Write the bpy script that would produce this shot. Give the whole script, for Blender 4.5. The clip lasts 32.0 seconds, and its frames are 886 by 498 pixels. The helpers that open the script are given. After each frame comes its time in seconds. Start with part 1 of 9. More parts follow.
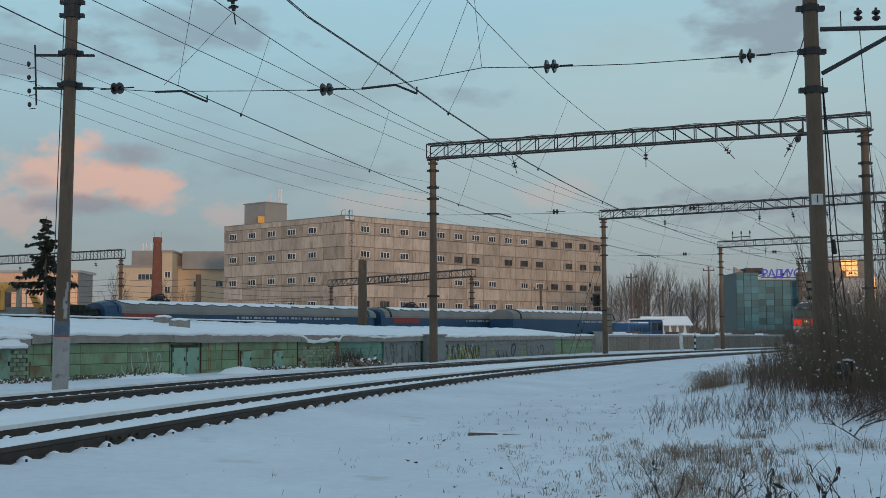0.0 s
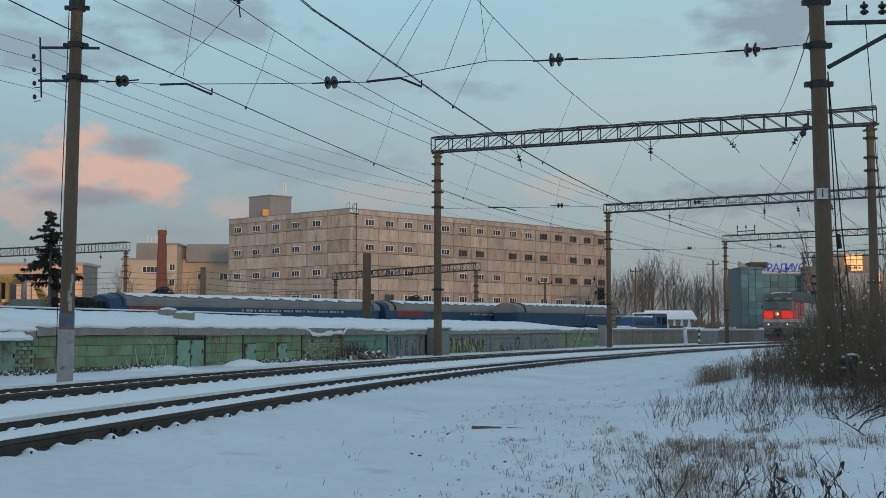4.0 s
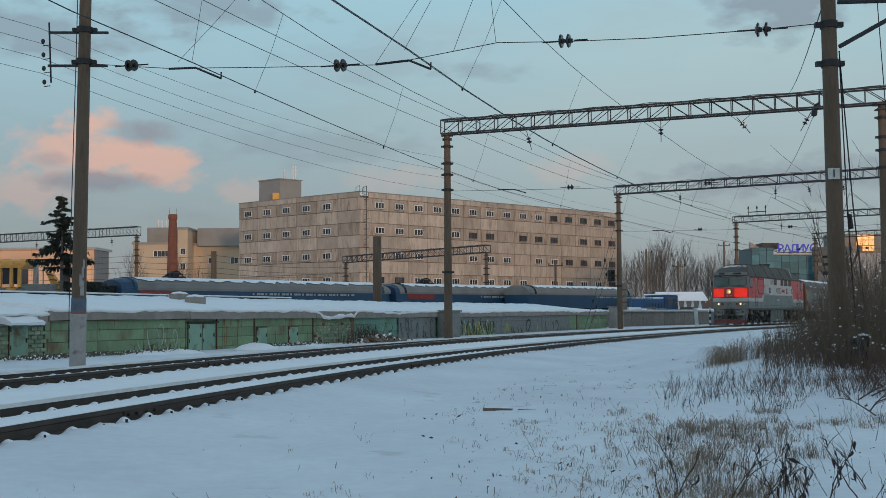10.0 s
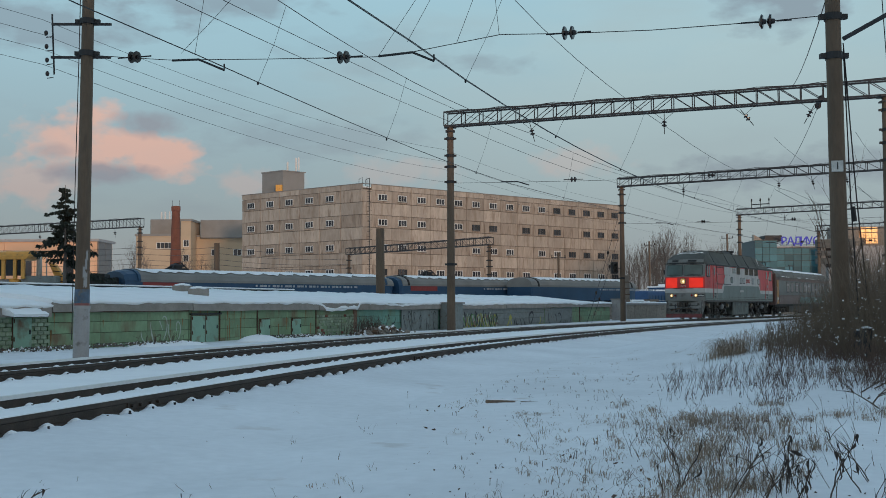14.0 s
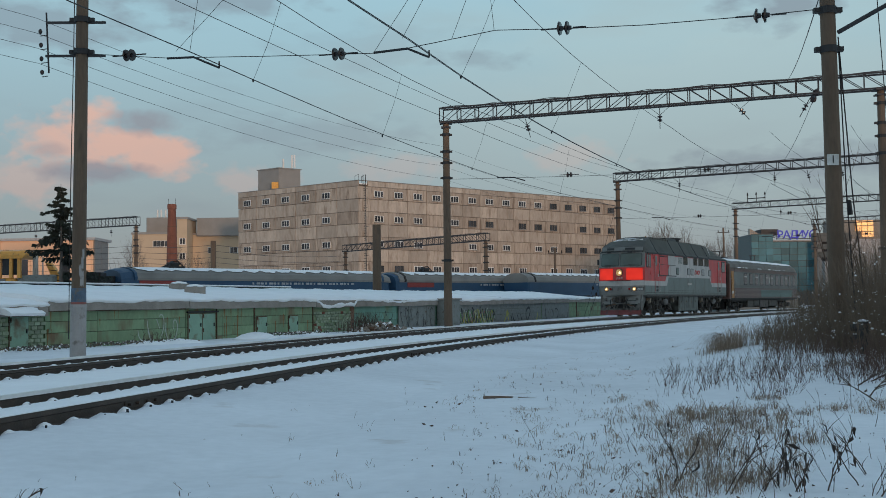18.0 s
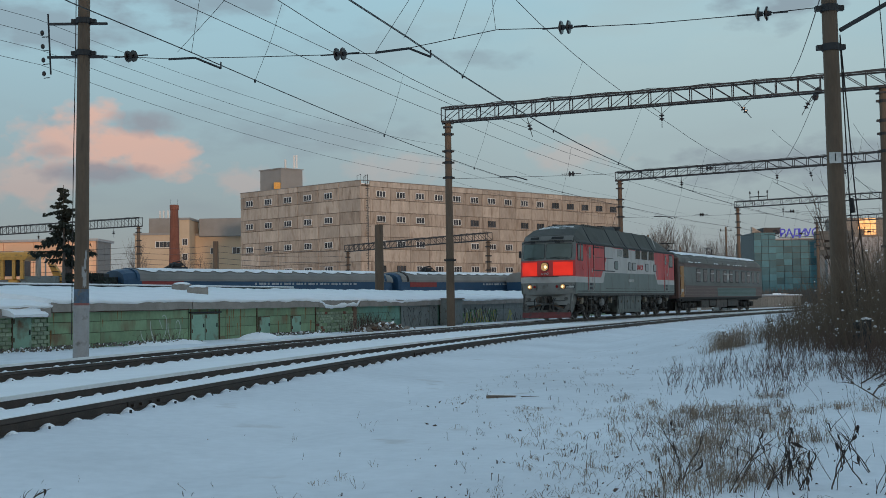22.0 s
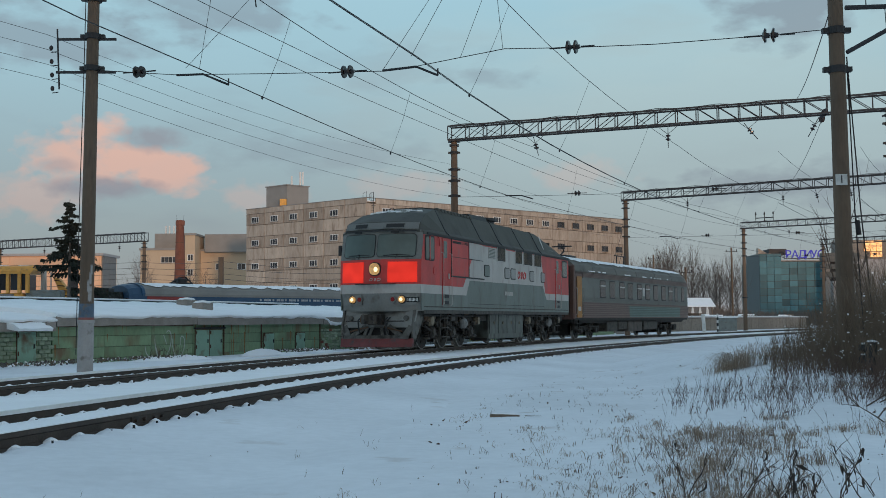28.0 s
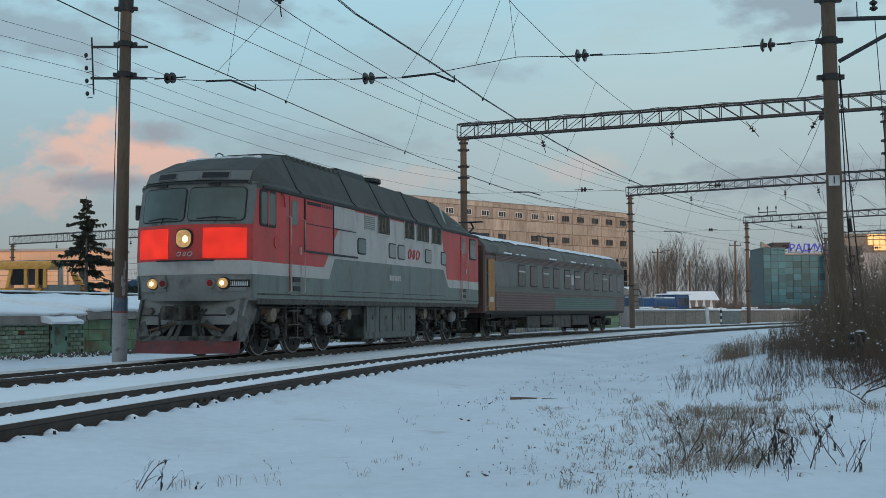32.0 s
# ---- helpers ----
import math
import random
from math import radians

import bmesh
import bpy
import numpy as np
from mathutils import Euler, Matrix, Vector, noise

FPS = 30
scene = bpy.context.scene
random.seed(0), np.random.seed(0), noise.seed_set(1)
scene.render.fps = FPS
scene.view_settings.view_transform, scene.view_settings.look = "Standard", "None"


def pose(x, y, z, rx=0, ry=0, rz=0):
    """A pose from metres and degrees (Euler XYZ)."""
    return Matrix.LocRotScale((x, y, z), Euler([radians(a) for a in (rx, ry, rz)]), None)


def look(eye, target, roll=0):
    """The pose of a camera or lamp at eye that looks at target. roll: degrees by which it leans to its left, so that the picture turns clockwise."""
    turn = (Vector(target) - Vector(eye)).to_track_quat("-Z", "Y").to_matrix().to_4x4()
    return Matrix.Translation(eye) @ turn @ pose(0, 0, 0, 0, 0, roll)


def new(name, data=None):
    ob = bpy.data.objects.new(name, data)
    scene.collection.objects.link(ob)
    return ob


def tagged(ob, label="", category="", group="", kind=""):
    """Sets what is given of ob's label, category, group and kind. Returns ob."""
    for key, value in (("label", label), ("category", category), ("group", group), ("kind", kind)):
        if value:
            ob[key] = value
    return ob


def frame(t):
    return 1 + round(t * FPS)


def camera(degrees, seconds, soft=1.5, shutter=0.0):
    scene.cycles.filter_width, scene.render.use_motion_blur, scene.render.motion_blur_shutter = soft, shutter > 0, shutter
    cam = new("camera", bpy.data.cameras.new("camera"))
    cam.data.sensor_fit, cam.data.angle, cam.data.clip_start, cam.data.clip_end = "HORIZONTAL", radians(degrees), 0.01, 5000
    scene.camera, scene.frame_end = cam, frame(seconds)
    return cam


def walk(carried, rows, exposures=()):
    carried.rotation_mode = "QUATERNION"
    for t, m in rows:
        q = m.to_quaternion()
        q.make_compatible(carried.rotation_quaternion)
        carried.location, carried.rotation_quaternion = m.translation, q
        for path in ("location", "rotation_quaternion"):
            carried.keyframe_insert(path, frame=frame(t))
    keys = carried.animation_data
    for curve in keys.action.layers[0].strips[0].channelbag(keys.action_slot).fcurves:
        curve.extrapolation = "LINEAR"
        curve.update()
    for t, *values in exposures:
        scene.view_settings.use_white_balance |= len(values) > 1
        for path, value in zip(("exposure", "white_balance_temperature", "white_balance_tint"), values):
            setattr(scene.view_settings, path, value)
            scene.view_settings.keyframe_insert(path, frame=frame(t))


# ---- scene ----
LENS = 42.424
cam = camera(LENS, 32.0, soft=0.8)
PATH = [
    (0, pose(0.000, 0.000, 1.020, 94.498, 0.228, 0.018)),
    (0.5, pose(0.000, 0.000, 1.020, 94.499, 0.187, 0.049)),
    (1, pose(0.000, 0.000, 1.020, 94.454, 0.333, 0.084)),
    (1.5, pose(0.000, 0.000, 1.020, 94.391, 0.382, 0.096)),
    (2, pose(0.000, 0.000, 1.020, 94.340, 0.307, 0.110)),
    (2.5, pose(0.000, 0.000, 1.020, 94.283, 0.273, 0.110)),
    (3, pose(0.000, 0.000, 1.020, 94.281, 0.158, 0.189)),
    (3.5, pose(0.000, 0.000, 1.020, 94.248, 0.027, 0.204)),
    (5.5, pose(0.000, 0.000, 1.020, 93.757, 0.254, 0.363)),
    (6, pose(0.000, 0.000, 1.020, 93.627, 0.194, 0.427)),
    (6.5, pose(0.000, 0.000, 1.020, 93.575, 0.192, 0.473)),
    (7, pose(0.000, 0.000, 1.020, 93.562, 0.215, 0.493)),
    (7.5, pose(0.000, 0.000, 1.020, 93.513, 0.255, 0.580)),
    (8, pose(0.000, 0.000, 1.020, 93.453, 0.404, 0.649)),
    (8.5, pose(0.000, 0.000, 1.020, 93.417, 0.371, 0.674)),
    (9, pose(0.000, 0.000, 1.020, 93.393, 0.326, 0.725)),
    (9.5, pose(0.000, 0.000, 1.020, 93.368, 0.309, 0.773)),
    (10, pose(0.000, 0.000, 1.020, 93.296, 0.361, 0.760)),
    (10.5, pose(0.000, 0.000, 1.020, 93.207, 0.490, 0.732)),
    (11, pose(0.000, 0.000, 1.020, 93.191, 0.344, 0.716)),
    (11.5, pose(0.000, 0.000, 1.020, 93.204, 0.365, 0.742)),
    (12, pose(0.000, 0.000, 1.020, 93.225, 0.239, 0.793)),
    (12.5, pose(0.000, 0.000, 1.020, 93.138, 0.248, 0.860)),
    (13, pose(0.000, 0.000, 1.020, 93.022, 0.365, 0.926)),
    (13.5, pose(0.000, 0.000, 1.020, 92.953, 0.347, 0.916)),
    (14, pose(0.000, 0.000, 1.020, 92.900, 0.289, 0.906)),
    (14.5, pose(0.000, 0.000, 1.020, 92.865, 0.257, 0.845)),
    (16.5, pose(0.000, 0.000, 1.020, 92.781, 0.386, 0.726)),
    (17, pose(0.000, 0.000, 1.020, 92.783, 0.309, 0.752)),
    (17.5, pose(0.000, 0.000, 1.020, 92.738, 0.520, 0.724)),
    (18, pose(0.000, 0.000, 1.020, 92.708, 0.701, 0.751)),
    (18.5, pose(0.000, 0.000, 1.020, 92.700, 0.625, 0.814)),
    (19, pose(0.000, 0.000, 1.020, 92.711, 0.638, 0.837)),
    (19.5, pose(0.000, 0.000, 1.020, 92.716, 0.689, 0.888)),
    (20, pose(0.000, 0.000, 1.020, 92.723, 0.739, 0.877)),
    (20.5, pose(0.000, 0.000, 1.020, 92.736, 0.766, 0.858)),
    (21, pose(0.000, 0.000, 1.020, 92.730, 0.822, 0.830)),
    (21.5, pose(0.000, 0.000, 1.020, 92.724, 0.844, 0.867)),
    (22, pose(0.000, 0.000, 1.020, 92.692, 0.921, 0.881)),
    (22.5, pose(0.000, 0.000, 1.020, 92.723, 0.834, 0.951)),
    (23, pose(0.000, 0.000, 1.020, 92.819, 0.645, 0.987)),
    (23.5, pose(0.000, 0.000, 1.020, 92.999, 0.488, 0.998)),
    (24, pose(0.000, 0.000, 1.020, 93.171, 0.342, 0.961)),
    (24.5, pose(0.000, 0.000, 1.020, 93.280, 0.465, 0.953)),
    (25, pose(0.000, 0.000, 1.020, 93.333, 0.453, 0.961)),
    (25.5, pose(0.000, 0.000, 1.020, 93.368, 0.456, 0.992)),
    (27.5, pose(0.000, 0.000, 1.020, 93.636, 0.187, 1.085)),
    (28, pose(0.000, 0.000, 1.020, 93.600, 0.340, 1.111)),
    (28.5, pose(0.000, 0.000, 1.020, 93.548, 0.429, 1.169)),
    (29, pose(0.000, 0.000, 1.020, 93.528, 0.352, 1.230)),
    (29.5, pose(0.000, 0.000, 1.020, 93.573, 0.341, 1.355)),
    (30, pose(0.000, 0.000, 1.020, 93.573, 0.439, 1.437)),
    (30.5, pose(0.000, 0.000, 1.020, 93.549, 0.445, 1.501)),
    (31, pose(-0.056, -0.298, 1.013, 93.367, 0.474, 1.472)),
    (31.5, pose(-0.123, -0.686, 1.003, 93.253, 0.613, 1.437)),
    (32, pose(-0.276, -1.618, 0.989, 93.296, 0.426, 1.319)),
]
walk(cam, PATH, [(0, 0.0), (24, 0.0), (28, 0.05), (30.5, 0.10), (32, 0.17)])

# ---- light ----
SUN_AZ, SUN_EL = radians(163), radians(3.5)
world = bpy.data.worlds.new("winter_evening_sky")
scene.world = world
world.use_nodes = True


def build_sky():
    nt = world.node_tree
    N, L = nt.nodes, nt.links
    N.clear()
    out, bg = N.new("ShaderNodeOutputWorld"), N.new("ShaderNodeBackground")
    bg.inputs["Strength"].default_value = 0.12
    sky = N.new("ShaderNodeTexSky")
    sky.sky_type, sky.sun_disc = "NISHITA", False
    sky.sun_elevation, sky.sun_rotation = SUN_EL, SUN_AZ
    sky.air_density, sky.dust_density, sky.ozone_density = 1.0, 0.6, 1.6
    co = N.new("ShaderNodeTexCoord")

    def math_(op, a, b=None, clamp=False):
        n = N.new("ShaderNodeMath")
        n.operation, n.use_clamp = op, clamp
        for i, v in enumerate((a, b)):
            if v is None:
                continue
            if isinstance(v, (int, float)):
                n.inputs[i].default_value = v
            else:
                L.new(v, n.inputs[i])
        return n.outputs[0]

    def mix(fac, a, b):
        n = N.new("ShaderNodeMix")
        n.data_type = "RGBA"
        for sock, v in ((n.inputs[0], fac), (n.inputs[6], a), (n.inputs[7], b)):
            if isinstance(v, (int, float)):
                sock.default_value = v
            elif isinstance(v, tuple):
                sock.default_value = (*v, 1)
            else:
                L.new(v, sock)
        return n.outputs[2]

    def noise_(scale, stretch, detail=5, offset=0.0):
        m = N.new("ShaderNodeMapping")
        m.inputs["Scale"].default_value = (scale, scale, scale * stretch)
        m.inputs["Location"].default_value = (offset, offset * 0.7, offset * 1.3)
        L.new(co.outputs["Generated"], m.inputs[0])
        n = N.new("ShaderNodeTexNoise")
        n.inputs["Scale"].default_value, n.inputs["Detail"].default_value = 1.0, detail
        L.new(m.outputs[0], n.inputs["Vector"])
        return n.outputs["Fac"]

    def blob(x, z, rx, rz, rough, gain):
        # a soft cloud round the direction (x, 1, z)
        c = Vector((x, 1, z)).normalized()
        sub = N.new("ShaderNodeVectorMath")
        sub.operation = "SUBTRACT"
        L.new(co.outputs["Generated"], sub.inputs[0])
        sub.inputs[1].default_value = c
        sc = N.new("ShaderNodeVectorMath")
        sc.operation = "MULTIPLY"
        L.new(sub.outputs[0], sc.inputs[0])
        sc.inputs[1].default_value = (1 / rx, 1 / rx, 1 / rz)
        ln = N.new("ShaderNodeVectorMath")
        ln.operation = "LENGTH"
        L.new(sc.outputs[0], ln.inputs[0])
        d = math_("SUBTRACT", 1.0, ln.outputs["Value"])
        n = math_("MULTIPLY", math_("SUBTRACT", rough, 0.5), gain)
        return math_("MULTIPLY", math_("ADD", d, n), 1.6, True)

    sep = N.new("ShaderNodeSeparateXYZ")
    L.new(co.outputs["Generated"], sep.inputs[0])
    up = sep.outputs[2]
    tint = mix(math_("MULTIPLY", up, 3.2, True), SKY_LOW, SKY_HIGH)
    tint = mix(math_("MULTIPLY", math_("SUBTRACT", up, 0.31), 3.5, True), tint, SKY_TOP)
    mul = N.new("ShaderNodeMix")
    mul.data_type, mul.blend_type = "RGBA", "MULTIPLY"
    mul.inputs[0].default_value = 1.0
    L.new(sky.outputs[0], mul.inputs[6])
    mul.inputs[7].default_value = (*SKY_TINT, 1)
    base = mix(SKY_VEIL, mul.outputs[2], tint)
    fine, broad, puff = noise_(30, 2.2, 5), noise_(9, 3.5, 5, 3.1), noise_(44, 1.5, 3, 1.7)
    grey = math_("MULTIPLY", math_("SUBTRACT", broad, 0.50), 4.0, True)
    low = math_("SUBTRACT", 1.0, math_("MULTIPLY", up, 4.6, True))
    c = mix(math_("MULTIPLY", grey, 0.28), base, CLOUD_GREY)
    c = mix(math_("MULTIPLY", blob(0.26, 0.16, 0.42, 0.16, broad, 0.8), 0.5), c, PALE)
    for b in ((-0.06, 0.225, 0.10, 0.022, 0.20), (0.295, 0.277, 0.07, 0.034, 0.75), (-0.225, 0.280, 0.10, 0.026, 0.55),
              (-0.37, 0.255, 0.11, 0.034, 0.6), (0.02, 0.215, 0.06, 0.010, 0.4), (0.30, 0.118, 0.14, 0.022, 0.6), (-0.13, 0.15, 0.10, 0.020, 0.35)):
        c = mix(math_("MULTIPLY", blob(*b[:4], fine, 2.2), b[4]), c, CLOUD_GREY)
    # the lit cumulus and a few faint rosy shreds
    for b in ((-0.356, 0.148, 0.042, 0.025, 0.8), (-0.327, 0.154, 0.038, 0.028, 0.95), (-0.302, 0.141, 0.046, 0.022, 1.0), (-0.274, 0.137, 0.042, 0.020, 0.95),
              (-0.254, 0.123, 0.034, 0.015, 0.85), (-0.385, 0.114, 0.055, 0.022, 0.5), (-0.180, 0.108, 0.045, 0.016, 0.35), (0.10, 0.128, 0.05, 0.016, 0.28), (-0.05, 0.118, 0.06, 0.014, 0.25)):
        c = mix(math_("MULTIPLY", blob(*b[:4], puff, 1.9), b[4]), c, CLOUD_PINK)
    for b in ((-0.277, 0.163, 0.034, 0.012, 0.75), (-0.318, 0.119, 0.060, 0.011, 0.85), (-0.360, 0.140, 0.020, 0.008, 0.4)):
        c = mix(math_("MULTIPLY", blob(*b[:4], puff, 1.25), b[4]), c, CLOUD_SHADE)
    c = mix(math_("MULTIPLY", low, 0.55), c, HAZE)
    # afterglow on the side of the sun
    sx = math_("MULTIPLY", sep.outputs[0], math.sin(SUN_AZ))
    sy = math_("MULTIPLY", sep.outputs[1], math.cos(SUN_AZ))
    toward = math_("ADD", math_("MULTIPLY", math_("ADD", sx, sy), 1.3), 0.05, True)
    fade = math_("SUBTRACT", 1.0, math_("MULTIPLY", up, 1.25), True)
    c = mix(math_("MULTIPLY", math_("MULTIPLY", toward, fade), 0.9), c, AFTERGLOW)
    L.new(c, bg.inputs[0])
    L.new(bg.outputs[0], out.inputs[0])


SKY_TINT, SKY_VEIL = (1.0, 1.0, 1.0), 0.75
SKY_LOW, SKY_HIGH, SKY_TOP = (2.55, 3.05, 3.4), (3.6, 5.95, 6.95), (2.9, 4.3, 5.65)
CLOUD_GREY, CLOUD_PINK, HAZE = (1.95, 2.4, 2.85), (6.3, 4.1, 3.35), (2.0, 2.05, 2.3)
PALE = (3.9, 4.9, 4.9)
CLOUD_SHADE, AFTERGLOW = (2.35, 2.45, 2.8), (5.45, 4.85, 4.1)
build_sky()

sun = new("sun", bpy.data.lights.new("sun", "SUN"))
sun.data.energy, sun.data.angle, sun.data.color = 1.2, radians(2.5), (1.0, 0.66, 0.44)
sun.matrix_world = look((math.sin(SUN_AZ) * 50, math.cos(SUN_AZ) * 50, math.tan(SUN_EL) * 50), (0, 0, 0))


# ---- materials ----
def surface(name, color, rough=0.6, metal=0.0, vary=0.25, scale=3.0, fine=30.0, bump=0.15, random_=0.0, dirt=None, dirt_amount=0.0, stretch=(1, 1, 1), spec=0.5):
    """A worn procedural surface: broad stains, fine grain, relief."""
    m = bpy.data.materials.new(name)
    m.use_nodes = True
    nt = m.node_tree
    N, L = nt.nodes, nt.links
    bsdf = N["Principled BSDF"]
    bsdf.inputs["Roughness"].default_value, bsdf.inputs["Metallic"].default_value = rough, metal
    bsdf.inputs["Specular IOR Level"].default_value = spec
    co = N.new("ShaderNodeTexCoord")
    mp = N.new("ShaderNodeMapping")
    mp.inputs["Scale"].default_value = stretch
    L.new(co.outputs["Object"], mp.inputs[0])
    info = N.new("ShaderNodeObjectInfo")
    add = N.new("ShaderNodeVectorMath")
    add.operation = "MULTIPLY_ADD"
    L.new(info.outputs["Random"], add.inputs[0])
    add.inputs[1].default_value = (37, 19, 53)
    L.new(mp.outputs[0], add.inputs[2])

    def noise_(s, d):
        n = N.new("ShaderNodeTexNoise")
        n.inputs["Scale"].default_value, n.inputs["Detail"].default_value = s, d
        L.new(add.outputs[0], n.inputs["Vector"])
        return n.outputs["Fac"]

    a, b = noise_(scale, 4), noise_(fine, 3)
    ramp = N.new("ShaderNodeMapRange")
    ramp.inputs[1].default_value, ramp.inputs[2].default_value = 0.3, 0.7
    ramp.inputs[3].default_value, ramp.inputs[4].default_value = 1 - vary, 1 + vary
    mixn = N.new("ShaderNodeMix")
    mixn.inputs[0].default_value = 0.35
    L.new(a, mixn.inputs[2])
    L.new(b, mixn.inputs[3])
    L.new(mixn.outputs[0], ramp.inputs[0])
    value = ramp.outputs[0]
    if random_:
        rr = N.new("ShaderNodeMapRange")
        rr.inputs[3].default_value, rr.inputs[4].default_value = 1 - random_, 1 + random_
        L.new(info.outputs["Random"], rr.inputs[0])
        mu = N.new("ShaderNodeMath")
        mu.operation = "MULTIPLY"
        L.new(value, mu.inputs[0])
        L.new(rr.outputs[0], mu.inputs[1])
        value = mu.outputs[0]
    sc = N.new("ShaderNodeVectorMath")
    sc.operation = "SCALE"
    sc.inputs[0].default_value = color
    L.new(value, sc.inputs["Scale"])
    col = sc.outputs[0]
    if dirt is not None:
        c2 = noise_(scale * 1.7, 6)
        dr = N.new("ShaderNodeMapRange")
        dr.inputs[1].default_value, dr.inputs[2].default_value = 0.62 - dirt_amount * 0.3, 0.78 - dirt_amount * 0.3
        L.new(c2, dr.inputs[0])
        mx = N.new("ShaderNodeMix")
        mx.data_type = "RGBA"
        L.new(dr.outputs[0], mx.inputs[0])
        L.new(col, mx.inputs[6])
        mx.inputs[7].default_value = (*dirt, 1)
        col = mx.outputs[2]
    L.new(col, bsdf.inputs["Base Color"])
    if bump:
        bp = N.new("ShaderNodeBump")
        bp.inputs["Strength"].default_value, bp.inputs["Distance"].default_value = bump, 0.02
        L.new(b, bp.inputs["Height"])
        L.new(bp.outputs[0], bsdf.inputs["Normal"])
    return m


def glow(name, color, strength, base=None, rough=0.3):
    m = bpy.data.materials.new(name)
    m.use_nodes = True
    b = m.node_tree.nodes["Principled BSDF"]
    b.inputs["Base Color"].default_value = (*(base or color), 1)
    b.inputs["Emission Color"].default_value = (*color, 1)
    b.inputs["Emission Strength"].default_value = strength
    b.inputs["Roughness"].default_value = rough
    return m


M = {}
M["snow"] = surface("snow", (0.94, 0.95, 0.965), 0.75, vary=0.05, scale=1.2, fine=22, bump=0.35, spec=0.2)
M["snow_ground"] = surface("trodden_snow", (0.79, 0.812, 0.845), 0.75, vary=0.10, scale=0.5, fine=7, bump=0.9, spec=0.2, dirt=(0.45, 0.40, 0.36), dirt_amount=-0.10)
M["ballast"] = surface("wet_ballast", (0.075, 0.062, 0.052), 0.9, vary=0.5, scale=6, fine=40, bump=0.9)
M["rail"] = surface("rusty_rail_steel", (0.050, 0.034, 0.025), 0.65, vary=0.35, scale=4, fine=50)
M["rail_top"] = surface("polished_rail_head", (0.80, 0.80, 0.78), 0.42, metal=0.45, vary=0.12, scale=1.5, fine=9)
M["sleeper"] = surface("dark_concrete_sleeper", (0.13, 0.11, 0.10), 0.85, vary=0.3, random_=0.2)
M["concrete"] = surface("weathered_concrete_post", (0.132, 0.090, 0.061), 0.8, vary=0.25, scale=1.5, fine=18, stretch=(1, 1, 0.3), dirt=(0.095, 0.066, 0.048), dirt_amount=0.15)
M["concrete_pale"] = surface("whitewashed_concrete", (0.36, 0.34, 0.33), 0.8, vary=0.15, dirt=(0.2, 0.18, 0.16), dirt_amount=0.1)
M["concrete_wall"] = surface("grey_concrete_wall", (0.25, 0.215, 0.18), 0.85, vary=0.25, dirt=(0.14, 0.11, 0.085), dirt_amount=0.25, random_=0.12)
M["steel"] = surface("dark_galvanised_steel", (0.032, 0.032, 0.036), 0.6, metal=0.1, vary=0.25)
M["black"] = surface("black_ironwork", (0.02, 0.02, 0.022), 0.6, vary=0.3)
M["insulator"] = surface("brown_porcelain", (0.022, 0.014, 0.013), 0.2, vary=0.2)
M["wire"] = surface("dark_copper_wire", (0.035, 0.033, 0.036), 0.5, metal=0.4, vary=0.1, bump=0)
M["panel"] = surface("stained_precast_panel", (0.395, 0.33, 0.272), 0.9, vary=0.24, scale=0.5, fine=3.0, bump=0.25, random_=0.17, dirt=(0.28, 0.215, 0.165), dirt_amount=0.3, stretch=(1.6, 1.6, 0.4))
M["panel_band"] = surface("browned_window_band_panel", (0.35, 0.285, 0.23), 0.9, vary=0.26, scale=0.6, fine=3.0, bump=0.25, random_=0.16, dirt=(0.22, 0.165, 0.125), dirt_amount=0.35, stretch=(1.8, 1.8, 0.35))
M["panel_joint"] = surface("dark_joint_between_panels", (0.17, 0.135, 0.105), 0.95, vary=0.2, scale=0.5)
M["roof_tower"] = surface("grey_roof_house", (0.26, 0.245, 0.23), 0.9, vary=0.12, scale=0.4)
M["glass_dark"] = surface("dark_window_glass", (0.035, 0.038, 0.045), 0.12, vary=0.3, scale=0.7, bump=0, random_=0.5)
M["white_frame"] = surface("white_window_frame", (0.70, 0.69, 0.67), 0.6, vary=0.12)
M["yellow_wall"] = surface("pale_yellow_plaster", (0.52, 0.39, 0.27), 0.9, vary=0.10, scale=0.2, random_=0.05)
# the base colour itself carries the orange of the low sun
M["orange_wall"] = surface("cladding_with_sun_in_colour", (0.80, 0.47, 0.29), 0.75, vary=0.06, scale=0.2, random_=0.05)
M["red_brick"] = surface("old_red_brick", (0.20, 0.075, 0.05), 0.9, vary=0.25, scale=1.0, fine=7, random_=0.15)
M["green_wall"] = surface("peeling_green_paint", (0.215, 0.315, 0.185), 0.75, vary=0.25, scale=0.7, fine=8, random_=0.12, dirt=(0.20, 0.14, 0.08), dirt_amount=0.30, stretch=(1, 1, 0.5))
M["green_door"] = surface("blue_green_door_paint", (0.25, 0.41, 0.31), 0.65, vary=0.18, scale=1.1, random_=0.1, dirt=(0.17, 0.11, 0.065), dirt_amount=0.15)
M["green_brick"] = surface("green_painted_brick", (0.27, 0.33, 0.235), 0.85, vary=0.3, scale=3, random_=0.22)
M["blue_green_wall"] = surface("patched_blue_green_paint", (0.15, 0.30, 0.24), 0.75, vary=0.25, scale=0.6, fine=8, random_=0.14, dirt=(0.17, 0.24, 0.15), dirt_amount=0.35, stretch=(1, 1, 0.5))
M["rust_stain"] = surface("rusty_water_stain", (0.26, 0.145, 0.06), 0.9, vary=0.4, scale=4)
M["rubble_brick"] = surface("crumbling_brown_masonry", (0.22, 0.13, 0.09), 0.9, vary=0.4, scale=5, bump=0.5)
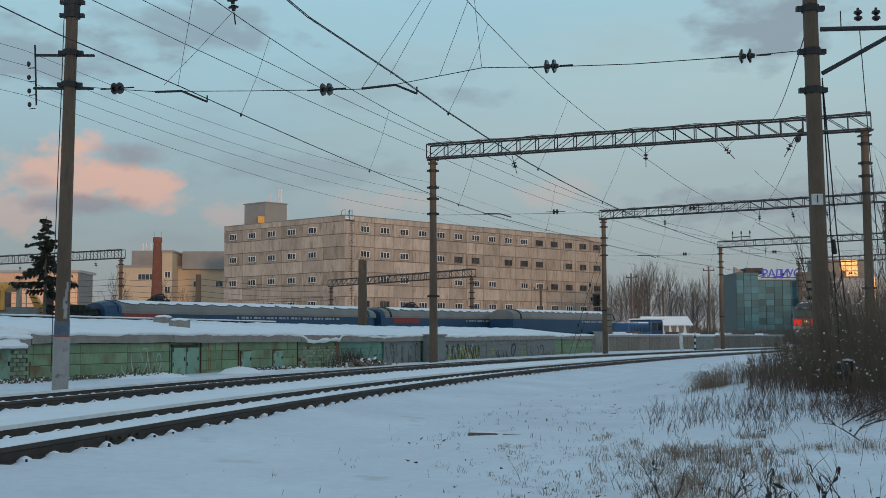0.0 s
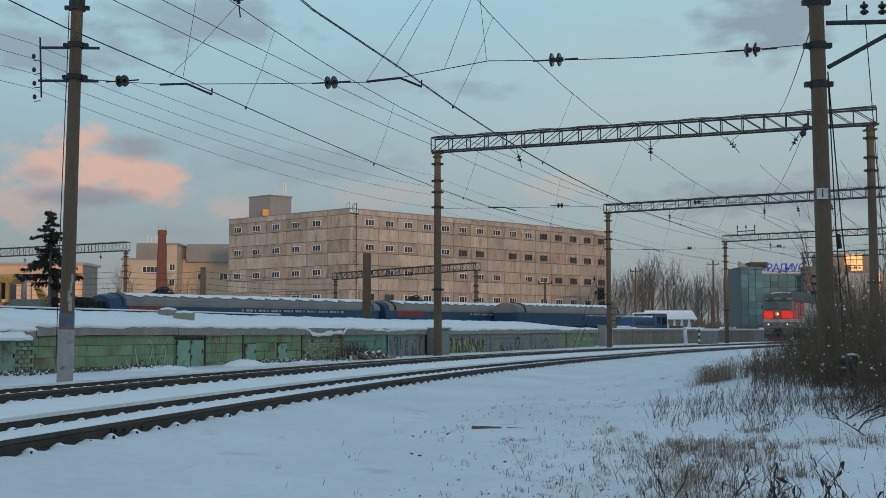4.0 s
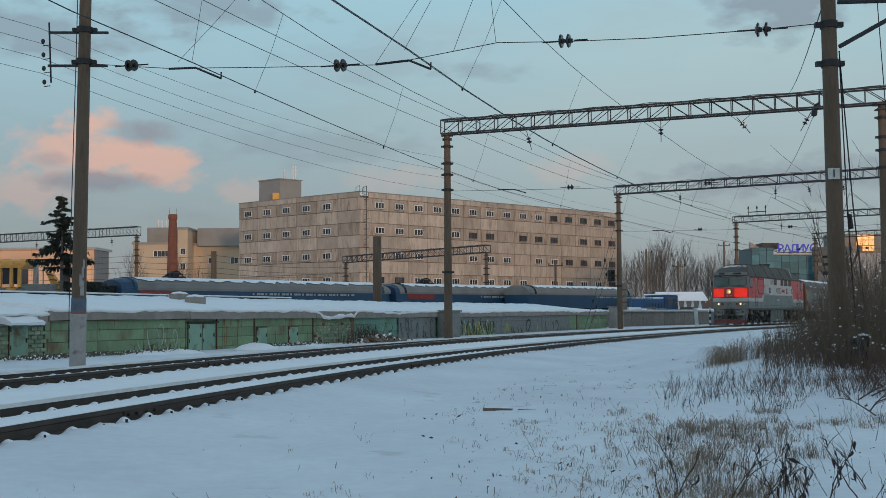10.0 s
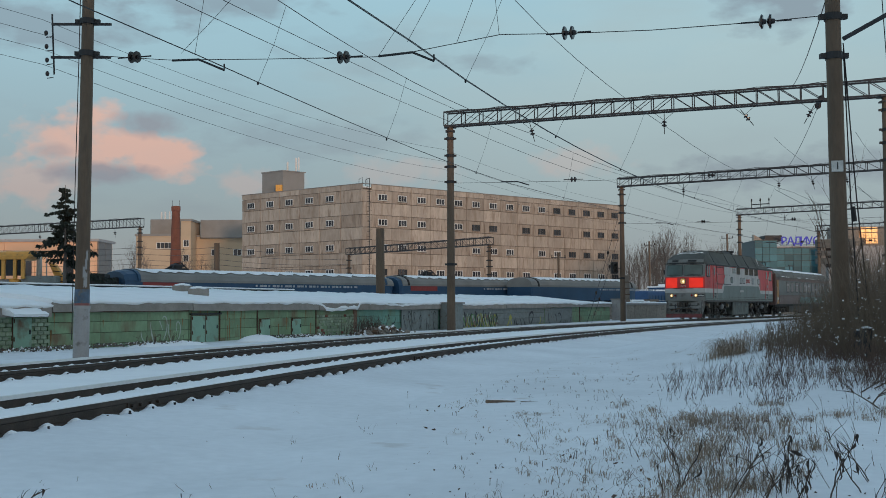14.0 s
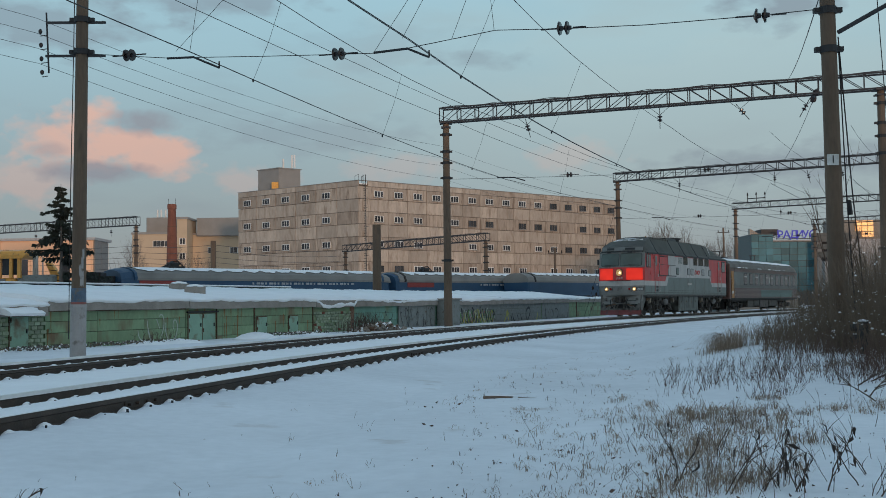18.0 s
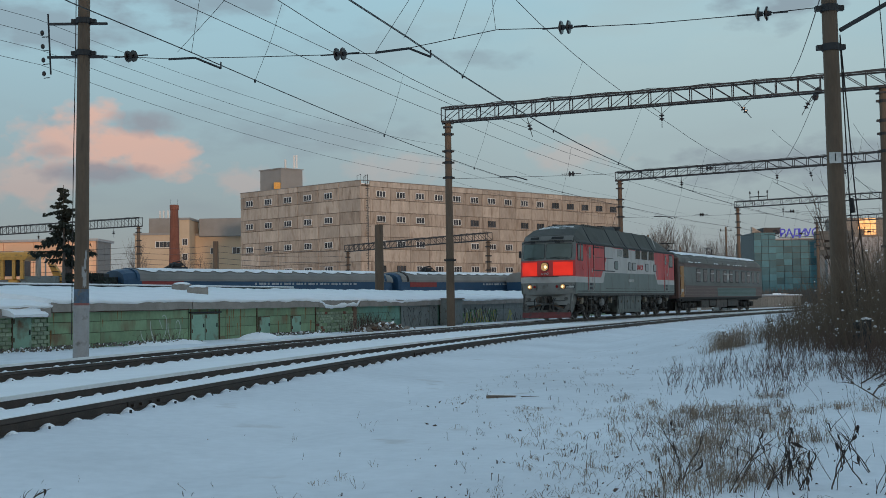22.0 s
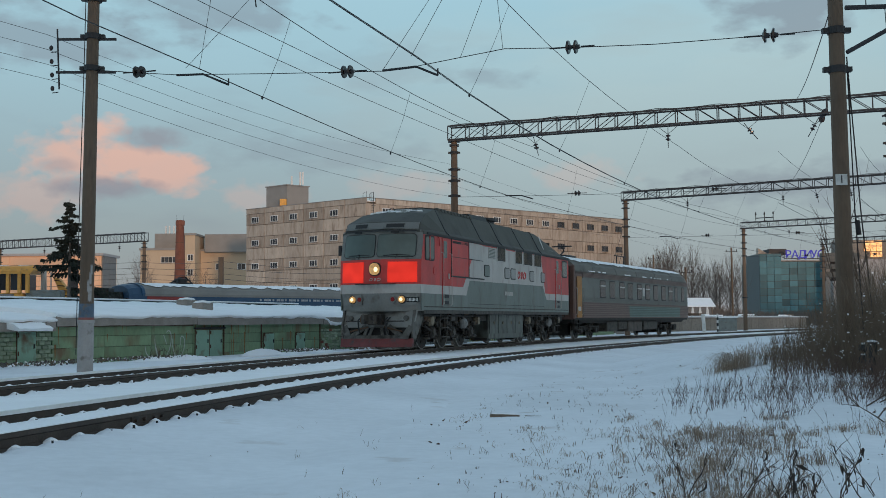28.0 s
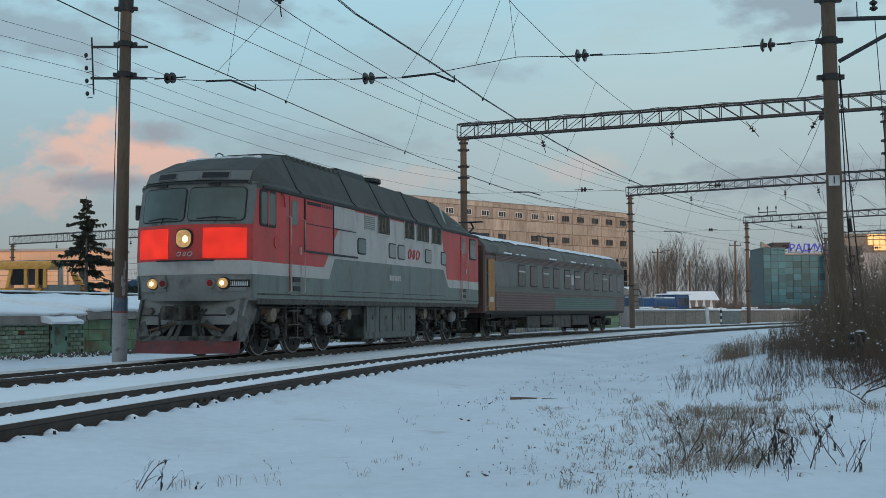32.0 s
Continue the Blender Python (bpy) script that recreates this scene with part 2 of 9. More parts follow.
M["graffiti_green"] = surface("green_spray_paint", (0.10, 0.26, 0.06), 0.7, vary=0.3)
M["mortar"] = surface("dark_mortar", (0.085, 0.09, 0.06), 0.95, vary=0.3)
M["grey_gate"] = surface("grey_sheet_gate", (0.20, 0.22, 0.21), 0.6, vary=0.2, dirt=(0.11, 0.08, 0.05), dirt_amount=0.15)
M["felt"] = surface("grey_roofing_felt", (0.30, 0.265, 0.235), 0.9, vary=0.25, scale=2)
M["rust"] = surface("rusty_iron", (0.105, 0.058, 0.034), 0.85, vary=0.35)
M["graffiti_black"] = surface("black_spray_paint", (0.015, 0.014, 0.018), 0.6)
M["graffiti_white"] = surface("white_spray_paint", (0.46, 0.51, 0.46), 0.7, vary=0.3)
M["graffiti_yellow"] = surface("yellow_spray_paint", (0.42, 0.40, 0.07), 0.7, vary=0.3)
M["graffiti_red"] = surface("red_spray_paint", (0.35, 0.09, 0.10), 0.7, vary=0.3)
M["loco_red"] = surface("locomotive_red_paint", (0.52, 0.042, 0.037), 0.45, vary=0.25, scale=0.9, fine=14, bump=0.05, dirt=(0.38, 0.08, 0.07), dirt_amount=0.22, stretch=(1, 1.4, 0.5))
# painted panels, no lamps: emission is added to make the red shine
M["loco_orange"] = glow("fluorescent_red_added_glow", (1.0, 0.038, 0.02), 0.5, (0.85, 0.035, 0.02), 0.9)
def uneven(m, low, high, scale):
    """Make the strength of an emitting sheet patchy with noise."""
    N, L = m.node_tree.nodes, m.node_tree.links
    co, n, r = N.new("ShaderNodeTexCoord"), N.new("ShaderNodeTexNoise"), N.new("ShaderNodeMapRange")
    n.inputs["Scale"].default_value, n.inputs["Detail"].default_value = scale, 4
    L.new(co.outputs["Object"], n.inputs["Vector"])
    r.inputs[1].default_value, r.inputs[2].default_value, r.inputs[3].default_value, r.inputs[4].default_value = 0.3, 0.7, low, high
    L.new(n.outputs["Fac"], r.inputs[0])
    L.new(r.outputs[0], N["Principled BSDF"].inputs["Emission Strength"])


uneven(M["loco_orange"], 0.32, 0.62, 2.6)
M["loco_white"] = surface("locomotive_pale_grey_paint", (0.45, 0.428, 0.40), 0.45, vary=0.14, scale=0.9, fine=12, bump=0.05, dirt=(0.33, 0.265, 0.24), dirt_amount=0.22, stretch=(1, 1.4, 0.5))
M["loco_grey"] = surface("locomotive_grey_paint", (0.140, 0.168, 0.150), 0.48, vary=0.2, scale=0.9, fine=12, bump=0.05, dirt=(0.095, 0.087, 0.073), dirt_amount=0.25, stretch=(1, 1.4, 0.5))
M["loco_front_grey"] = surface("dusty_grey_front_paint", (0.20, 0.20, 0.188), 0.5, vary=0.18, scale=1.6, fine=14, dirt=(0.12, 0.105, 0.09), dirt_amount=0.2)
M["loco_roof"] = surface("dark_grey_roof_paint", (0.080, 0.079, 0.069), 0.65, vary=0.2, scale=0.9, fine=9, bump=0.06, dirt=(0.055, 0.05, 0.045), dirt_amount=0.2, stretch=(1.2, 1.2, 0.4), spec=0.28)
M["coach_roof"] = surface("grey_brown_coach_roof", (0.135, 0.125, 0.11), 0.65, vary=0.22, scale=0.8, fine=8, bump=0.08, dirt=(0.08, 0.07, 0.06), dirt_amount=0.2)
M["grime"] = surface("oily_running_gear", (0.018, 0.0145, 0.012), 0.7, vary=0.5, scale=4, fine=25, dirt=(0.07, 0.046, 0.028), dirt_amount=0.18)
M["gear_grey"] = surface("dirty_grey_bogie_paint", (0.060, 0.052, 0.043), 0.65, vary=0.5, scale=4, fine=22, dirt=(0.014, 0.012, 0.010), dirt_amount=0.4)
M["gear_pale"] = surface("dusty_ochre_grey_fitting", (0.21, 0.17, 0.12), 0.7, vary=0.35, scale=5, dirt=(0.05, 0.04, 0.03), dirt_amount=0.3)
M["tyre"] = surface("worn_wheel_tread", (0.30, 0.28, 0.26), 0.4, metal=0.7, vary=0.25)
M["plough"] = surface("dull_red_plough", (0.16, 0.035, 0.035), 0.65, vary=0.25, dirt=(0.06, 0.05, 0.05), dirt_amount=0.2)
M["lamp_glow"] = glow("lit_headlamp_lens", (1.0, 0.50, 0.14), 0.30, (0.40, 0.28, 0.14))
uneven(M["lamp_glow"], 0.12, 0.5, 9.0)
M["lamp_core"] = glow("headlamp_bulb", (1.0, 0.80, 0.42), 1.5)
M["red_lens"] = surface("red_marker_lens", (0.22, 0.012, 0.012), 0.2)
M["chrome"] = surface("worn_steel_rail", (0.48, 0.46, 0.43), 0.4, metal=0.3, vary=0.15)
M["coach_brown"] = surface("faded_brown_coach_paint", (0.125, 0.066, 0.052), 0.5, vary=0.2, scale=0.6, fine=10, bump=0.05, dirt=(0.07, 0.048, 0.042), dirt_amount=0.2, stretch=(1, 1.5, 0.5))
M["coach_grey"] = surface("grey_green_coach_paint", (0.142, 0.143, 0.125), 0.5, vary=0.16, scale=0.6, fine=10, bump=0.05, dirt=(0.10, 0.085, 0.075), dirt_amount=0.15)
M["coach_green"] = surface("teal_coach_patch", (0.075, 0.12, 0.10), 0.5, vary=0.14, scale=0.6)
# lighter copies of the side paints: light on the ribs put into colour
M["coach_rib"] = surface("brown_rib_light_in_colour", (0.175, 0.115, 0.095), 0.5, vary=0.2, scale=0.8)
M["coach_rib_teal"] = surface("teal_rib_light_in_colour", (0.13, 0.20, 0.175), 0.5, vary=0.2, scale=0.8)
M["amber_door"] = surface("ochre_vestibule_door", (0.36, 0.155, 0.03), 0.5, vary=0.3, scale=2)
M["wagon_blue"] = surface("navy_wagon_paint", (0.020, 0.065, 0.13), 0.45, vary=0.15, scale=0.7)
M["wagon_grey"] = surface("grey_wagon_roof", (0.22, 0.21, 0.195), 0.6, vary=0.2, scale=0.7)
M["wagon_red"] = surface("red_wagon_stripe", (0.26, 0.035, 0.03), 0.5)
M["shunter_blue"] = surface("bright_blue_paint", (0.03, 0.085, 0.20), 0.5, vary=0.15)
M["machine_yellow"] = surface("worn_yellow_paint", (0.74, 0.36, 0.075), 0.55, vary=0.2, dirt=(0.36, 0.19, 0.07), dirt_amount=0.15)
M["teal_glass"] = surface("teal_curtain_glass", (0.045, 0.15, 0.18), 0.6, vary=0.25, scale=0.3, bump=0, random_=0.4)
M["teal_mullion"] = surface("dark_teal_mullion", (0.03, 0.06, 0.065), 0.5, vary=0.15)
M["sign_blue"] = glow("lit_blue_letters", (0.03, 0.03, 0.34), 0.8, (0.02, 0.02, 0.08), 0.6)
M["deck_grey"] = surface("dark_stained_deck_concrete", (0.13, 0.125, 0.115), 0.9, vary=0.2)
# reflected sunset given as emission; nothing is lit behind these panes
M["gold_glass"] = glow("sunset_reflection_glow", (1.0, 0.40, 0.08), 0.85, (0.3, 0.15, 0.05))
M["bark"] = surface("grey_brown_bark", (0.125, 0.11, 0.10), 0.9, vary=0.3)
M["twig"] = surface("dark_bare_twigs", (0.095, 0.068, 0.052), 0.9, vary=0.3, bump=0)
M["far_twig"] = surface("far_grey_twigs", (0.115, 0.10, 0.09), 0.9, vary=0.3, bump=0)
M["stem"] = surface("brown_thicket_stems", (0.155, 0.112, 0.078), 0.85, vary=0.5, scale=2.5, bump=0)
M["coach_glass"] = surface("dark_coach_glass", (0.028, 0.032, 0.032), 0.1, vary=0.3, bump=0)
M["needles"] = surface("dark_spruce_needles", (0.018, 0.026, 0.019), 0.8, vary=0.4, scale=2)
M["grass"] = surface("dry_tan_grass", (0.29, 0.215, 0.155), 0.85, vary=0.45, scale=2.5, bump=0)
M["weed"] = surface("brown_dead_weeds", (0.120, 0.076, 0.060), 0.85, vary=0.4, scale=1.5, bump=0)
M["dark_leaf"] = surface("blackened_dead_leaf", (0.05, 0.036, 0.030), 0.8, vary=0.4, scale=8, bump=0)
M["far_wood"] = surface("far_bare_woodland", (0.125, 0.11, 0.10), 0.95, vary=0.3, scale=0.3)
# near-black that paints shade in hollows; also the rubber of a gangway
M["shade_dark"] = surface("near_black_shade_and_rubber", (0.02, 0.02, 0.022), 0.8)
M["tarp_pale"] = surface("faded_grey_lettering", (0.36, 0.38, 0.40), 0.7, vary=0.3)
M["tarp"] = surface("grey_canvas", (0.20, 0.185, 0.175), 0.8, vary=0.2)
M["blue_band"] = surface("faded_blue_band", (0.095, 0.135, 0.19), 0.8, vary=0.4, scale=5, dirt=(0.16, 0.14, 0.125), dirt_amount=0.4)
M["red_band"] = surface("faded_red_band", (0.28, 0.10, 0.09), 0.75, vary=0.25)
M["plate"] = surface("white_number_plate", (0.62, 0.62, 0.60), 0.5)
M["stick"] = surface("weathered_plank", (0.17, 0.125, 0.095), 0.85, vary=0.3)


# ---- mesh helpers ----
class Shape:
    """Collects the points and faces of one mesh."""

    def __init__(self):
        self.v, self.f, self.i = [], [], []

    def add(self, pts, faces, slot=0):
        n = len(self.v)
        self.v += [tuple(p) for p in pts]
        self.f += [tuple(n + k for k in f) for f in faces]
        self.i += [slot] * len(faces)
        return self

    def box(self, a, b, slot=0, m=None, bevel=0.0):
        (x0, y0, z0), (x1, y1, z1) = a, b
        if bevel:
            return self.bevel_box(a, b, bevel, slot, m)
        p = [Vector(q) for q in ((x0, y0, z0), (x1, y0, z0), (x1, y1, z0), (x0, y1, z0), (x0, y0, z1), (x1, y0, z1), (x1, y1, z1), (x0, y1, z1))]
        if m is not None:
            p = [m @ q for q in p]
        return self.add(p, [(0, 3, 2, 1), (4, 5, 6, 7), (0, 1, 5, 4), (1, 2, 6, 5), (2, 3, 7, 6), (3, 0, 4, 7)], slot)

    def bevel_box(self, a, b, r, slot=0, m=None):
        (x0, y0, z0), (x1, y1, z1) = a, b
        rings = []
        for z, k in ((z0, r), (z0 + r, 0), (z1 - r, 0), (z1, r)):
            rings.append([(x0 + k + (r if k == 0 else 0), y0 + k, z), (x1 - k - (r if k == 0 else 0), y0 + k, z),
                          (x1 - k, y0 + k + (r if k == 0 else 0), z), (x1 - k, y1 - k - (r if k == 0 else 0), z),
                          (x1 - k - (r if k == 0 else 0), y1 - k, z), (x0 + k + (r if k == 0 else 0), y1 - k, z),
                          (x0 + k, y1 - k - (r if k == 0 else 0), z), (x0 + k, y0 + k + (r if k == 0 else 0), z)])
        return self.loft(rings, slot=slot, m=m)

    def loft(self, rings, slot=0, m=None, closed=True, caps=True):
        k = len(rings[0])
        p = [Vector(q) if m is None else m @ Vector(q) for r in rings for q in r]
        f = []
        for j in range(len(rings) - 1):
            for i in range(k if closed else k - 1):
                a, b = j * k + i, j * k + (i + 1) % k
                f.append((a, b, b + k, a + k))
        if caps and closed:
            f += [tuple(range(k - 1, -1, -1)), tuple(range((len(rings) - 1) * k, len(rings) * k))]
        return self.add(p, f, slot)

    def tube(self, p, q, r, r2=None, n=8, slot=0, caps=True):
        p, q = Vector(p), Vector(q)
        r2 = r if r2 is None else r2
        d = (q - p).normalized()
        u = d.orthogonal().normalized()
        w = d.cross(u)
        ring = [math.cos(2 * math.pi * i / n) * u + math.sin(2 * math.pi * i / n) * w for i in range(n)]
        return self.loft([[p + r * e for e in ring], [q + r2 * e for e in ring]], slot=slot, caps=caps)

    def line(self, pts, r, n=5, slot=0):
        pts = [Vector(p) for p in pts]
        rings = []
        for k, p in enumerate(pts):
            d = (pts[min(k + 1, len(pts) - 1)] - pts[max(k - 1, 0)]).normalized()
            u = Vector((0, 0, 1)).cross(d)
            u = u.normalized() if u.length > 1e-3 else d.orthogonal().normalized()
            w = d.cross(u)
            rr = r[k] if isinstance(r, (list, tuple)) else r
            rings.append([p + rr * (math.cos(2 * math.pi * i / n) * u + math.sin(2 * math.pi * i / n) * w) for i in range(n)])
        return self.loft(rings, slot=slot)

    def prism(self, pts, y0, y1, slot=0, m=None):
        """A profile in x and z, drawn out along y."""
        return self.loft([[(x, y0, z) for x, z in pts], [(x, y1, z) for x, z in pts]], slot=slot, m=m)

    def ball(self, c, r, n=10, k=6, slot=0):
        rx, ry, rz = (r, r, r) if isinstance(r, (int, float)) else r
        c = Vector(c)
        rings = [[c + Vector((rx * math.sin(a) * math.cos(2 * math.pi * i / n), ry * math.sin(a) * math.sin(2 * math.pi * i / n), -rz * math.cos(a))) for i in range(n)]
                 for a in [math.pi * (j + 0.3) / (k + 0.6) for j in range(k + 1)]]
        return self.loft(rings, slot=slot)


def mesh_of(name, shape, mats, smooth=False):
    me = bpy.data.meshes.new(name)
    me.from_pydata(shape.v, [], shape.f)
    for k in mats if isinstance(mats, (list, tuple)) else [mats]:
        me.materials.append(M[k])
    if any(shape.i):
        me.polygons.foreach_set("material_index", shape.i)
    if smooth:
        me.polygons.foreach_set("use_smooth", [True] * len(me.polygons))
    me.update()
    return me


def part(name, shape, mats, parent=None, label="", m=None, smooth=False):
    """One mesh object, under a thing or a part. shape: a Shape, or a mesh to share."""
    me = shape if isinstance(shape, bpy.types.Mesh) else mesh_of(name, shape, mats, smooth)
    ob = new(name, me)
    if parent is not None:
        ob.parent = parent
    if m is not None:
        ob.matrix_basis = m
    return tagged(ob, label)


def thing(name, m, label, category, group="", kind=""):
    ob = new(name)
    ob.empty_display_size = 0.3
    ob.matrix_basis = m
    return tagged(ob, label, category, group, kind)


# ---- the line of the railway ----
def build_line():
    s = np.arange(-60, 420.01, 0.5)
    k = np.interp(s, [0, 30, 60, 100, 160], [0.0026, 0.0052, 0.0032, -0.0006, -0.0004])
    h = np.concatenate([[0], np.cumsum((k[1:] + k[:-1]) / 2 * 0.5)])
    h += 0.2146 - np.interp(0, s, h)
    x = np.concatenate([[0], np.cumsum(np.sin((h[1:] + h[:-1]) / 2) * 0.5)])
    y = np.concatenate([[0], np.cumsum(np.cos((h[1:] + h[:-1]) / 2) * 0.5)])
    return s, x - np.interp(0, s, x) - 8.436, y - np.interp(0, s, y) + 18.0, h


LINE = build_line()
NEAR = 4.75


def heading(s):
    return float(np.interp(s, LINE[0], LINE[3]))


def near_off(s):
    """How far the near track lies from the far one."""
    u = min(1.0, max(0.0, (s - 2.0) / 42.0))
    return NEAR + 1.25 * u * u * (3 - 2 * u)


def on_line(s, off=0.0, z=0.0):
    h = heading(s)
    return Vector((float(np.interp(s, LINE[0], LINE[1])) + off * math.cos(h), float(np.interp(s, LINE[0], LINE[2])) - off * math.sin(h), z))


def on_near(s, off=0.0, z=0.0):
    return on_line(s, near_off(s) + off, z)


def off_of(x, y):
    """How far a place lies to the right of the far track's middle, and how far along."""
    k = int(((LINE[1] - x) ** 2 + (LINE[2] - y) ** 2).argmin())
    return (x - LINE[1][k]) * math.cos(LINE[3][k]) - (y - LINE[2][k]) * math.sin(LINE[3][k]), LINE[0][k]


def ease(u):
    u = min(1.0, max(0.0, u))
    return u * u * (3 - 2 * u)


def ground_z(x, y):
    """The height of the snow where no track lies."""
    z = -0.30 + 0.07 * soft(x, y, 0.16, 3) + 0.035 * soft(x, y, 0.6, 9) + 0.018 * soft(x, y, 2.1, 5)
    if y < 60:
        z += 0.36 * ease((x - 3.6) / 3.4) * ease((y - 12.5) / 8.0) * (1 - ease((y - 34) / 12))
    return z


def soft(x, y, scale, seed=0.0):
    return noise.noise(Vector((x * scale + seed, y * scale - seed, seed)))


# ---- ground ----
def build_ground():
    xs = np.concatenate([-np.geomspace(2500, 17, 26), np.arange(-16, 14.01, 0.28), np.geomspace(15, 2500, 28)])
    ys = np.concatenate([-np.geomspace(900, 7, 14), np.arange(-6, 5, 1.0), np.arange(5, 34, 0.28), np.geomspace(34.5, 4000, 60)])
    sx, sy = LINE[1][::2], LINE[2][::2]
    co = np.cos(LINE[3][::2])
    si = np.sin(LINE[3][::2])
    verts, faces = [], []
    for y in ys:
        d2 = (xs[:, None] - sx) ** 2 + (y - sy) ** 2
        k = d2.argmin(1)
        off = (xs - sx[k]) * co[k] - (y - sy[k]) * si[k]
        no = [near_off(q) for q in LINE[0][::2][k]]
        for x, o, c in zip(xs, off, no):
            z = -0.30
            if -3.3 < o < c + 2.6:
                z = -0.42
            elif abs(x) < 40 and -5 < y < 90:
                w = min(1.0, (o - c - 2.6) / 1.5) if o > 0 else min(1.0, (-o - 3.3) / 1.0)
                z = w * ground_z(x, y) + (1 - w) * -0.33
            verts.append((float(x), float(y), z))
    n = len(xs)
    for j in range(len(ys) - 1):
        for i in range(n - 1):
            a = j * n + i
            faces.append((a, a + 1, a + n + 1, a + n))
    s = Shape()
    s.add(verts, faces)
    tagged(part("ground", s, "snow_ground", smooth=True), "snow-covered ground with thin dead grass showing through", "ground", kind="structure")


build_ground()


def steps(s0, s1):
    """Even steps that widen with the distance from the camera."""
    out, s = [], s0
    while s < s1:
        out.append(s)
        s += 0.137 if s < 26 else 0.275 if s < 60 else 1.0 if s < 140 else 4.0
    return out + [s1]


S_START, S_END = -34.0, 330.0


def strip(name, rows_, mat, label, smooth=True, category="snow"):
    s = Shape()
    k = len(rows_[0])
    s.add([p for r in rows_ for p in r], [(j * k + i, j * k + i + 1, (j + 1) * k + i + 1, (j + 1) * k + i) for j in range(len(rows_) - 1) for i in range(k - 1)])
    return tagged(part(name, s, mat, smooth=smooth), label, category, kind="structure")


def lump(s, near=True):
    """Snow heaped on the sleepers and sunk between them: 0 to 1."""
    if s > 75:
        return 0.5
    k = math.floor(s / 0.55)
    u = s / 0.55 - k
    r = random.Random(k * 7 + (1 if near else 0)).random()
    return max(0.0, math.sin(math.pi * u)) ** 0.7 * (0.32 + 0.38 * r)


def build_beds():
    strip("trackbed", [[on_line(s, -1.7, -0.34), on_line(s, -1.2, -0.215), on_near(s, 1.2, -0.215), on_near(s, 1.5, -0.34)] for s in steps(S_START, S_END)], "ballast",
          "dark wet ballast bed under the two tracks", category="trackbed")
    for at, word in ((on_line, "far"), (on_near, "near")):
        rows_ = []
        for s in steps(S_START, S_END):
            b = lump(s)
            w = 0.012 * soft(s, 3.0, 1.3)
            rows_.append([at(s, -0.74, -0.185), at(s, -0.70, -0.15), at(s, -0.60, -0.125 + w), at(s, 0, -0.115 + w), at(s, 0.45, -0.135 + w + 0.015 * b), at(s, 0.60, -0.15 + 0.055 * b), at(s, 0.685, -0.165 + 0.075 * b), at(s, 0.725, -0.175 + 0.02 * b), at(s, 0.735, -0.2)])
        strip("track_snow_" + word, rows_, "snow", "snow filling the space between two rails")
    rows_ = []
    for s in steps(S_START, S_END):
        w = 0.03 * soft(s, 1, 0.5) + 0.015 * soft(s, 7, 2.0)
        rows_.append([on_line(s, -3.4, -0.27 + w), on_line(s, -2.2, -0.22 + w), on_line(s, -1.3, -0.15 + w), on_line(s, -0.95, -0.15), on_line(s, -0.87, -0.2)])
    strip("verge_snow_far", rows_, "snow", "snow bank beside the far rail")
    rows_ = []
    for s in steps(S_START, S_END):
        a = lump(s)
        w = 0.03 * soft(s, 3, 0.5) + 0.012 * soft(s, 4, 2.0)
        rows_.append([on_line(s, 0.865, -0.2), on_line(s, 0.875, -0.175 + 0.02 * a), on_line(s, 0.92, -0.165 + 0.08 * a), on_line(s, 1.0, -0.16 + 0.065 * a), on_line(s, 1.18, -0.155 + 0.02 * a), on_line(s, 1.5, -0.14 + w), on_line(s, 3.0, -0.13 + w), on_near(s, -1.15, -0.14),
                      on_near(s, -0.95, -0.15), on_near(s, -0.87, -0.2)])
    strip("middle_snow", rows_, "snow", "snow between the two tracks, scalloped by sleeper ends")
    rows_ = []
    for s in steps(S_START, S_END):
        a = lump(s, True)
        w = 0.02 * soft(s, 13, 0.5) + 0.012 * soft(s, 14, 2.0)
        rows_.append([on_near(s, 0.865, -0.2), on_near(s, 0.875, -0.18 + 0.02 * a), on_near(s, 0.92, -0.172 + 0.085 * a), on_near(s, 1.0, -0.17 + 0.075 * a), on_near(s, 1.2, -0.175 + 0.03 * a), on_near(s, 1.6, -0.20 + w), on_near(s, 2.2, -0.245 + w), on_near(s, 3.0, -0.30 + w), on_near(s, 4.2, -0.38)])
    strip("verge_snow_near", rows_, "snow_ground", "snow shoulder beside the near track, scalloped by sleeper ends")
    # fastenings that peep out of the snow beside the near rails
    fast = Shape()
    rnd = random.Random(15)
    for k in range(-20, 110):
        for at in (on_line, on_near):
            for side in (0.99, -0.57):
                if rnd.random() < 0.7:
                    q = (k + 0.5) * 0.55
                    p = at(q - 0.09 + rnd.uniform(-0.03, 0.03), side + 0.01, -0.125)
                    r = rnd.uniform(0.45, 0.9)
                    fast.tube((p.x, p.y, p.z - 0.07), (p.x, p.y, p.z - 0.005 + 0.02 * r), 0.020 * r, n=6)
                    fast.bevel_box((p.x - 0.028 * r, p.y - 0.022 * r, p.z - 0.06), (p.x + 0.028 * r, p.y + 0.022 * r, p.z - 0.02), 0.008)
    clods = Shape()
    for k in range(-20, 150):
        for at in (on_line, on_near):
            for side in (0.905, -0.655):
                r = rnd.uniform(0.4, 1.0)
                p = at((k + 0.5) * 0.55 + rnd.uniform(-0.06, 0.06), side, -0.13)
                wide, high = 0.08 + 0.05 * r, 0.008 + 0.034 * r
                a = rnd.uniform(0, 1)
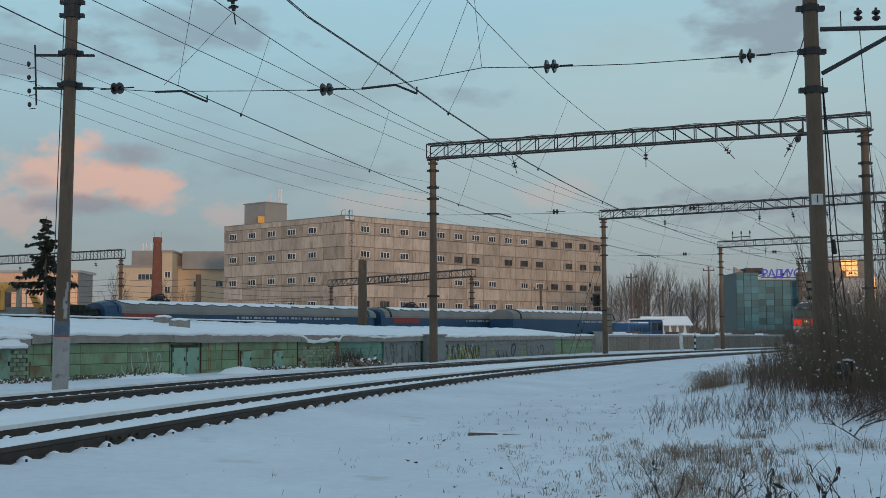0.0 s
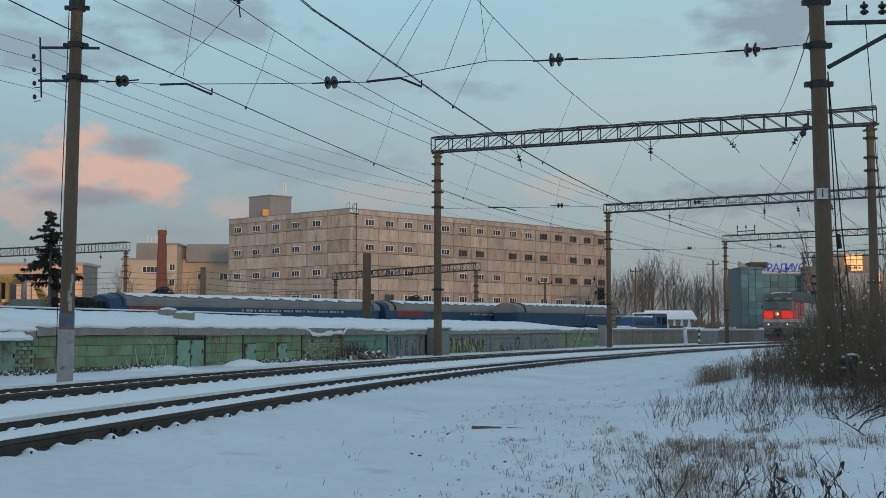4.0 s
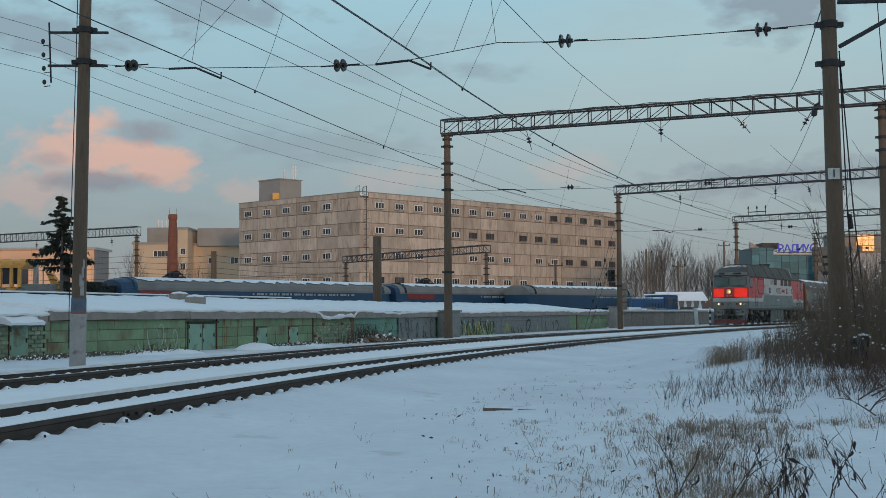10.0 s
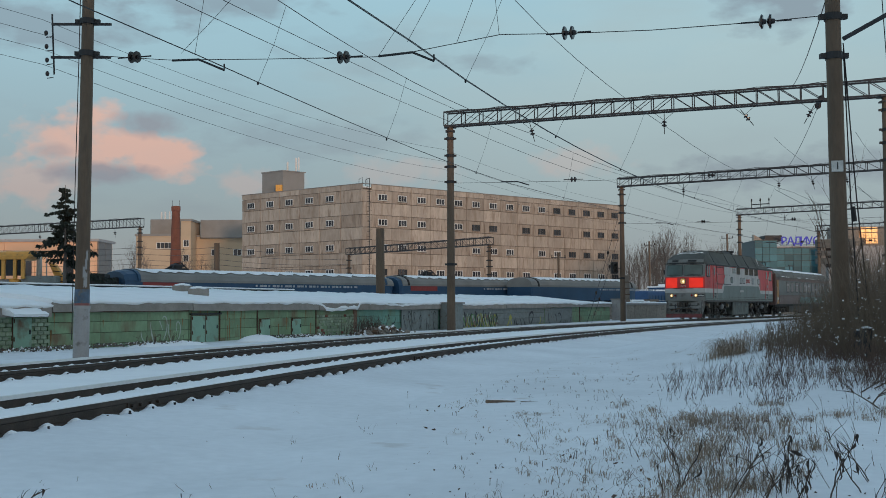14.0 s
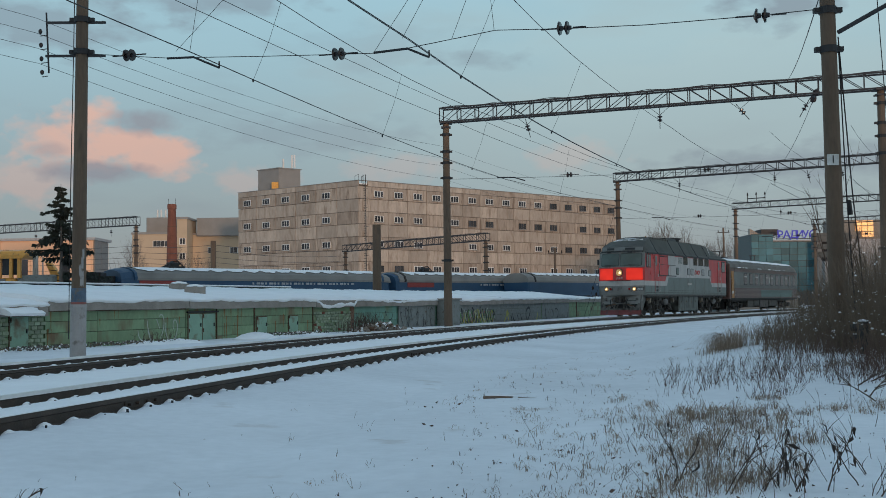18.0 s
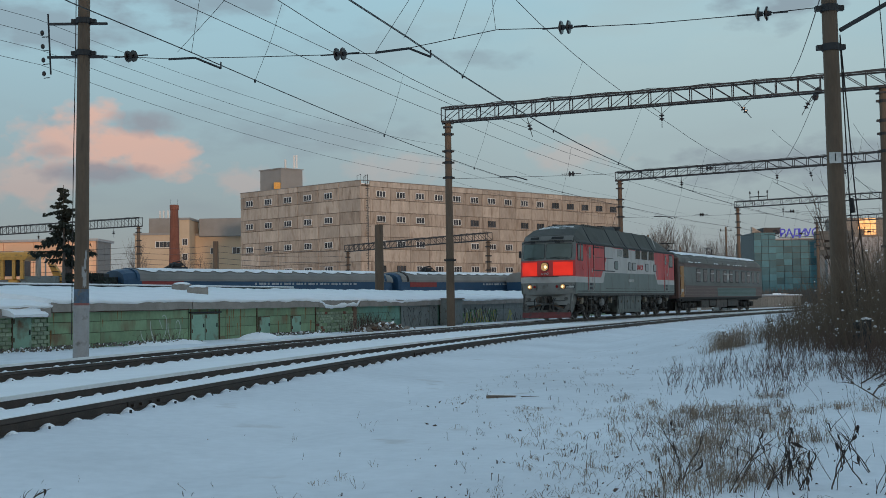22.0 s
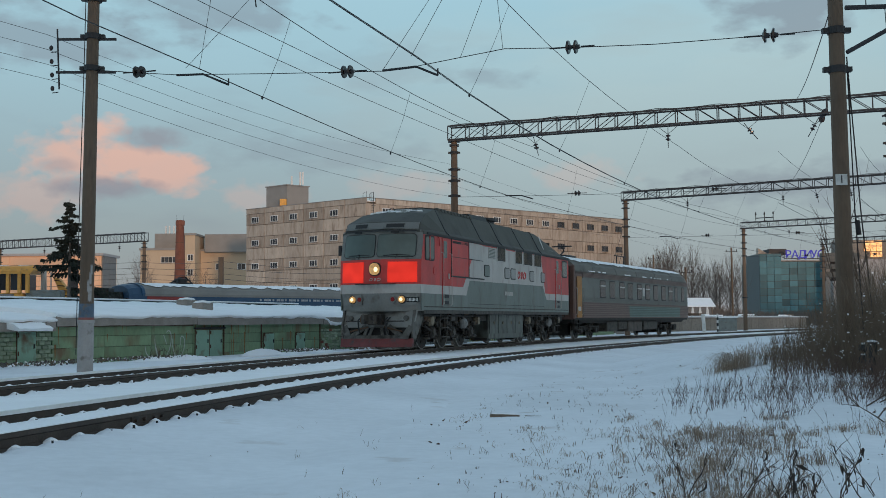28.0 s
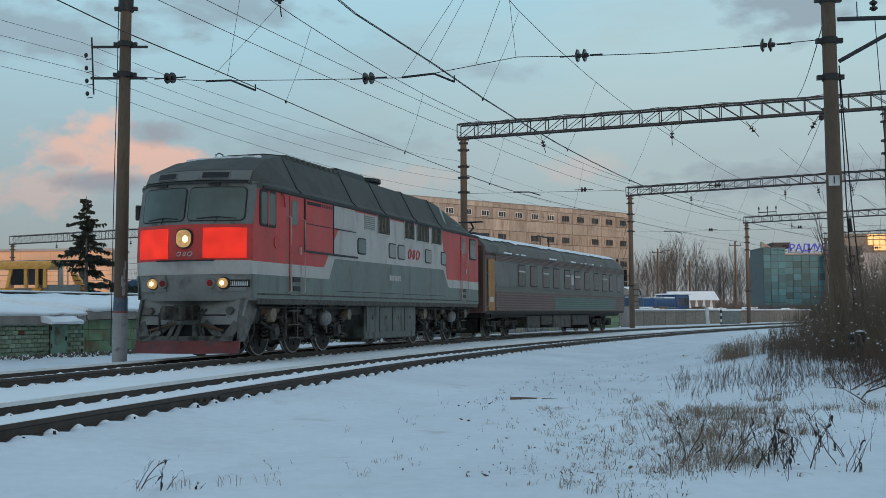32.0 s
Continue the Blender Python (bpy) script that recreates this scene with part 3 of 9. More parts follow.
                clods.loft([[(p.x + wide * f * (1 + 0.15 * math.sin(3 * n + k)) * math.cos(a + n * math.pi / 4), p.y + wide * f * math.sin(a + n * math.pi / 4), p.z - 0.06 + (high + 0.05) * g) for n in range(8)] for f, g in ((1.0, 0.0), (0.72, 0.38), (0.36, 0.82), (0.10, 1.0))])
    tagged(part("fastening_snow", clods, "snow"), "small heaps of snow on the rail fastenings", "snow", kind="stuff")
    tagged(part("rail_fastenings", fast, "black"), "dark rail fastenings peeping out of the snow", "rail fastening", kind="stuff")


build_beds()

RAIL_SECTION = [(-0.075, -0.18), (0.075, -0.18), (0.075, -0.165), (0.016, -0.14), (0.016, -0.062), (0.037, -0.05), (0.034, 0.0), (-0.034, 0.0), (-0.037, -0.05), (-0.016, -0.062), (-0.016, -0.14), (-0.075, -0.165)]


def build_track(at, word):
    t = thing("railway_track", Matrix(), "railway track with rusty rails half buried in snow", "railway track", "two running tracks", "structure")
    ss = [S_START + 1.0 * k for k in range(int((150 - S_START)))] + list(np.arange(150, S_END, 4.0))
    for side in (-1, 1):
        s = Shape()
        k = len(RAIL_SECTION)
        s.loft([[at(q, side * 0.797 + x, z) for x, z in RAIL_SECTION] for q in ss])
        # the head is worn bright on top and on the side that guides the wheels
        worn = (5, 6) if side < 0 else (6,)
        s.i = [1 if (n < (len(ss) - 1) * k and n % k in worn) else 0 for n in range(len(s.f))]
        rail = part("rail", s, ["rail", "rail_top"], t, "rusty rail with a bright worn head")
        if side > 0:
            for q in (-3.55, 8.95, 21.45, 34.0):
                f = Shape()
                for e in (-1, 1):
                    f.box((e * 0.018 - 0.012, -0.40, -0.15), (e * 0.018 + 0.012, 0.40, -0.045))
                    for b in (-0.32, -0.12, 0.12, 0.32):
                        f.tube((e * 0.03, b, -0.095), (e * 0.065, b, -0.095), 0.02, n=6)
                p = at(q, side * 0.797)
                part("fishplate", f, "rail", rail, "bolted rail joint", Matrix.Translation(p) @ pose(0, 0, 0, 0, 0, -math.degrees(heading(q))))
    one = mesh_of("sleeper", Shape().loft([[(-1.35, -0.14, -0.36), (1.35, -0.14, -0.36), (1.35, 0.14, -0.36), (-1.35, 0.14, -0.36)], [(-1.34, -0.11, -0.195), (1.34, -0.11, -0.195), (1.34, 0.11, -0.195), (-1.34, 0.11, -0.195)]]), "sleeper")
    rest = Shape()
    for k in range(-30, 240):
        q = (k + 0.5) * 0.55
        m = Matrix.Translation(at(q)) @ pose(0, 0, 0, 0, 0, -math.degrees(heading(q)))
        if q < 62:
            part("sleeper", one, None, t, m=m)
        else:
            rest.loft([[(-1.35, -0.14, -0.36), (1.35, -0.14, -0.36), (1.35, 0.14, -0.36), (-1.35, 0.14, -0.36)], [(-1.34, -0.11, -0.195), (1.34, -0.11, -0.195), (1.34, 0.11, -0.195), (-1.34, 0.11, -0.195)]], m=m)
    tagged(part("far_sleepers", rest, "sleeper", t), kind="stuff")


# ---- overhead line: posts, portals, wires ----
def post_shape(h, r0, r1, n=16):
    return Shape().loft([[(r * math.cos(2 * math.pi * i / n), r * math.sin(2 * math.pi * i / n), z) for i in range(n)] for r, z in ((r0, -0.6), (r0, 0), (r0 + (r1 - r0) * 0.5, h * 0.5), (r1, h))])


def clamp_shape(r, z):
    s = Shape().tube((0, 0, z - 0.07), (0, 0, z + 0.07), r + 0.025, n=14)
    for a in (0, math.pi):
        s.box((math.cos(a) * (r + 0.06) - 0.07, -0.06, z - 0.05), (math.cos(a) * (r + 0.06) + 0.07, 0.06, z + 0.05))
    return s


def insulator_shape(p, d, plates=2, r=0.14, gap=0.17):
    """A chain of porcelain plates from p along d."""
    p, d = Vector(p), Vector(d).normalized()
    s = Shape()
    for k in range(plates):
        c = p + d * (0.12 + gap * k)
        s.tube(c - d * 0.055, c - d * 0.01, r * 0.35, r * 0.95, n=12)
        s.tube(c - d * 0.01, c + d * 0.03, r, r * 0.9, n=12)
        s.tube(c + d * 0.03, c + d * 0.10, r * 0.4, r * 0.3, n=8)
    return s


def hang_insulator(name, p, d, label, plates=2, r=0.14, group="line insulators"):
    p, d = Vector(p), Vector(d).normalized()
    t = thing(name, Matrix.Translation(p), label, "insulator", group)
    for k in range(plates):
        part("porcelain_plate", insulator_shape(tuple(d * (0.17 * k)), d, 1, r), "insulator", t)
    part("end_fitting", Shape().tube(tuple(-0.30 * d), tuple(0.06 * d), 0.018, n=6), "black", t)
    e = d * (0.17 * plates + 0.08)
    part("end_fitting", Shape().tube(tuple(e), tuple(e + d * 0.3), 0.018, n=6), "black", t)
    return t


def portal(left, right, z0, z1, zl, zr, detail):
    """A lattice crossbar on two concrete posts."""
    L, R = Vector((*left, 0)), Vector((*right, 0))
    d = (R - L).normalized()
    n = Vector((-d.y, d.x, 0))
    span = (R - L).length
    t = thing("catenary_portal", Matrix(), "lattice steel crossbar over the tracks on tall concrete posts", "catenary portal", "portals over the tracks", "")
    for p, zb in ((L + d * 0.25, zl), (R - d * 0.3, zr)):
        post = part("post", post_shape(z0 - zb, 0.225, 0.165), "concrete", t, "round concrete post streaked with damp", Matrix.Translation((p.x, p.y, zb)))
        for z in (z0 - zb - 0.6, z0 - zb - 1.5, z0 - zb - 2.1, z0 - zb - 2.9, 3.4):
            part("clamp", clamp_shape(0.19, z), "black", post)
        cap = Shape().box((-0.32, -0.32, z0 - zb - 0.02), (0.32, 0.32, z0 - zb + 0.06))
        cap.box((-0.25, -0.25, z0 - zb - 0.25), (0.25, 0.25, z0 - zb - 0.18))
        part("cap_plate", cap, "steel", post)
    half = 0.28
    for e in (-1, 1):
        for z in (z0 + 0.06, z1):
            a, b = L + n * half * e, R + n * half * e
            part("chord", Shape().box((0, -0.04, -0.04), (span, 0.04, 0.04), m=Matrix.Translation((a.x, a.y, z)) @ pose(0, 0, 0, 0, 0, math.degrees(math.atan2(d.y, d.x)))), "steel", t)
    panels = max(8, round(span / 1.02))
    w = span / panels
    up = mesh_of("upright", Shape().box((-0.022, -0.022, z0 + 0.06), (0.022, 0.022, z1)), "steel")
    dg = mesh_of("diagonal", Shape().tube((0, 0, z0 + 0.06), (w, 0, z1), 0.02, n=5), "steel")
    turn = pose(0, 0, 0, 0, 0, math.degrees(math.atan2(d.y, d.x)))
    joined = Shape()
    for e in (-1, 1):
        for k in range(panels + 1):
            p = L + d * w * k + n * half * e
            if detail:
                part("upright", up, None, t, m=Matrix.Translation(p) @ turn)
            else:
                joined.box((-0.022, -0.022, z0 + 0.06), (0.022, 0.022, z1), m=Matrix.Translation(p) @ turn)
            if k < panels:
                flip = k > panels * 0.5
                m = Matrix.Translation(p + (d * w if flip else Vector((0, 0, 0)))) @ turn @ (Matrix.Diagonal((-1, 1, 1, 1)) if flip else Matrix())
                if detail:
                    part("diagonal", dg, None, t, m=m)
                else:
                    joined.tube(m @ Vector((0, 0, z0 + 0.06)), m @ Vector((w, 0, z1)), 0.02, n=4)
    for k in range(panels + 1):
        a, b = L + d * w * k + n * half, L + d * w * k - n * half
        for z in (z0 + 0.06, z1):
            joined.tube((a.x, a.y, z), (b.x, b.y, z), 0.016, n=4)
    tagged(part("lattice_web", joined, "steel", t), kind="stuff")
    cable = Shape().line([L + d * w * k + Vector((0, 0, z1 + 0.10 + 0.05 * math.sin(k * 2.4))) for k in range(panels + 1)], 0.016)
    part("earth_cable", cable, "wire", t)
    return t


PORTALS = [((-0.75, 60.1), (19.75, 52.0), 10.50, 11.28, -0.15, -0.15), ((12.8, 92.2), (31.9, 80.8), 10.60, 11.30, -0.15, -0.15),
           ((29.8, 123.2), (48.0, 110.5), 10.68, 11.35, -0.1, -0.1), ((46.0, 148.0), (63.0, 134.0), 10.5, 11.2, -0.1, -0.1)]


def wire(name, pts, r, label, group="overhead wires"):
    return tagged(part(name, Shape().line(pts, r, n=5), "wire"), label, "wire", group)


def sag(a, b, drop, n=9):
    a, b = Vector(a), Vector(b)
    return [a.lerp(b, k / n) - Vector((0, 0, 4 * drop * (k / n) * (1 - k / n))) for k in range(n + 1)]


LPOST, RPOST = Vector((-9.85, 29.5, -0.2)), Vector((7.62, 23.0, -0.3))


def build_left_post():
    t = thing("catenary_post", Matrix.Translation(LPOST) @ pose(0, 0, 0, 0, 0.6, 0), "tall brown concrete post with blue and red bands", "catenary post", "posts beside the tracks")
    part("shaft", post_shape(13.2, 0.19, 0.135), "concrete", t)
    for name, z0, z1, mat, r in (("pale_foot", -0.3, 1.28, "concrete_pale", 0.205), ("red_band", 1.28, 1.36, "red_band", 0.196), ("blue_band", 1.36, 1.72, "blue_band", 0.194)):
        part(name, Shape().tube((0, 0, z0), (0, 0, z1), r, r - 0.004, n=16), mat, t)
    part("collar", Shape().tube((0, 0, 1.22), (0, 0, 1.30), 0.218, 0.214, n=16), "concrete_pale", t)
    for z in (7.9, 8.75, 9.75, 10.1):
        part("clamp", clamp_shape(0.19, z), "black", t)
    part("sleeve", Shape().tube((0, 0, 9.75), (0, 0, 10.5), 0.20, n=14), "black", t)
    # cross arms that carry a hook rack with four small insulators
    for z, x1 in ((7.80, 0.62), (8.68, 0.62)):
        part("cross_arm", Shape().box((-0.95, -0.035, z - 0.03), (x1, 0.035, z + 0.03)), "steel", t)
    rack = part("hook_rack", Shape().tube((-0.95, 0, 8.95), (-0.86, 0, 7.35), 0.025, n=6), "steel", t)
    for k in range(4):
        z = 8.45 - 0.36 * k
        p = (-1.1 + 0.02 * k, 0, z)
        part("pin_insulator", Shape().ball(p, (0.055, 0.055, 0.07), 8, 5).tube((p[0], 0, z - 0.12), (p[0] + 0.16, 0, z - 0.10), 0.012, n=5), "insulator", rack)
    part("downlead", Shape().line([(-0.24, -0.02, 0.4), (-0.24, -0.02, 4.5), (-0.21, -0.02, 8.0), (-0.2, -0.02, 11.5)], 0.012), "wire", t)
    # patches where the paint has peeled
    for a0, a1, z0, z1 in ((-1.1, -0.55, 1.75, 2.2), (-0.95, -0.6, 2.2, 2.55), (-1.25, -0.9, 2.0, 2.35), (-0.8, -0.45, 2.45, 2.75), (-1.3, -1.0, 1.4, 1.62)):
        ring_ = [a0 + (a1 - a0) * k / 4 for k in range(5)]
        r = 0.1915 - 0.0042 * z0
        part("peeled_patch", Shape().add([(math.cos(q) * r, math.sin(q) * r, z0 + 0.05 * (k % 2)) for k, q in enumerate(ring_)] + [(math.cos(q) * r, math.sin(q) * r, z1 - 0.07 * (k % 2)) for k, q in enumerate(ring_)], [(k, k + 1, k + 6, k + 5) for k in range(4)]), "concrete_pale", t, "pale peeled patch")


def build_right_post():
    t = thing("catenary_post", Matrix.Translation(RPOST) @ pose(0, 0, 0, 0, -0.4, 0), "tall brown concrete post with a bracket and number plate", "catenary post", "posts beside the tracks")
    part("shaft", post_shape(12.5, 0.178, 0.13), "concrete", t)
    for z in (6.35, 7.15, 8.05, 8.6):
        part("clamp", clamp_shape(0.155, z), "black", t)
    plate = part("number_plate", Shape().box((-0.17, -0.19, 3.98), (0.06, -0.172, 4.20)), "plate", t, "white plate with a black numeral")
    cu = bpy.data.curves.new("numeral", "FONT")
    cu.body, cu.size, cu.extrude, cu.align_x, cu.align_y = "1", 0.22, 0.004, "CENTER", "CENTER"
    cu.materials.append(M["black"])
    num = new("numeral", cu)
    num.parent, num.matrix_basis = plate, pose(-0.055, -0.197, 4.09, 90, 0, 0)
    part("bracket_arm", Shape().tube((0.2, 0, 7.62), (3.2, 0, 7.66), 0.05, n=8), "steel", t)
    part("bracket_strut", Shape().tube((0.2, 0, 6.70), (1.9, 0, 7.62), 0.045, n=8), "steel", t)
    part("rod", Shape().tube((0.62, 0, 7.6), (0.62, 0, 8.0), 0.012, n=5), "steel", t)
    for x in (0.98, 1.35, 2.2):
        part("bracket_insulator", insulator_shape((x, 0, 7.72), (0, 0, 1), 2, 0.09, 0.12), "insulator", t)
    for x, y in ((0.30, 0.15), (0.42, 0.15)):
        part("stay_cable", Shape().line([(0.21, 0.05, 6.2 + x), (0.30 + (x - 0.3), y, 3.5), (0.42 + (x - 0.3) * 2, y, 0.4)], 0.014), "wire", t)
    part("cable_weight", Shape().tube((0.34, 0.15, 3.3), (0.37, 0.15, 3.0), 0.05, n=8), "black", t)
    part("arm_cable", Shape().line([(1.0, 0, 7.6), (1.06, 0, 6.2), (1.2, 0, 3.0)], 0.01), "wire", t)
    return t


def build_overhead():
    k = 0
    for q in PORTALS:
        portal(*q, detail=k < 2)
        k += 1
    build_left_post()
    build_right_post()
    # wires over the two tracks, span by span: (along, contact, messenger)
    for at, off, c0, sup in ((on_line, 0.0, 7.05, [(-30, 7.05, 9.95), (9.2, 7.05, 9.80), (42.8, 6.95, 9.85), (80.0, 7.0, 9.8), (117.0, 7.0, 9.8), (145.0, 7.0, 9.8), (205.0, 7.0, 9.8)]),
                             (on_near, 0.45, 7.1, [(-30, 7.2, 11.2), (9.2, 7.05, 11.15), (46.5, 6.9, 10.1), (80.0, 7.1, 9.8), (117.0, 7.1, 9.8), (145.0, 7.0, 9.8), (205.0, 7.0, 9.8)])):
        contact, mess = [], []
        for (a, ca, ma), (b, cb, mb) in zip(sup, sup[1:]):
            for i in range(9):
                u = i / 8
                if u == 1 and b != 205.0:
                    continue
                s = a + (b - a) * u
                contact.append(at(s, off + 0.12 * math.cos(math.pi * u), ca + (cb - ca) * u + (0.05 if off == 0 else 0.0) * math.sin(math.pi * u)))
                mess.append(at(s, off * 0.8, ma + (mb - ma) * u - 0.9 * u * (1 - u)))
            if b < 150:
                for u in (0.165, 0.48, 0.80) if off == 0 else (0.255, 0.54, 0.82):
                    s = a + (b - a) * u
                    top = at(s, off * 0.8, ma + (mb - ma) * u - 0.9 * u * (1 - u))
                    low = at(s - (2.1 if off == 0 else 4.8), off + 0.12 * math.cos(math.pi * u), ca + (cb - ca) * u)
                    tagged(part("dropper_clip", Shape().ball(low, (0.03, 0.05, 0.05), 6, 4), "black"), "small clip where a dropper holds the contact wire", "clip", "dropper clips")
                    wire("dropper_wire", [top, top.lerp(low, 0.5) + Vector((0.05, 0, 0)), low], 0.006, "thin dropper between messenger and contact wire", "droppers")
        for e in (0.0,) if off == 0 else (-0.019, 0.019):
            wire("contact_wire", [q + Vector((e, 0, 0)) for q in contact], 0.0135 if off == 0 else 0.0105, "grooved copper contact wire over a track")
        wire("messenger_wire", mess, 0.012, "sagging messenger wire that carries the contact wire")
    # further tracks beyond the thicket have wires of their own
    for e in (11.2, 15.2):
        wire("contact_wire", [on_line(s, e, 7.0) for s in range(48, 200, 10)], 0.013, "grooved copper contact wire over a track")
        wire("messenger_wire", [on_line(s, e, 9.8 - 0.9 * ((s - 44) % 36 / 36) * (1 - (s - 44) % 36 / 36)) for s in range(48, 200, 4)], 0.010, "sagging messenger wire that carries the contact wire")
    # span wires between the two posts
    a, b = LPOST, RPOST

    def on_span(u, z):
        p = a.lerp(b, u)
        return Vector((p.x, p.y, z))

    SPAN = [(0.02, 7.62), (0.082, 7.46), (0.143, 7.31), (0.292, 7.10), (0.403, 6.96), (0.455, 6.90), (0.501, 6.94), (0.617, 7.15), (0.70, 7.03), (0.80, 6.93), (0.924, 6.89), (0.99, 6.90)]
    wire("span_wire", [on_span(u, z) for u, z in SPAN], 0.010, "steadying wire slung between two posts", "span wires")
    for u in (0.074, 0.394, 0.690, 0.916):
        z = float(np.interp(u, [q[0] for q in SPAN], [q[1] for q in SPAN]))
        hang_insulator("line_insulator", on_span(u, z), (b - a).normalized() + Vector((0, 0, -0.02)), "pair of dark porcelain discs in a span wire", 2, 0.155)
    wire("head_span_wire", [on_span(0, 11.9), on_span(0.26, 10.35), on_span(0.60, 10.55), on_span(1, 11.7)], 0.012, "upper span wire that carries the messengers", "span wires")
    hang_insulator("line_insulator", on_span(0.265, 9.55), (0.1, 0.2, -1), "porcelain discs under a span wire", 2, 0.14)
    for u0, z0, u1, z1, u2, z2 in ((0.147, 7.29, 0.189, 7.25, 0.229, 6.92), (0.455, 6.91, 0.501, 6.93, 0.530, 6.68)):
        arm = tagged(part("registration_arm", Shape().line([on_span(u0, z0), on_span(u1, z1), on_span(u2, z2)], 0.030, n=6), "black"), "bent steel arm that steadies a contact wire", "registration arm", "registration arms")
        wire("arm_tie", [on_span(u2, z2), on_span(u2, z2 + 0.16)], 0.02, "short tie at the tip of a registration arm", "arm ties")
    for u0, z0, u1, z1 in ((0.208, 9.95, 0.183, 7.40), (0.265, 9.10, 0.161, 7.45), (0.596, 10.4, 0.455, 6.92), (0.60, 10.4, 0.494, 7.18), (0.597, 10.4, 0.615, 7.16), (0.63, 10.2, 0.56, 7.05)):
        wire("dropper_wire", [on_span(u0, z0), on_span((u0 + u1) / 2, (z0 + z1) / 2 - 0.02), on_span(u1, z1)], 0.006, "thin dropper from the upper span wire", "droppers")
    # feeders from the left post to the portal posts
    ends = [Vector((*q[0], 0)) for q in PORTALS]
    for z0, z1, dx in ((10.47, 10.92, 0.0), (11.15, 11.68, 0.05)):
        top = LPOST + Vector((dx, 0, z0))
        pts = sag(top + Vector((-4.5, -24, 0)), top, 0.25) + sag(top, ends[0] + Vector((dx, 0, z1)), 0.12)[1:]
        for p, q in zip(ends, ends[1:]):
            pts += sag(p + Vector((dx, 0, z1)), q + Vector((dx, 0, z1)), 0.3, 5)[1:]
        wire("feeder_wire", pts, 0.012, "feeder wire strung from post to post", "feeders")
    for k in range(4):
        p = LPOST + Vector((-1.12 + 0.02 * k, 0, 8.62 - 0.40 * k + 0.2))
        zz = (9.35, 8.72, 8.30, 7.62)[k]
        pts = sag(p + Vector((-7, -16, 0.2)), p, 0.15, 5) + sag(p, ends[0] + Vector((-0.15, 0, zz)), 0.45)[1:]
        for a_, b_ in zip(ends, ends[1:]):
            pts += sag(a_ + Vector((-0.15, 0, zz)), b_ + Vector((-0.15, 0, zz)), 0.3, 5)[1:]
        wire("power_line", pts, 0.006, "thin power line carried on small insulators", "power lines")
    # hangers under the crossbars
    for q, us in zip(PORTALS[:3], (((0.215, 0.25, -0.1), (0.526, 0.0, 0.0), (0.70, 0.7, -0.3), (0.84, -0.5, 0.3)), ((0.245, 0, 0), (0.58, 0, 0), (0.69, 0.3, 0.2), (0.8, 0.2, 0.1)), ((0.235, 0, 0), (0.5, 0, 0), (0.7, -0.2, 0.2)))):
        A, B = Vector((*q[0], q[2])), Vector((*q[1], q[2]))
        for u, ex, ey in us:
            p = A.lerp(B, u)
            hang_insulator("hanging_insulator", p + Vector((0, 0, -0.35)), (ex, ey, -1), "dark porcelain discs hung under a lattice crossbar", 2, 0.13, "hanging insulators")
            for e in (-0.45, 0.45):
                wire("hanger_cable", [p + Vector((e, -e * 0.4, 0)), p + Vector((0, 0, -0.4))], 0.012, "short cable that holds an insulator", "hangers")
        # lower steady wire from the left post
        A2, B2 = A + Vector((0.3, 0, -2.95)), B + Vector((-0.3, 0, -3.35))
        wire("span_wire", [A2.lerp(B2, k / 6) - Vector((0, 0, 0.1 * math.sin(math.pi * k / 6))) for k in range(7)], 0.010, "steadying wire slung between two posts", "span wires")
        for u in (0.30, 0.62):
            hang_insulator("line_insulator", A2.lerp(B2, u), (B2 - A2).normalized(), "pair of dark porcelain discs in a span wire", 2, 0.14)
        p, r = A2.lerp(B2, 0.13), A2.lerp(B2, 0.20) + Vector((0, 0, -0.22))
        tagged(part("registration_arm", Shape().line([p, p.lerp(r, 0.6) + Vector((0, 0, 0.10)), r], 0.035, n=6), "steel"), "bent steel arm that steadies a contact wire", "registration arm", "registration arms")
    # stays of the second portal's post, and the lights on it
    q = Vector((*PORTALS[1][0], 0)) + Vector((0.1, 0, 0))
    for z, e in ((8.3, 0.0), (6.6, 0.35)):
        top, foot = q + Vector((-0.15, -0.1, z)), q + Vector((-3.4 + e, -5.5, -0.3))
        wire("guy_wire", sag(top, foot, 0.15, 6), 0.016, "steel guy wire with a strain insulator", "guy wires")
        for u in (0.35, 0.72):
            m = top.lerp(foot, u)
            tagged(part("guy_insulator", Shape().ball(m - Vector((0, 0, 0.08)), (0.09, 0.09, 0.16), 8, 6), "insulator"), "dark egg insulator in a guy wire", "insulator", "guy insulators")
    lamp = thing("colour_light_signal", Matrix.Translation(q + Vector((-0.55, -0.3, 3.6))), "black colour-light signal head on a bracket", "signal")
    part("signal_head", Shape().bevel_box((-0.28, -0.15, 0.0), (0.28, 0.15, 0.95), 0.06), "black", lamp)
    for z in (0.26, 0.68):
        part("signal_hood", Shape().tube((0, -0.15, z), (0, -0.42, z - 0.02), 0.15, 0.155, n=12, caps=False), "black", lamp)
    part("signal_bracket", Shape().tube((0.2, 0, 0.45), (0.75, 0.3, 0.45), 0.04, n=6), "black", lamp)
    cab = thing("post_box", Matrix.Translation(q + Vector((0.42, -0.05, 1.5))), "weathered brown control box on a post", "box")
    part("box_body", Shape().bevel_box((-0.22, -0.2, 0), (0.22, 0.2, 2.0), 0.03), "concrete_wall", cab)
    for z in (0.4, 0.9, 1.4):
        part("box_rib", Shape().box((-0.24, -0.22, z), (0.24, -0.2, z + 0.06)), "rust", cab)
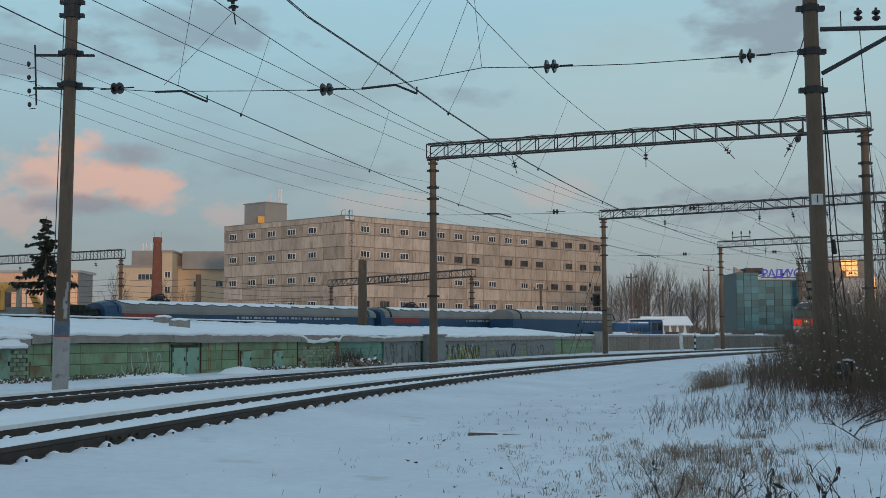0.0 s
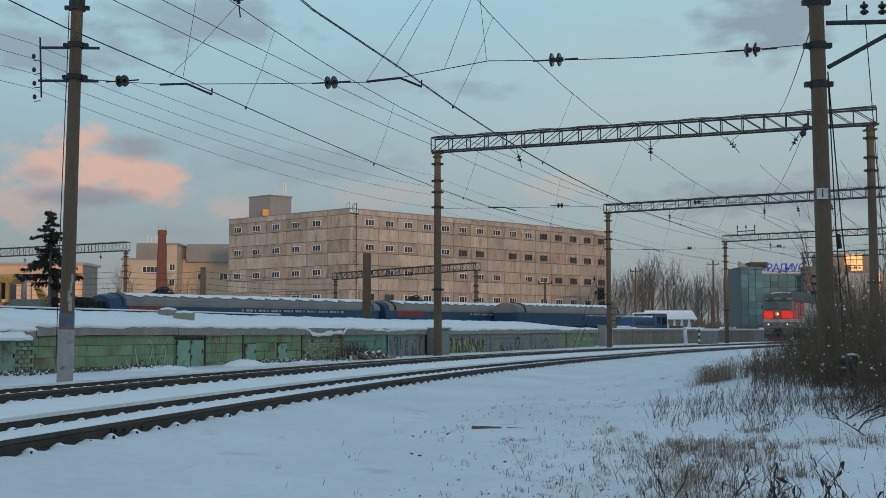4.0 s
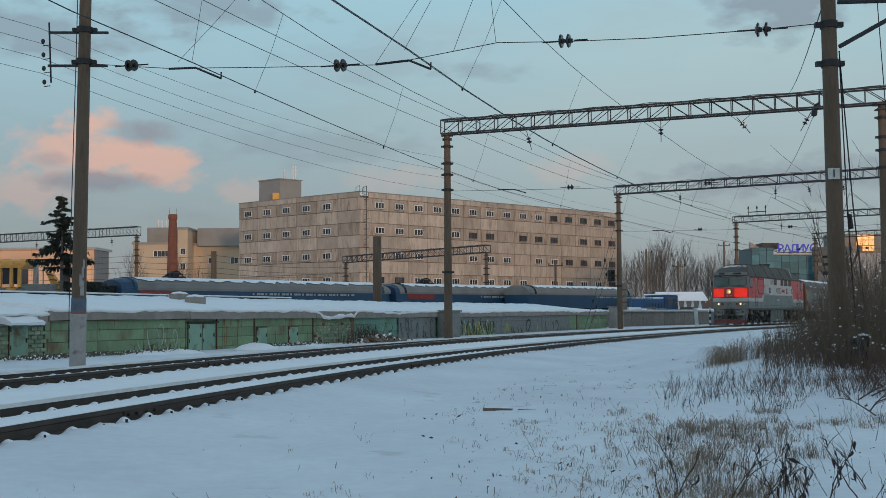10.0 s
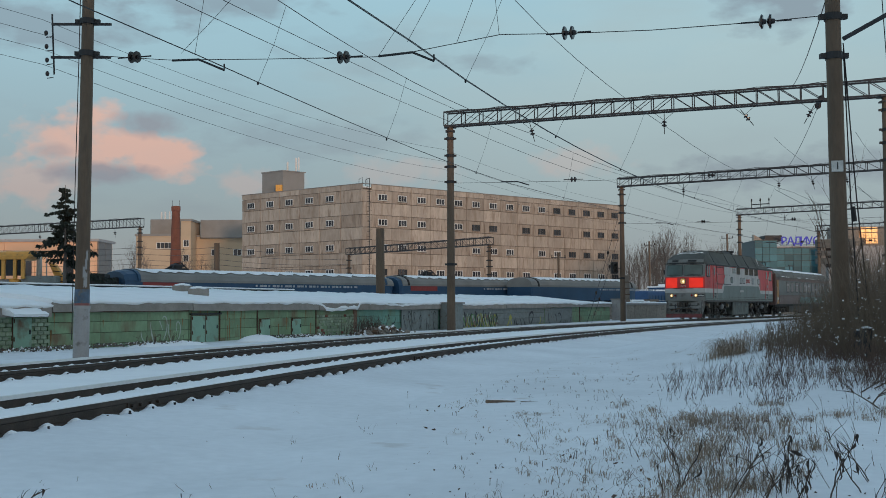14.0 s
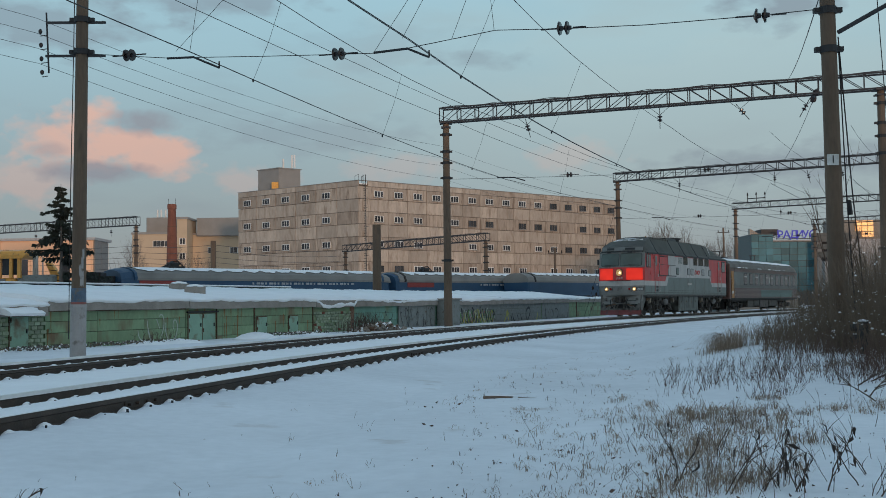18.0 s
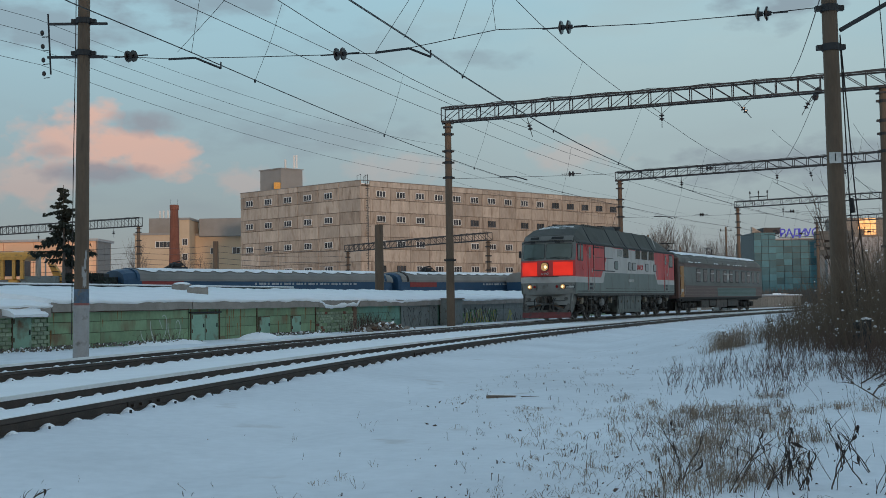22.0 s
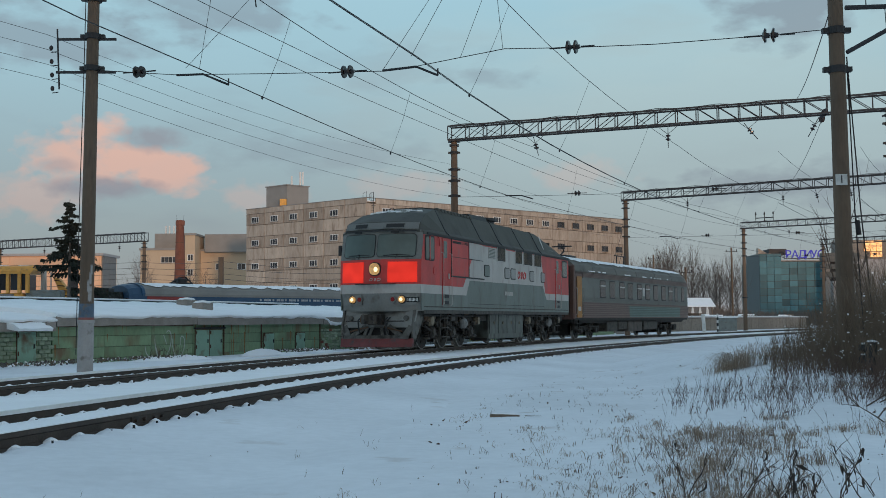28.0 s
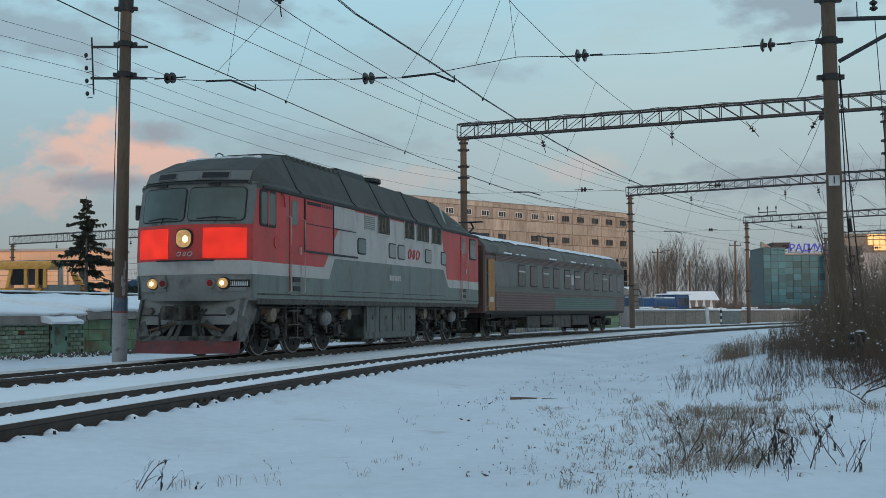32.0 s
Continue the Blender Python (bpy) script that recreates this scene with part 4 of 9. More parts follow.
    # upright insulators over the third portal
    A = Vector((*PORTALS[2][0], PORTALS[2][3]))
    dd = (Vector((*PORTALS[2][1], PORTALS[2][3])) - A).normalized()
    rack = thing("insulator_rack", Matrix.Translation(A + dd * 1.6), "rack of upright insulators on a lattice crossbar", "insulator rack")
    part("rack_bar", Shape().tube((0, 0, 0.42), tuple(dd * 2.0 + Vector((0, 0, 0.42))), 0.05, n=6), "black", rack)
    for u in (0.05, 1.0, 1.95):
        e = dd * u
        part("upright_insulator", Shape().tube((e.x, e.y, 0), (e.x, e.y, 1.0), 0.035, n=6).tube((e.x, e.y, 0.75), (e.x, e.y, 1.05), 0.10, 0.05, n=8), "insulator", rack)
    A, B = Vector((*PORTALS[0][0], 0)), Vector((*PORTALS[0][1], 0))
    C, D = Vector((*PORTALS[1][0], 0)), Vector((*PORTALS[1][1], 0))
    wire("stay_wire", sag(RPOST + Vector((-0.2, 0, 7.45)), A.lerp(B, 0.80) + Vector((0, 0, 11.3)), 0.25), 0.012, "slack stay wire from a post", "stay wires")
    p, q = A.lerp(B, 0.86) + Vector((0, 0, 10.7)), C.lerp(D, 0.61) + Vector((0, 0, 11.3))
    wire("stay_wire", sag(p, q, 0.3), 0.014, "slack stay wire between two crossbars", "stay wires")
    for u in (0.0, 0.06):
        hang_insulator("hanging_insulator", p.lerp(q, u), (q - p).normalized() - Vector((0, 0, 0.25)), "dark porcelain discs at a crossbar's end", 2, 0.15, "hanging insulators")


# ---- unseen wall added far behind the camera, keeps low sun off the line ----
tagged(part("wall_south", Shape().box((-190, -62, -1), (142, -60, 16.0)).box((142, -62, -1), (330, -60, 31.0)), "concrete_wall"), "long unseen wall added to shade the railway from low sun", "wall", kind="structure")


# ---- the large panel building ----
def panel_face(t, origin, along, bays, floors, bay, floor, z0, windows, height, lead=0.0):
    """Precast panels and windows of one face. along: unit vector; the face looks to the right of it."""
    ang = math.degrees(math.atan2(along.y, along.x))
    base = Matrix.Translation(origin + along * lead) @ pose(0, 0, 0, 0, 0, ang)
    band = mesh_of("panel", Shape().bevel_box((0.03, -0.10, 0.03), (bay - 0.03, 0.12, 2.47), 0.05), "panel_band")
    spand = mesh_of("panel", Shape().bevel_box((0.03, -0.06, 0.03), (bay - 0.03, 0.12, floor - 2.5 - 0.03), 0.05), "panel")
    top = mesh_of("parapet_panel", Shape().bevel_box((0.02, -0.12, 0.02), (bay - 0.02, 0.2, height - z0 - floors * floor), 0.05), "panel")
    w, h = 2.2, 1.2
    bars = {"head": mesh_of("frame_bar", Shape().box((-0.07, -0.13, -0.055), (w + 0.07, -0.02, 0.055)), "white_frame"), "jamb": mesh_of("frame_bar", Shape().box((-0.05, -0.13, 0), (0.05, -0.02, h)), "white_frame")}
    dark = {"head": mesh_of("frame_bar", Shape().box((-0.06, -0.14, -0.03), (w + 0.06, -0.02, 0.03)), "glass_dark"), "jamb": mesh_of("frame_bar", Shape().box((-0.03, -0.14, 0), (0.03, -0.02, h)), "glass_dark")}
    pane = mesh_of("pane", Shape().box((0.05, -0.06, 0.02), (w / 3 - 0.05, -0.03, h - 0.02)), "glass_dark")
    sill = mesh_of("sill", Shape().box((-0.15, -0.28, -0.14), (w + 0.15, -0.02, -0.05)), "roof_tower")
    if lead:
        for j in range(floors * 2):
            part("corner_panel", Shape().bevel_box((-lead + 0.02, -0.12, z0 + j * floor / 2 + 0.03), (-0.02, 0.12, z0 + (j + 1) * floor / 2 - 0.03), 0.05), "panel", t, m=base)
    for j in range(floors):
        for i in range(bays):
            m = base @ Matrix.Translation((i * bay, 0, z0 + j * floor))
            part("panel", spand, None, t, m=m)
            part("panel", band, None, t, m=m @ Matrix.Translation((0, 0, floor - 2.5)))
            kind = windows(i, j)
            if kind:
                win = part("window", sill, None, t, "white-framed window in three lights" if kind == 1 else "wide window with dark glass", m=m @ Matrix.Translation((bay / 2 - w / 2 + 0.1, -0.09, 3.02)))
                k_ = bars if kind == 1 else dark
                part("frame_bar", k_["head"], None, win)
                part("frame_bar", k_["head"], None, win, m=Matrix.Translation((0, 0, h)))
                for x in (0, w / 3, 2 * w / 3, w) if kind == 1 else (0, w):
                    part("frame_bar", k_["jamb"], None, win, m=Matrix.Translation((x, 0, 0)))
                for k in range(3):
                    part("pane", pane, None, win, m=Matrix.Translation((k * w / 3, -0.06, 0)))
    for i in range(bays):
        part("parapet_panel", top, None, t, m=base @ Matrix.Translation((i * bay, 0, z0 + floors * floor)))
    part("coping", Shape().bevel_box((-0.1 - lead, -0.2, height), (bays * bay + 0.1, 0.35, height + 0.12), 0.03), "roof_tower", t, m=base)


def build_factory():
    c, l, r = Vector((-19.4, 225.0, 0)), Vector((-47.6, 247.6, 0)), Vector((39.2, 279.6, 0))
    t = thing("factory_building", Matrix(), "long five-storey factory of stained tan concrete panels", "building", "", "")
    H = 25.5
    dl, dr = (c - l).normalized(), (r - c).normalized()
    back = l + (r - c)
    core = Shape()
    inn = [l + dl * 0.3 + dr * 0.3, c - dl * 0.3 + dr * 0.3, r - dl * 0.3 - dr * 0.3, back + dl * 0.3 - dr * 0.3]
    core.loft([[(p.x, p.y, -1.0) for p in inn], [(p.x, p.y, H - 0.7) for p in inn]])
    part("core_wall", core, "panel_joint", t)
    part("roof_deck", Shape().loft([[(p.x, p.y, H - 0.69) for p in inn], [(p.x, p.y, H - 0.5) for p in inn]]), "snow", t, "snow on a flat roof")
    rnd = random.Random(4)
    panel_face(t, l, dl, 6, 5, (c - l).length / 6, 5.0, -0.6, lambda i, j: 0 if i == 5 else 1 if j > 0 or i in (1, 2) else 2, H)
    gaps = {(3, 3), (4, 2), (7, 3), (11, 3), (8, 2), (3, 2), (9, 1)}
    panel_face(t, c, dr, 15, 5, ((r - c).length - 2.3) / 15, 5.0, -0.6, lambda i, j: 0 if (i, j) in gaps else 2 if (i > 9 and j >= 3) or (i in (5, 6, 8, 9) and j == 3) or (i > 9 and rnd.random() < 0.4) or (j == 1 and i < 2) else 1, H, 2.3)
    # ladder on the corner
    lad = Shape()
    p = c + dr * 1.2 - Vector((dr.y, -dr.x, 0)) * -0.35
    for e in (-0.35, 0.35):
        q = p + dl * e
        lad.tube((q.x, q.y, 0), (q.x, q.y, H + 1.2), 0.06, n=5)
    for k in range(50):
        a, b = p + dl * 0.35, p - dl * 0.35
        lad.tube((a.x, a.y, 0.5 + k * 0.5), (b.x, b.y, 0.5 + k * 0.5), 0.035, n=4)
    for k in range(12):
        for e in (-0.45, 0.45):
            q = p + dl * e - dr * 0.0 + Vector((dr.y, -dr.x, 0)) * 0.6
            lad.tube((p.x + dl.x * e, p.y + dl.y * e, 3 + k * 1.9), (q.x, q.y, 3 + k * 1.9), 0.035, n=4)
    part("roof_ladder", lad, "steel", t, "caged steel ladder up a corner")
    for e in (0.5, 2.2):
        q = c + dr * e - dl * 1.5
        rail_ = Shape().line([(q.x, q.y, H - 0.2), (q.x, q.y, H + 1.0), (q.x + dl.x, q.y + dl.y, H + 1.3), (q.x + dl.x, q.y + dl.y, H - 0.2)], 0.05)
        part("ladder_hoop", rail_, "steel", t)
    # lift tower on the roof
    tw = thing("roof_tower", Matrix(), "grey windowless lift tower on the factory roof", "roof tower")
    a = l + dl * 3.9 + dr * 2.0
    pts = [a, a + dl * 6.6, a + dl * 6.6 + dr * 5.6, a + dr * 5.6]
    sh = Shape().loft([[(q.x, q.y, H - 0.7) for q in pts], [(q.x, q.y, 30.2) for q in pts]])
    part("tower_wall", sh, "roof_tower", tw)
    pts2 = [a - dl * 0.2 - dr * 0.2, a + dl * 6.8 - dr * 0.2, a + dl * 6.8 + dr * 5.8, a - dl * 0.2 + dr * 5.8]
    part("tower_coping", Shape().loft([[(q.x, q.y, 30.2) for q in pts2], [(q.x, q.y, 30.4) for q in pts2]]), "roof_tower", tw)
    q = a + dl * 6.2 - dr * 0.6
    part("hoist_box", Shape().bevel_box((q.x - 0.7, q.y - 0.6, 25.7), (q.x + 0.7, q.y + 0.5, 27.2), 0.1), "machine_yellow", tw, "small yellow box on the tower")
    for e, h in ((5.9, 32.6), (8.6, 33.2), (9.4, 33.2)):
        q = a + dl * (e - 1.5) + dr * 3
        part("vent_pipe", Shape().tube((q.x, q.y, 30.4), (q.x, q.y, h), 0.22, n=8), "white_frame", tw, "pale vent pipe")


build_factory()


def flat_block(name, label, x0, x1, y, depth, z1, mat, cols, rows_, wz, win=(2.2, 1.6), steps_=(), group="far buildings"):
    """A far block that faces the railway, with built windows."""
    t = thing(name, Matrix(), label, "building", group)
    part("wall", Shape().box((x0, y, -1), (x1, y + depth, z1)), mat, t)
    part("roof_edge", Shape().box((x0 - 0.3, y - 0.3, z1), (x1 + 0.3, y + depth, z1 + 0.6)), "roof_tower", t)
    frame_ = mesh_of("window_frame", Shape().box((-win[0] / 2 - 0.12, -0.12, -0.12), (win[0] / 2 + 0.12, 0.05, win[1] + 0.12)), "white_frame")
    pane = mesh_of("pane", Shape().box((-win[0] / 4 + 0.08, -0.05, 0), (win[0] / 4 - 0.04, 0.0, win[1])), "glass_dark")
    for j, z in enumerate(wz):
        for x in cols:
            w = part("window", frame_, None, t, m=Matrix.Translation((x, y, z)))
            for e in (-1, 1):
                part("pane", pane, None, w, m=Matrix.Translation((e * win[0] / 4, -0.13, 0)))
    return t


def build_far_blocks():
    Y = 330
    flat_block("yellow_block", "tall pale yellow factory block lit by low sun", -94.4, -80.9, Y, 25, 22.0, "yellow_wall", [-87.2, -85.0], [], [2.5, 10.6, 18.4])
    flat_block("yellow_block", "long pale yellow factory wing lit by low sun", -78.1, -40.0, Y + 6, 25, 22.0, "yellow_wall", [-72.5, -66.0, -60.5, -55, -50], [], [9.6, 16.6])
    t = flat_block("stair_tower", "grey-topped stair tower of the yellow factory", -81.0, -78.1, Y - 1.5, 12, 26.2, "yellow_wall", [-79.4], [], [2.0, 6.4, 10.4, 14.6, 18.9], (1.5, 1.7))
    for x0, x1, z0, z1 in ((-91.4, -80.9, 21.2, 27.2), (-76.6, -55.0, 21.6, 26.9)):
        b = tagged(part("plant_room", Shape().bevel_box((x0, Y + 4, z0), (x1, Y + 20, z1), 0.15), "roof_tower"), "grey plant room on the roof of the yellow factory", "plant room", "plant rooms")
    for x in (-88.6, -87.5, -86.2):
        tagged(part("roof_flue", Shape().tube((x, Y + 6, 27.1), (x, Y + 6, 29.6), 0.26, n=8), "white_frame"), "short pale flue on a roof", "flue", "roof flues")
    # brick chimney
    c = thing("brick_chimney", Matrix.Translation((-50.2, 200, 0)), "tapering red brick chimney stack with a corbelled top", "chimney")
    part("chimney_shaft", Shape().loft([[(r * math.cos(k * math.pi / 6), r * math.sin(k * math.pi / 6), z) for k in range(12)] for r, z in ((1.15, -0.5), (1.0, 8), (0.72, 17.6), (0.70, 18.0))]), "red_brick", c)
    part("corbel", Shape().loft([[(r * math.cos(k * math.pi / 6), r * math.sin(k * math.pi / 6), z) for k in range(12)] for r, z in ((0.70, 18.0), (0.82, 18.2), (0.82, 18.9), (0.70, 19.0))]), "red_brick", c)
    for e in (-0.6, 0.6):
        part("lightning_rod", Shape().tube((e, 0, 18.9), (e * 1.05, 0, 20.0), 0.03, n=4), "steel", c)
    for z in range(3, 18, 3):
        part("iron_band", Shape().tube((0, 0, z), (0, 0, z + 0.1), 1.17 - z * 0.024, n=12), "rust", c)
    # long low hall: sunlight put into the orange, end shade into the grey
    h = thing("long_hall", Matrix(), "long low hall with low sunlight put into its orange cladding", "hall", "far buildings")
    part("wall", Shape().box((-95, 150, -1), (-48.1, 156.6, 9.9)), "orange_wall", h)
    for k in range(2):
        part("end_panel", Shape().box((-48.08, 150.2 + k * 2.9, -1), (-47.92, 153.0 + k * 2.9, 9.9)), "tarp", h, "end wall panel with shade put into its grey colour")
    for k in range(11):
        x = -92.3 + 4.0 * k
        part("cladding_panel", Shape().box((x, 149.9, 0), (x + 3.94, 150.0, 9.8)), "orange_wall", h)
    for x in (-57.9, -52.4):
        part("tall_window", Shape().bevel_box((x, 149.8, 4.0), (x + 1.2, 149.92, 7.6), 0.04), "glass_dark", h)
    part("eave", Shape().box((-95.2, 149.6, 9.9), (-47.7, 156.8, 10.22)), "concrete_pale", h)
    part("pipe_run", Shape().tube((-95, 149.7, 8.6), (-48.2, 149.7, 8.6), 0.06, n=4), "rust", h)
    # glass office with lit letters
    g = thing("glass_office", Matrix(), "teal glass office block with lit letters on the roof", "building", "far buildings")
    part("core", Shape().box((85, 330.5, -1), (103, 352, 17.6)), "teal_mullion", g)
    cell = mesh_of("glass_pane", Shape().box((0.07, -0.1, 0.07), (2.33, 0.1, 1.73)), "teal_glass")
    for i in range(5):
        for j in range(10):
            part("glass_pane", cell, None, g, m=Matrix.Translation((91.0 + i * 2.4, 330.4, -0.6 + j * 1.8)))
    part("left_wing", Shape().bevel_box((84.7, 329.7, 0), (91.0, 345, 19.8), 0.1), "teal_mullion", g, "taller teal corner block")
    tall = mesh_of("glass_pane", Shape().box((0.06, -0.1, 0.06), (2.04, 0.1, 1.92)), "teal_glass")
    for i in range(3):
        for j in range(10):
            part("glass_pane", tall, None, g, m=Matrix.Translation((84.7 + i * 2.1, 329.6, -0.2 + j * 1.98)))
    part("sunlit_parapet", Shape().prism([(84.5, 19.6), (91.5, 19.6), (87, 19.9), (84.5, 21.4)], 330, 332), "panel", g)
    part("roof_house", Shape().box((88.5, 333, 19.6), (93.5, 340, 21.3)), "steel", g, "railed plant housing")
    part("roof_slab", Shape().box((91.0, 330.2, 17.6), (103, 352, 17.95)), "concrete_pale", g)
    sign = tagged(new("roof_sign", None), "blue lit letters spelling one word", "sign")
    sign.matrix_basis = Matrix.Translation((92.0, 329.6, 18.4))
    for k, ch in enumerate("РАДИУС"):
        cu = bpy.data.curves.new("letter", "FONT")
        cu.body, cu.size, cu.extrude, cu.offset = ch, 3.0, 0.12, 0.035
        cu.materials.append(M["sign_blue"])
        o = new("letter", cu)
        o.parent, o.matrix_basis = sign, pose(0.1 + k * 1.84, 0, 0.1, 90, 0, 0)
    part("sign_rail", Shape().box((0, 0.3, -0.2), (12.0, 0.5, 0.0)), "steel", sign)
    for k in range(7):
        part("sign_leg", Shape().box((k * 1.9, 0.3, -0.3), (k * 1.9 + 0.12, 0.42, 0.9)), "steel", sign)
    # block whose emitting amber panes stand in for the reflected sunset
    w = thing("sunlit_block", Matrix(), "pale block with windows glowing amber for a sunset reflection", "building", "far buildings")
    part("wall", Shape().box((103.4, 322.4, -1), (140, 330, 17.6)), "concrete_pale", w)
    part("upper_wall", Shape().box((105.5, 322.5, 17.6), (122, 330, 23.0)), "concrete_wall", w)
    amber = mesh_of("amber_pane", Shape().box((0, -0.3, 0), (1.5, 0, 1.35)), "gold_glass")
    for i in range(3):
        for j in range(3):
            if (i, j) != (0, 0):
                part("amber_pane", amber, None, w, m=Matrix.Translation((112.2 + i * 1.7, 322.3, 18.2 + j * 1.6)))
    for j in range(6):
        part("amber_pane", amber, None, w, m=Matrix.Translation((120.4, 321.9, 8.6 + j * 1.6)))
    # stacked grey deck beside the post
    d = thing("parking_deck", Matrix(), "dark open parking deck of three levels", "building", "far buildings")
    for z, hh, x1 in ((10.4, 1.3, 90.3), (12.3, 1.1, 90.3), (14.0, 2.0, 90.1)):
        part("deck_slab", Shape().box((81.8, 262, z), (x1, 264.5, z + hh)), "deck_grey", d)
        # dark block painted as the shade between two decks
        part("deck_shadow_gap", Shape().box((82.2, 262.6, z - 0.8), (x1 - 0.8, 264, z)), "shade_dark", d)
    for x in (83, 86.5, 89.0):
        part("deck_pier", Shape().box((x - 0.5, 262.4, -1), (x + 0.5, 263.4, 14.4)), "roof_tower", d)


build_far_blocks()


# ---- garages along the line ----
GDIR = Vector((11.8, 30.2, 0)).normalized()
GANG = math.degrees(math.atan2(GDIR.y, GDIR.x))
GROOT = Matrix.Translation(Vector((-13.25, 36.4, 0))) @ pose(0, 0, 0, 0, 0, GANG)
# along the row: x runs away from the camera, y < 0 faces the track


def garage(x0, x1, top, label, wall_mat="green_wall"):
    t = thing("garage", GROOT @ Matrix.Translation((x0, 0, -0.3)), label, "garage", "row of garages")
    w = x1 - x0
    z1 = top + 0.3
    part("wall", Shape().box((0.0, 0.06, -1.2), (w, 5.5, z1)), "mortar", t)
    rows_ = 4
    hgt = (z1 + 0.25) / rows_
    n = max(1, round(w / 2.6))
    for j in range(rows_):
        for i in range(n):
            a, b = i * w / n, (i + 1) * w / n
            part("wall_panel", Shape().bevel_box((a + 0.006, 0.0, -0.25 + j * hgt + 0.006), (b - 0.004, 0.08, -0.25 + (j + 1) * hgt - 0.006), 0.008), wall_mat, t)
    return t, w, z1


def snow_roof(t, w, z1, x0, depth=5.5, high=0.86, slump=None, tail=False):
    n = max(6, int(w / 0.30))
    rows_ = []
    for k in range(n + 1):
        x = w * k / n * (1 + 0.06 / w)
        g = x0 + x
        e = 0.05 * soft(g, 2, 0.9) + 0.03 * soft(g, 5, 3.1)
        lip = max(0.0, 0.10 + 0.22 * soft(g, 1, 0.33) + 0.05 * soft(g, 8, 2.2))
        sagging = 0.22 * max(0.0, soft(g, 21, 0.21)) + 0.04 * max(0.0, soft(g, 31, 1.3))
        hump = 0.05 * soft(g, 14, 0.45)
        jag = 0.035 * soft(g, 55, 3.3) + 0.03 * soft(g, 61, 1.4)
        if slump:
            # snow that has slid over the eaves
            sagging += 0.30 * ease((x - slump[0]) / 0.5) * ease((slump[1] - x) / 0.25) * (0.8 + 0.4 * soft(g, 77, 1.7))
        lowest = 1.0 - (0.8 * ease((x - w + 7.0) / 7.0) ** 3 if tail else 0.0)
        rows_.append([(x, -0.17 + e * 0.5, z1 + 0.25 - sagging + jag), (x, -0.24 + e, z1 + 0.30 - sagging + jag), (x, -0.14 + e, z1 + 0.34 + lip * 0.3 - sagging * 0.5 + jag * 0.5), (x, 0.6, z1 + 0.42 + lip * 0.4 + e), (x, depth * 0.5, z1 + high * 0.78 * lowest + e + hump), (x, depth, z1 + (high + 0.12) * lowest + e + hump), (x, depth + 0.1, z1 - 0.1)])
    s = Shape()
    k = len(rows_[0])
    s.add([p for r in rows_ for p in r], [(j * k + i, (j + 1) * k + i, (j + 1) * k + i + 1, j * k + i + 1) for j in range(n) for i in range(k - 1)])
    s.add(rows_[0], [tuple(range(k))])
    s.add(rows_[-1], [tuple(reversed(range(k)))])
    part("roof_snow", s, "snow", t, "smooth snow on a garage roof", smooth=True)
    m = max(5, int(w / 0.5))
    edge = []
    for k in range(m + 1):
        a = w * k / m
        za = z1 + 0.33 + 0.04 * soft(x0 + a, 41, 1.1)
        low = z1 - 0.03 + 0.04 * soft(x0 + a, 47, 0.8)
        edge.append([(a, -0.19, low), (a, -0.10, low), (a, -0.12, za - 0.04), (a, -0.17, za - 0.04)])
    felt = Shape().loft(edge)
    part("eaves_felt", felt, "felt", t, "grey felt edge under the snow")


def garage_door(t, x, w, h, mat="green_door", label="sheet steel door"):
    d = part("door", Shape().bevel_box((x, -0.05, -0.2), (x + w, 0.0, -0.2 + h), 0.012), mat, t, label)
    part("door_frame", Shape().box((x - 0.03, -0.035, -0.2), (x, 0.0, -0.175 + h)).box((x + w, -0.035, -0.2), (x + w + 0.03, 0.0, -0.175 + h)).box((x - 0.03, -0.035, -0.2 + h), (x + w + 0.03, 0.0, -0.175 + h)), "rust", d)
    for z in (h * 0.25, h * 0.7):
        part("hinge", Shape().tube((x + 0.02, -0.06, z), (x + 0.02, -0.06, z + 0.14), 0.022, n=6), "rust", d)
    part("door_handle", Shape().box((x + w - 0.12, -0.08, h * 0.42), (x + w - 0.08, -0.05, h * 0.42 + 0.14)), "black", d)
    return d


def scribble(t, x0, x1, z0, z1, mat, seed, count, label, r=0.014, out=0.012):
    """Unreadable spray-painted loops and strokes on a wall, each a ribbon of its own."""
    rnd = random.Random(seed)
    for k in range(count):
        s = Shape()
        x = x0 + (x1 - x0) * (k + 0.5) / count
        w = (x1 - x0) / count * rnd.uniform(0.55, 0.95)
        a, turns, lift = rnd.uniform(0, 6.3), rnd.choice((2.6, 3.4, 4.4, 6.0)), rnd.uniform(0.75, 1.0)
        pts = []
        for i in range(15):
            u = i / 14
            pts.append(Vector((x + w * 0.5 * math.sin(a + turns * u) + w * 0.2 * (u - 0.5), -out - 0.0015 * k, z0 + (z1 - z0) * lift * (0.5 + 0.5 * math.cos(a * 1.7 + turns * 0.8 * u)))))
        rows_ = []
        for i, p in enumerate(pts):
            d = pts[min(i + 1, 14)] - pts[max(i - 1, 0)]
            side = Vector((-d.z, 0, d.x)).normalized() * r * (0.6 + 0.4 * math.sin(math.pi * i / 14))
            rows_ += [p - side, p + side]
        s.add(rows_, [(2 * i, 2 * i + 2, 2 * i + 3, 2 * i + 1) for i in range(14)])
        part("graffiti_stroke", s, mat, t, label)


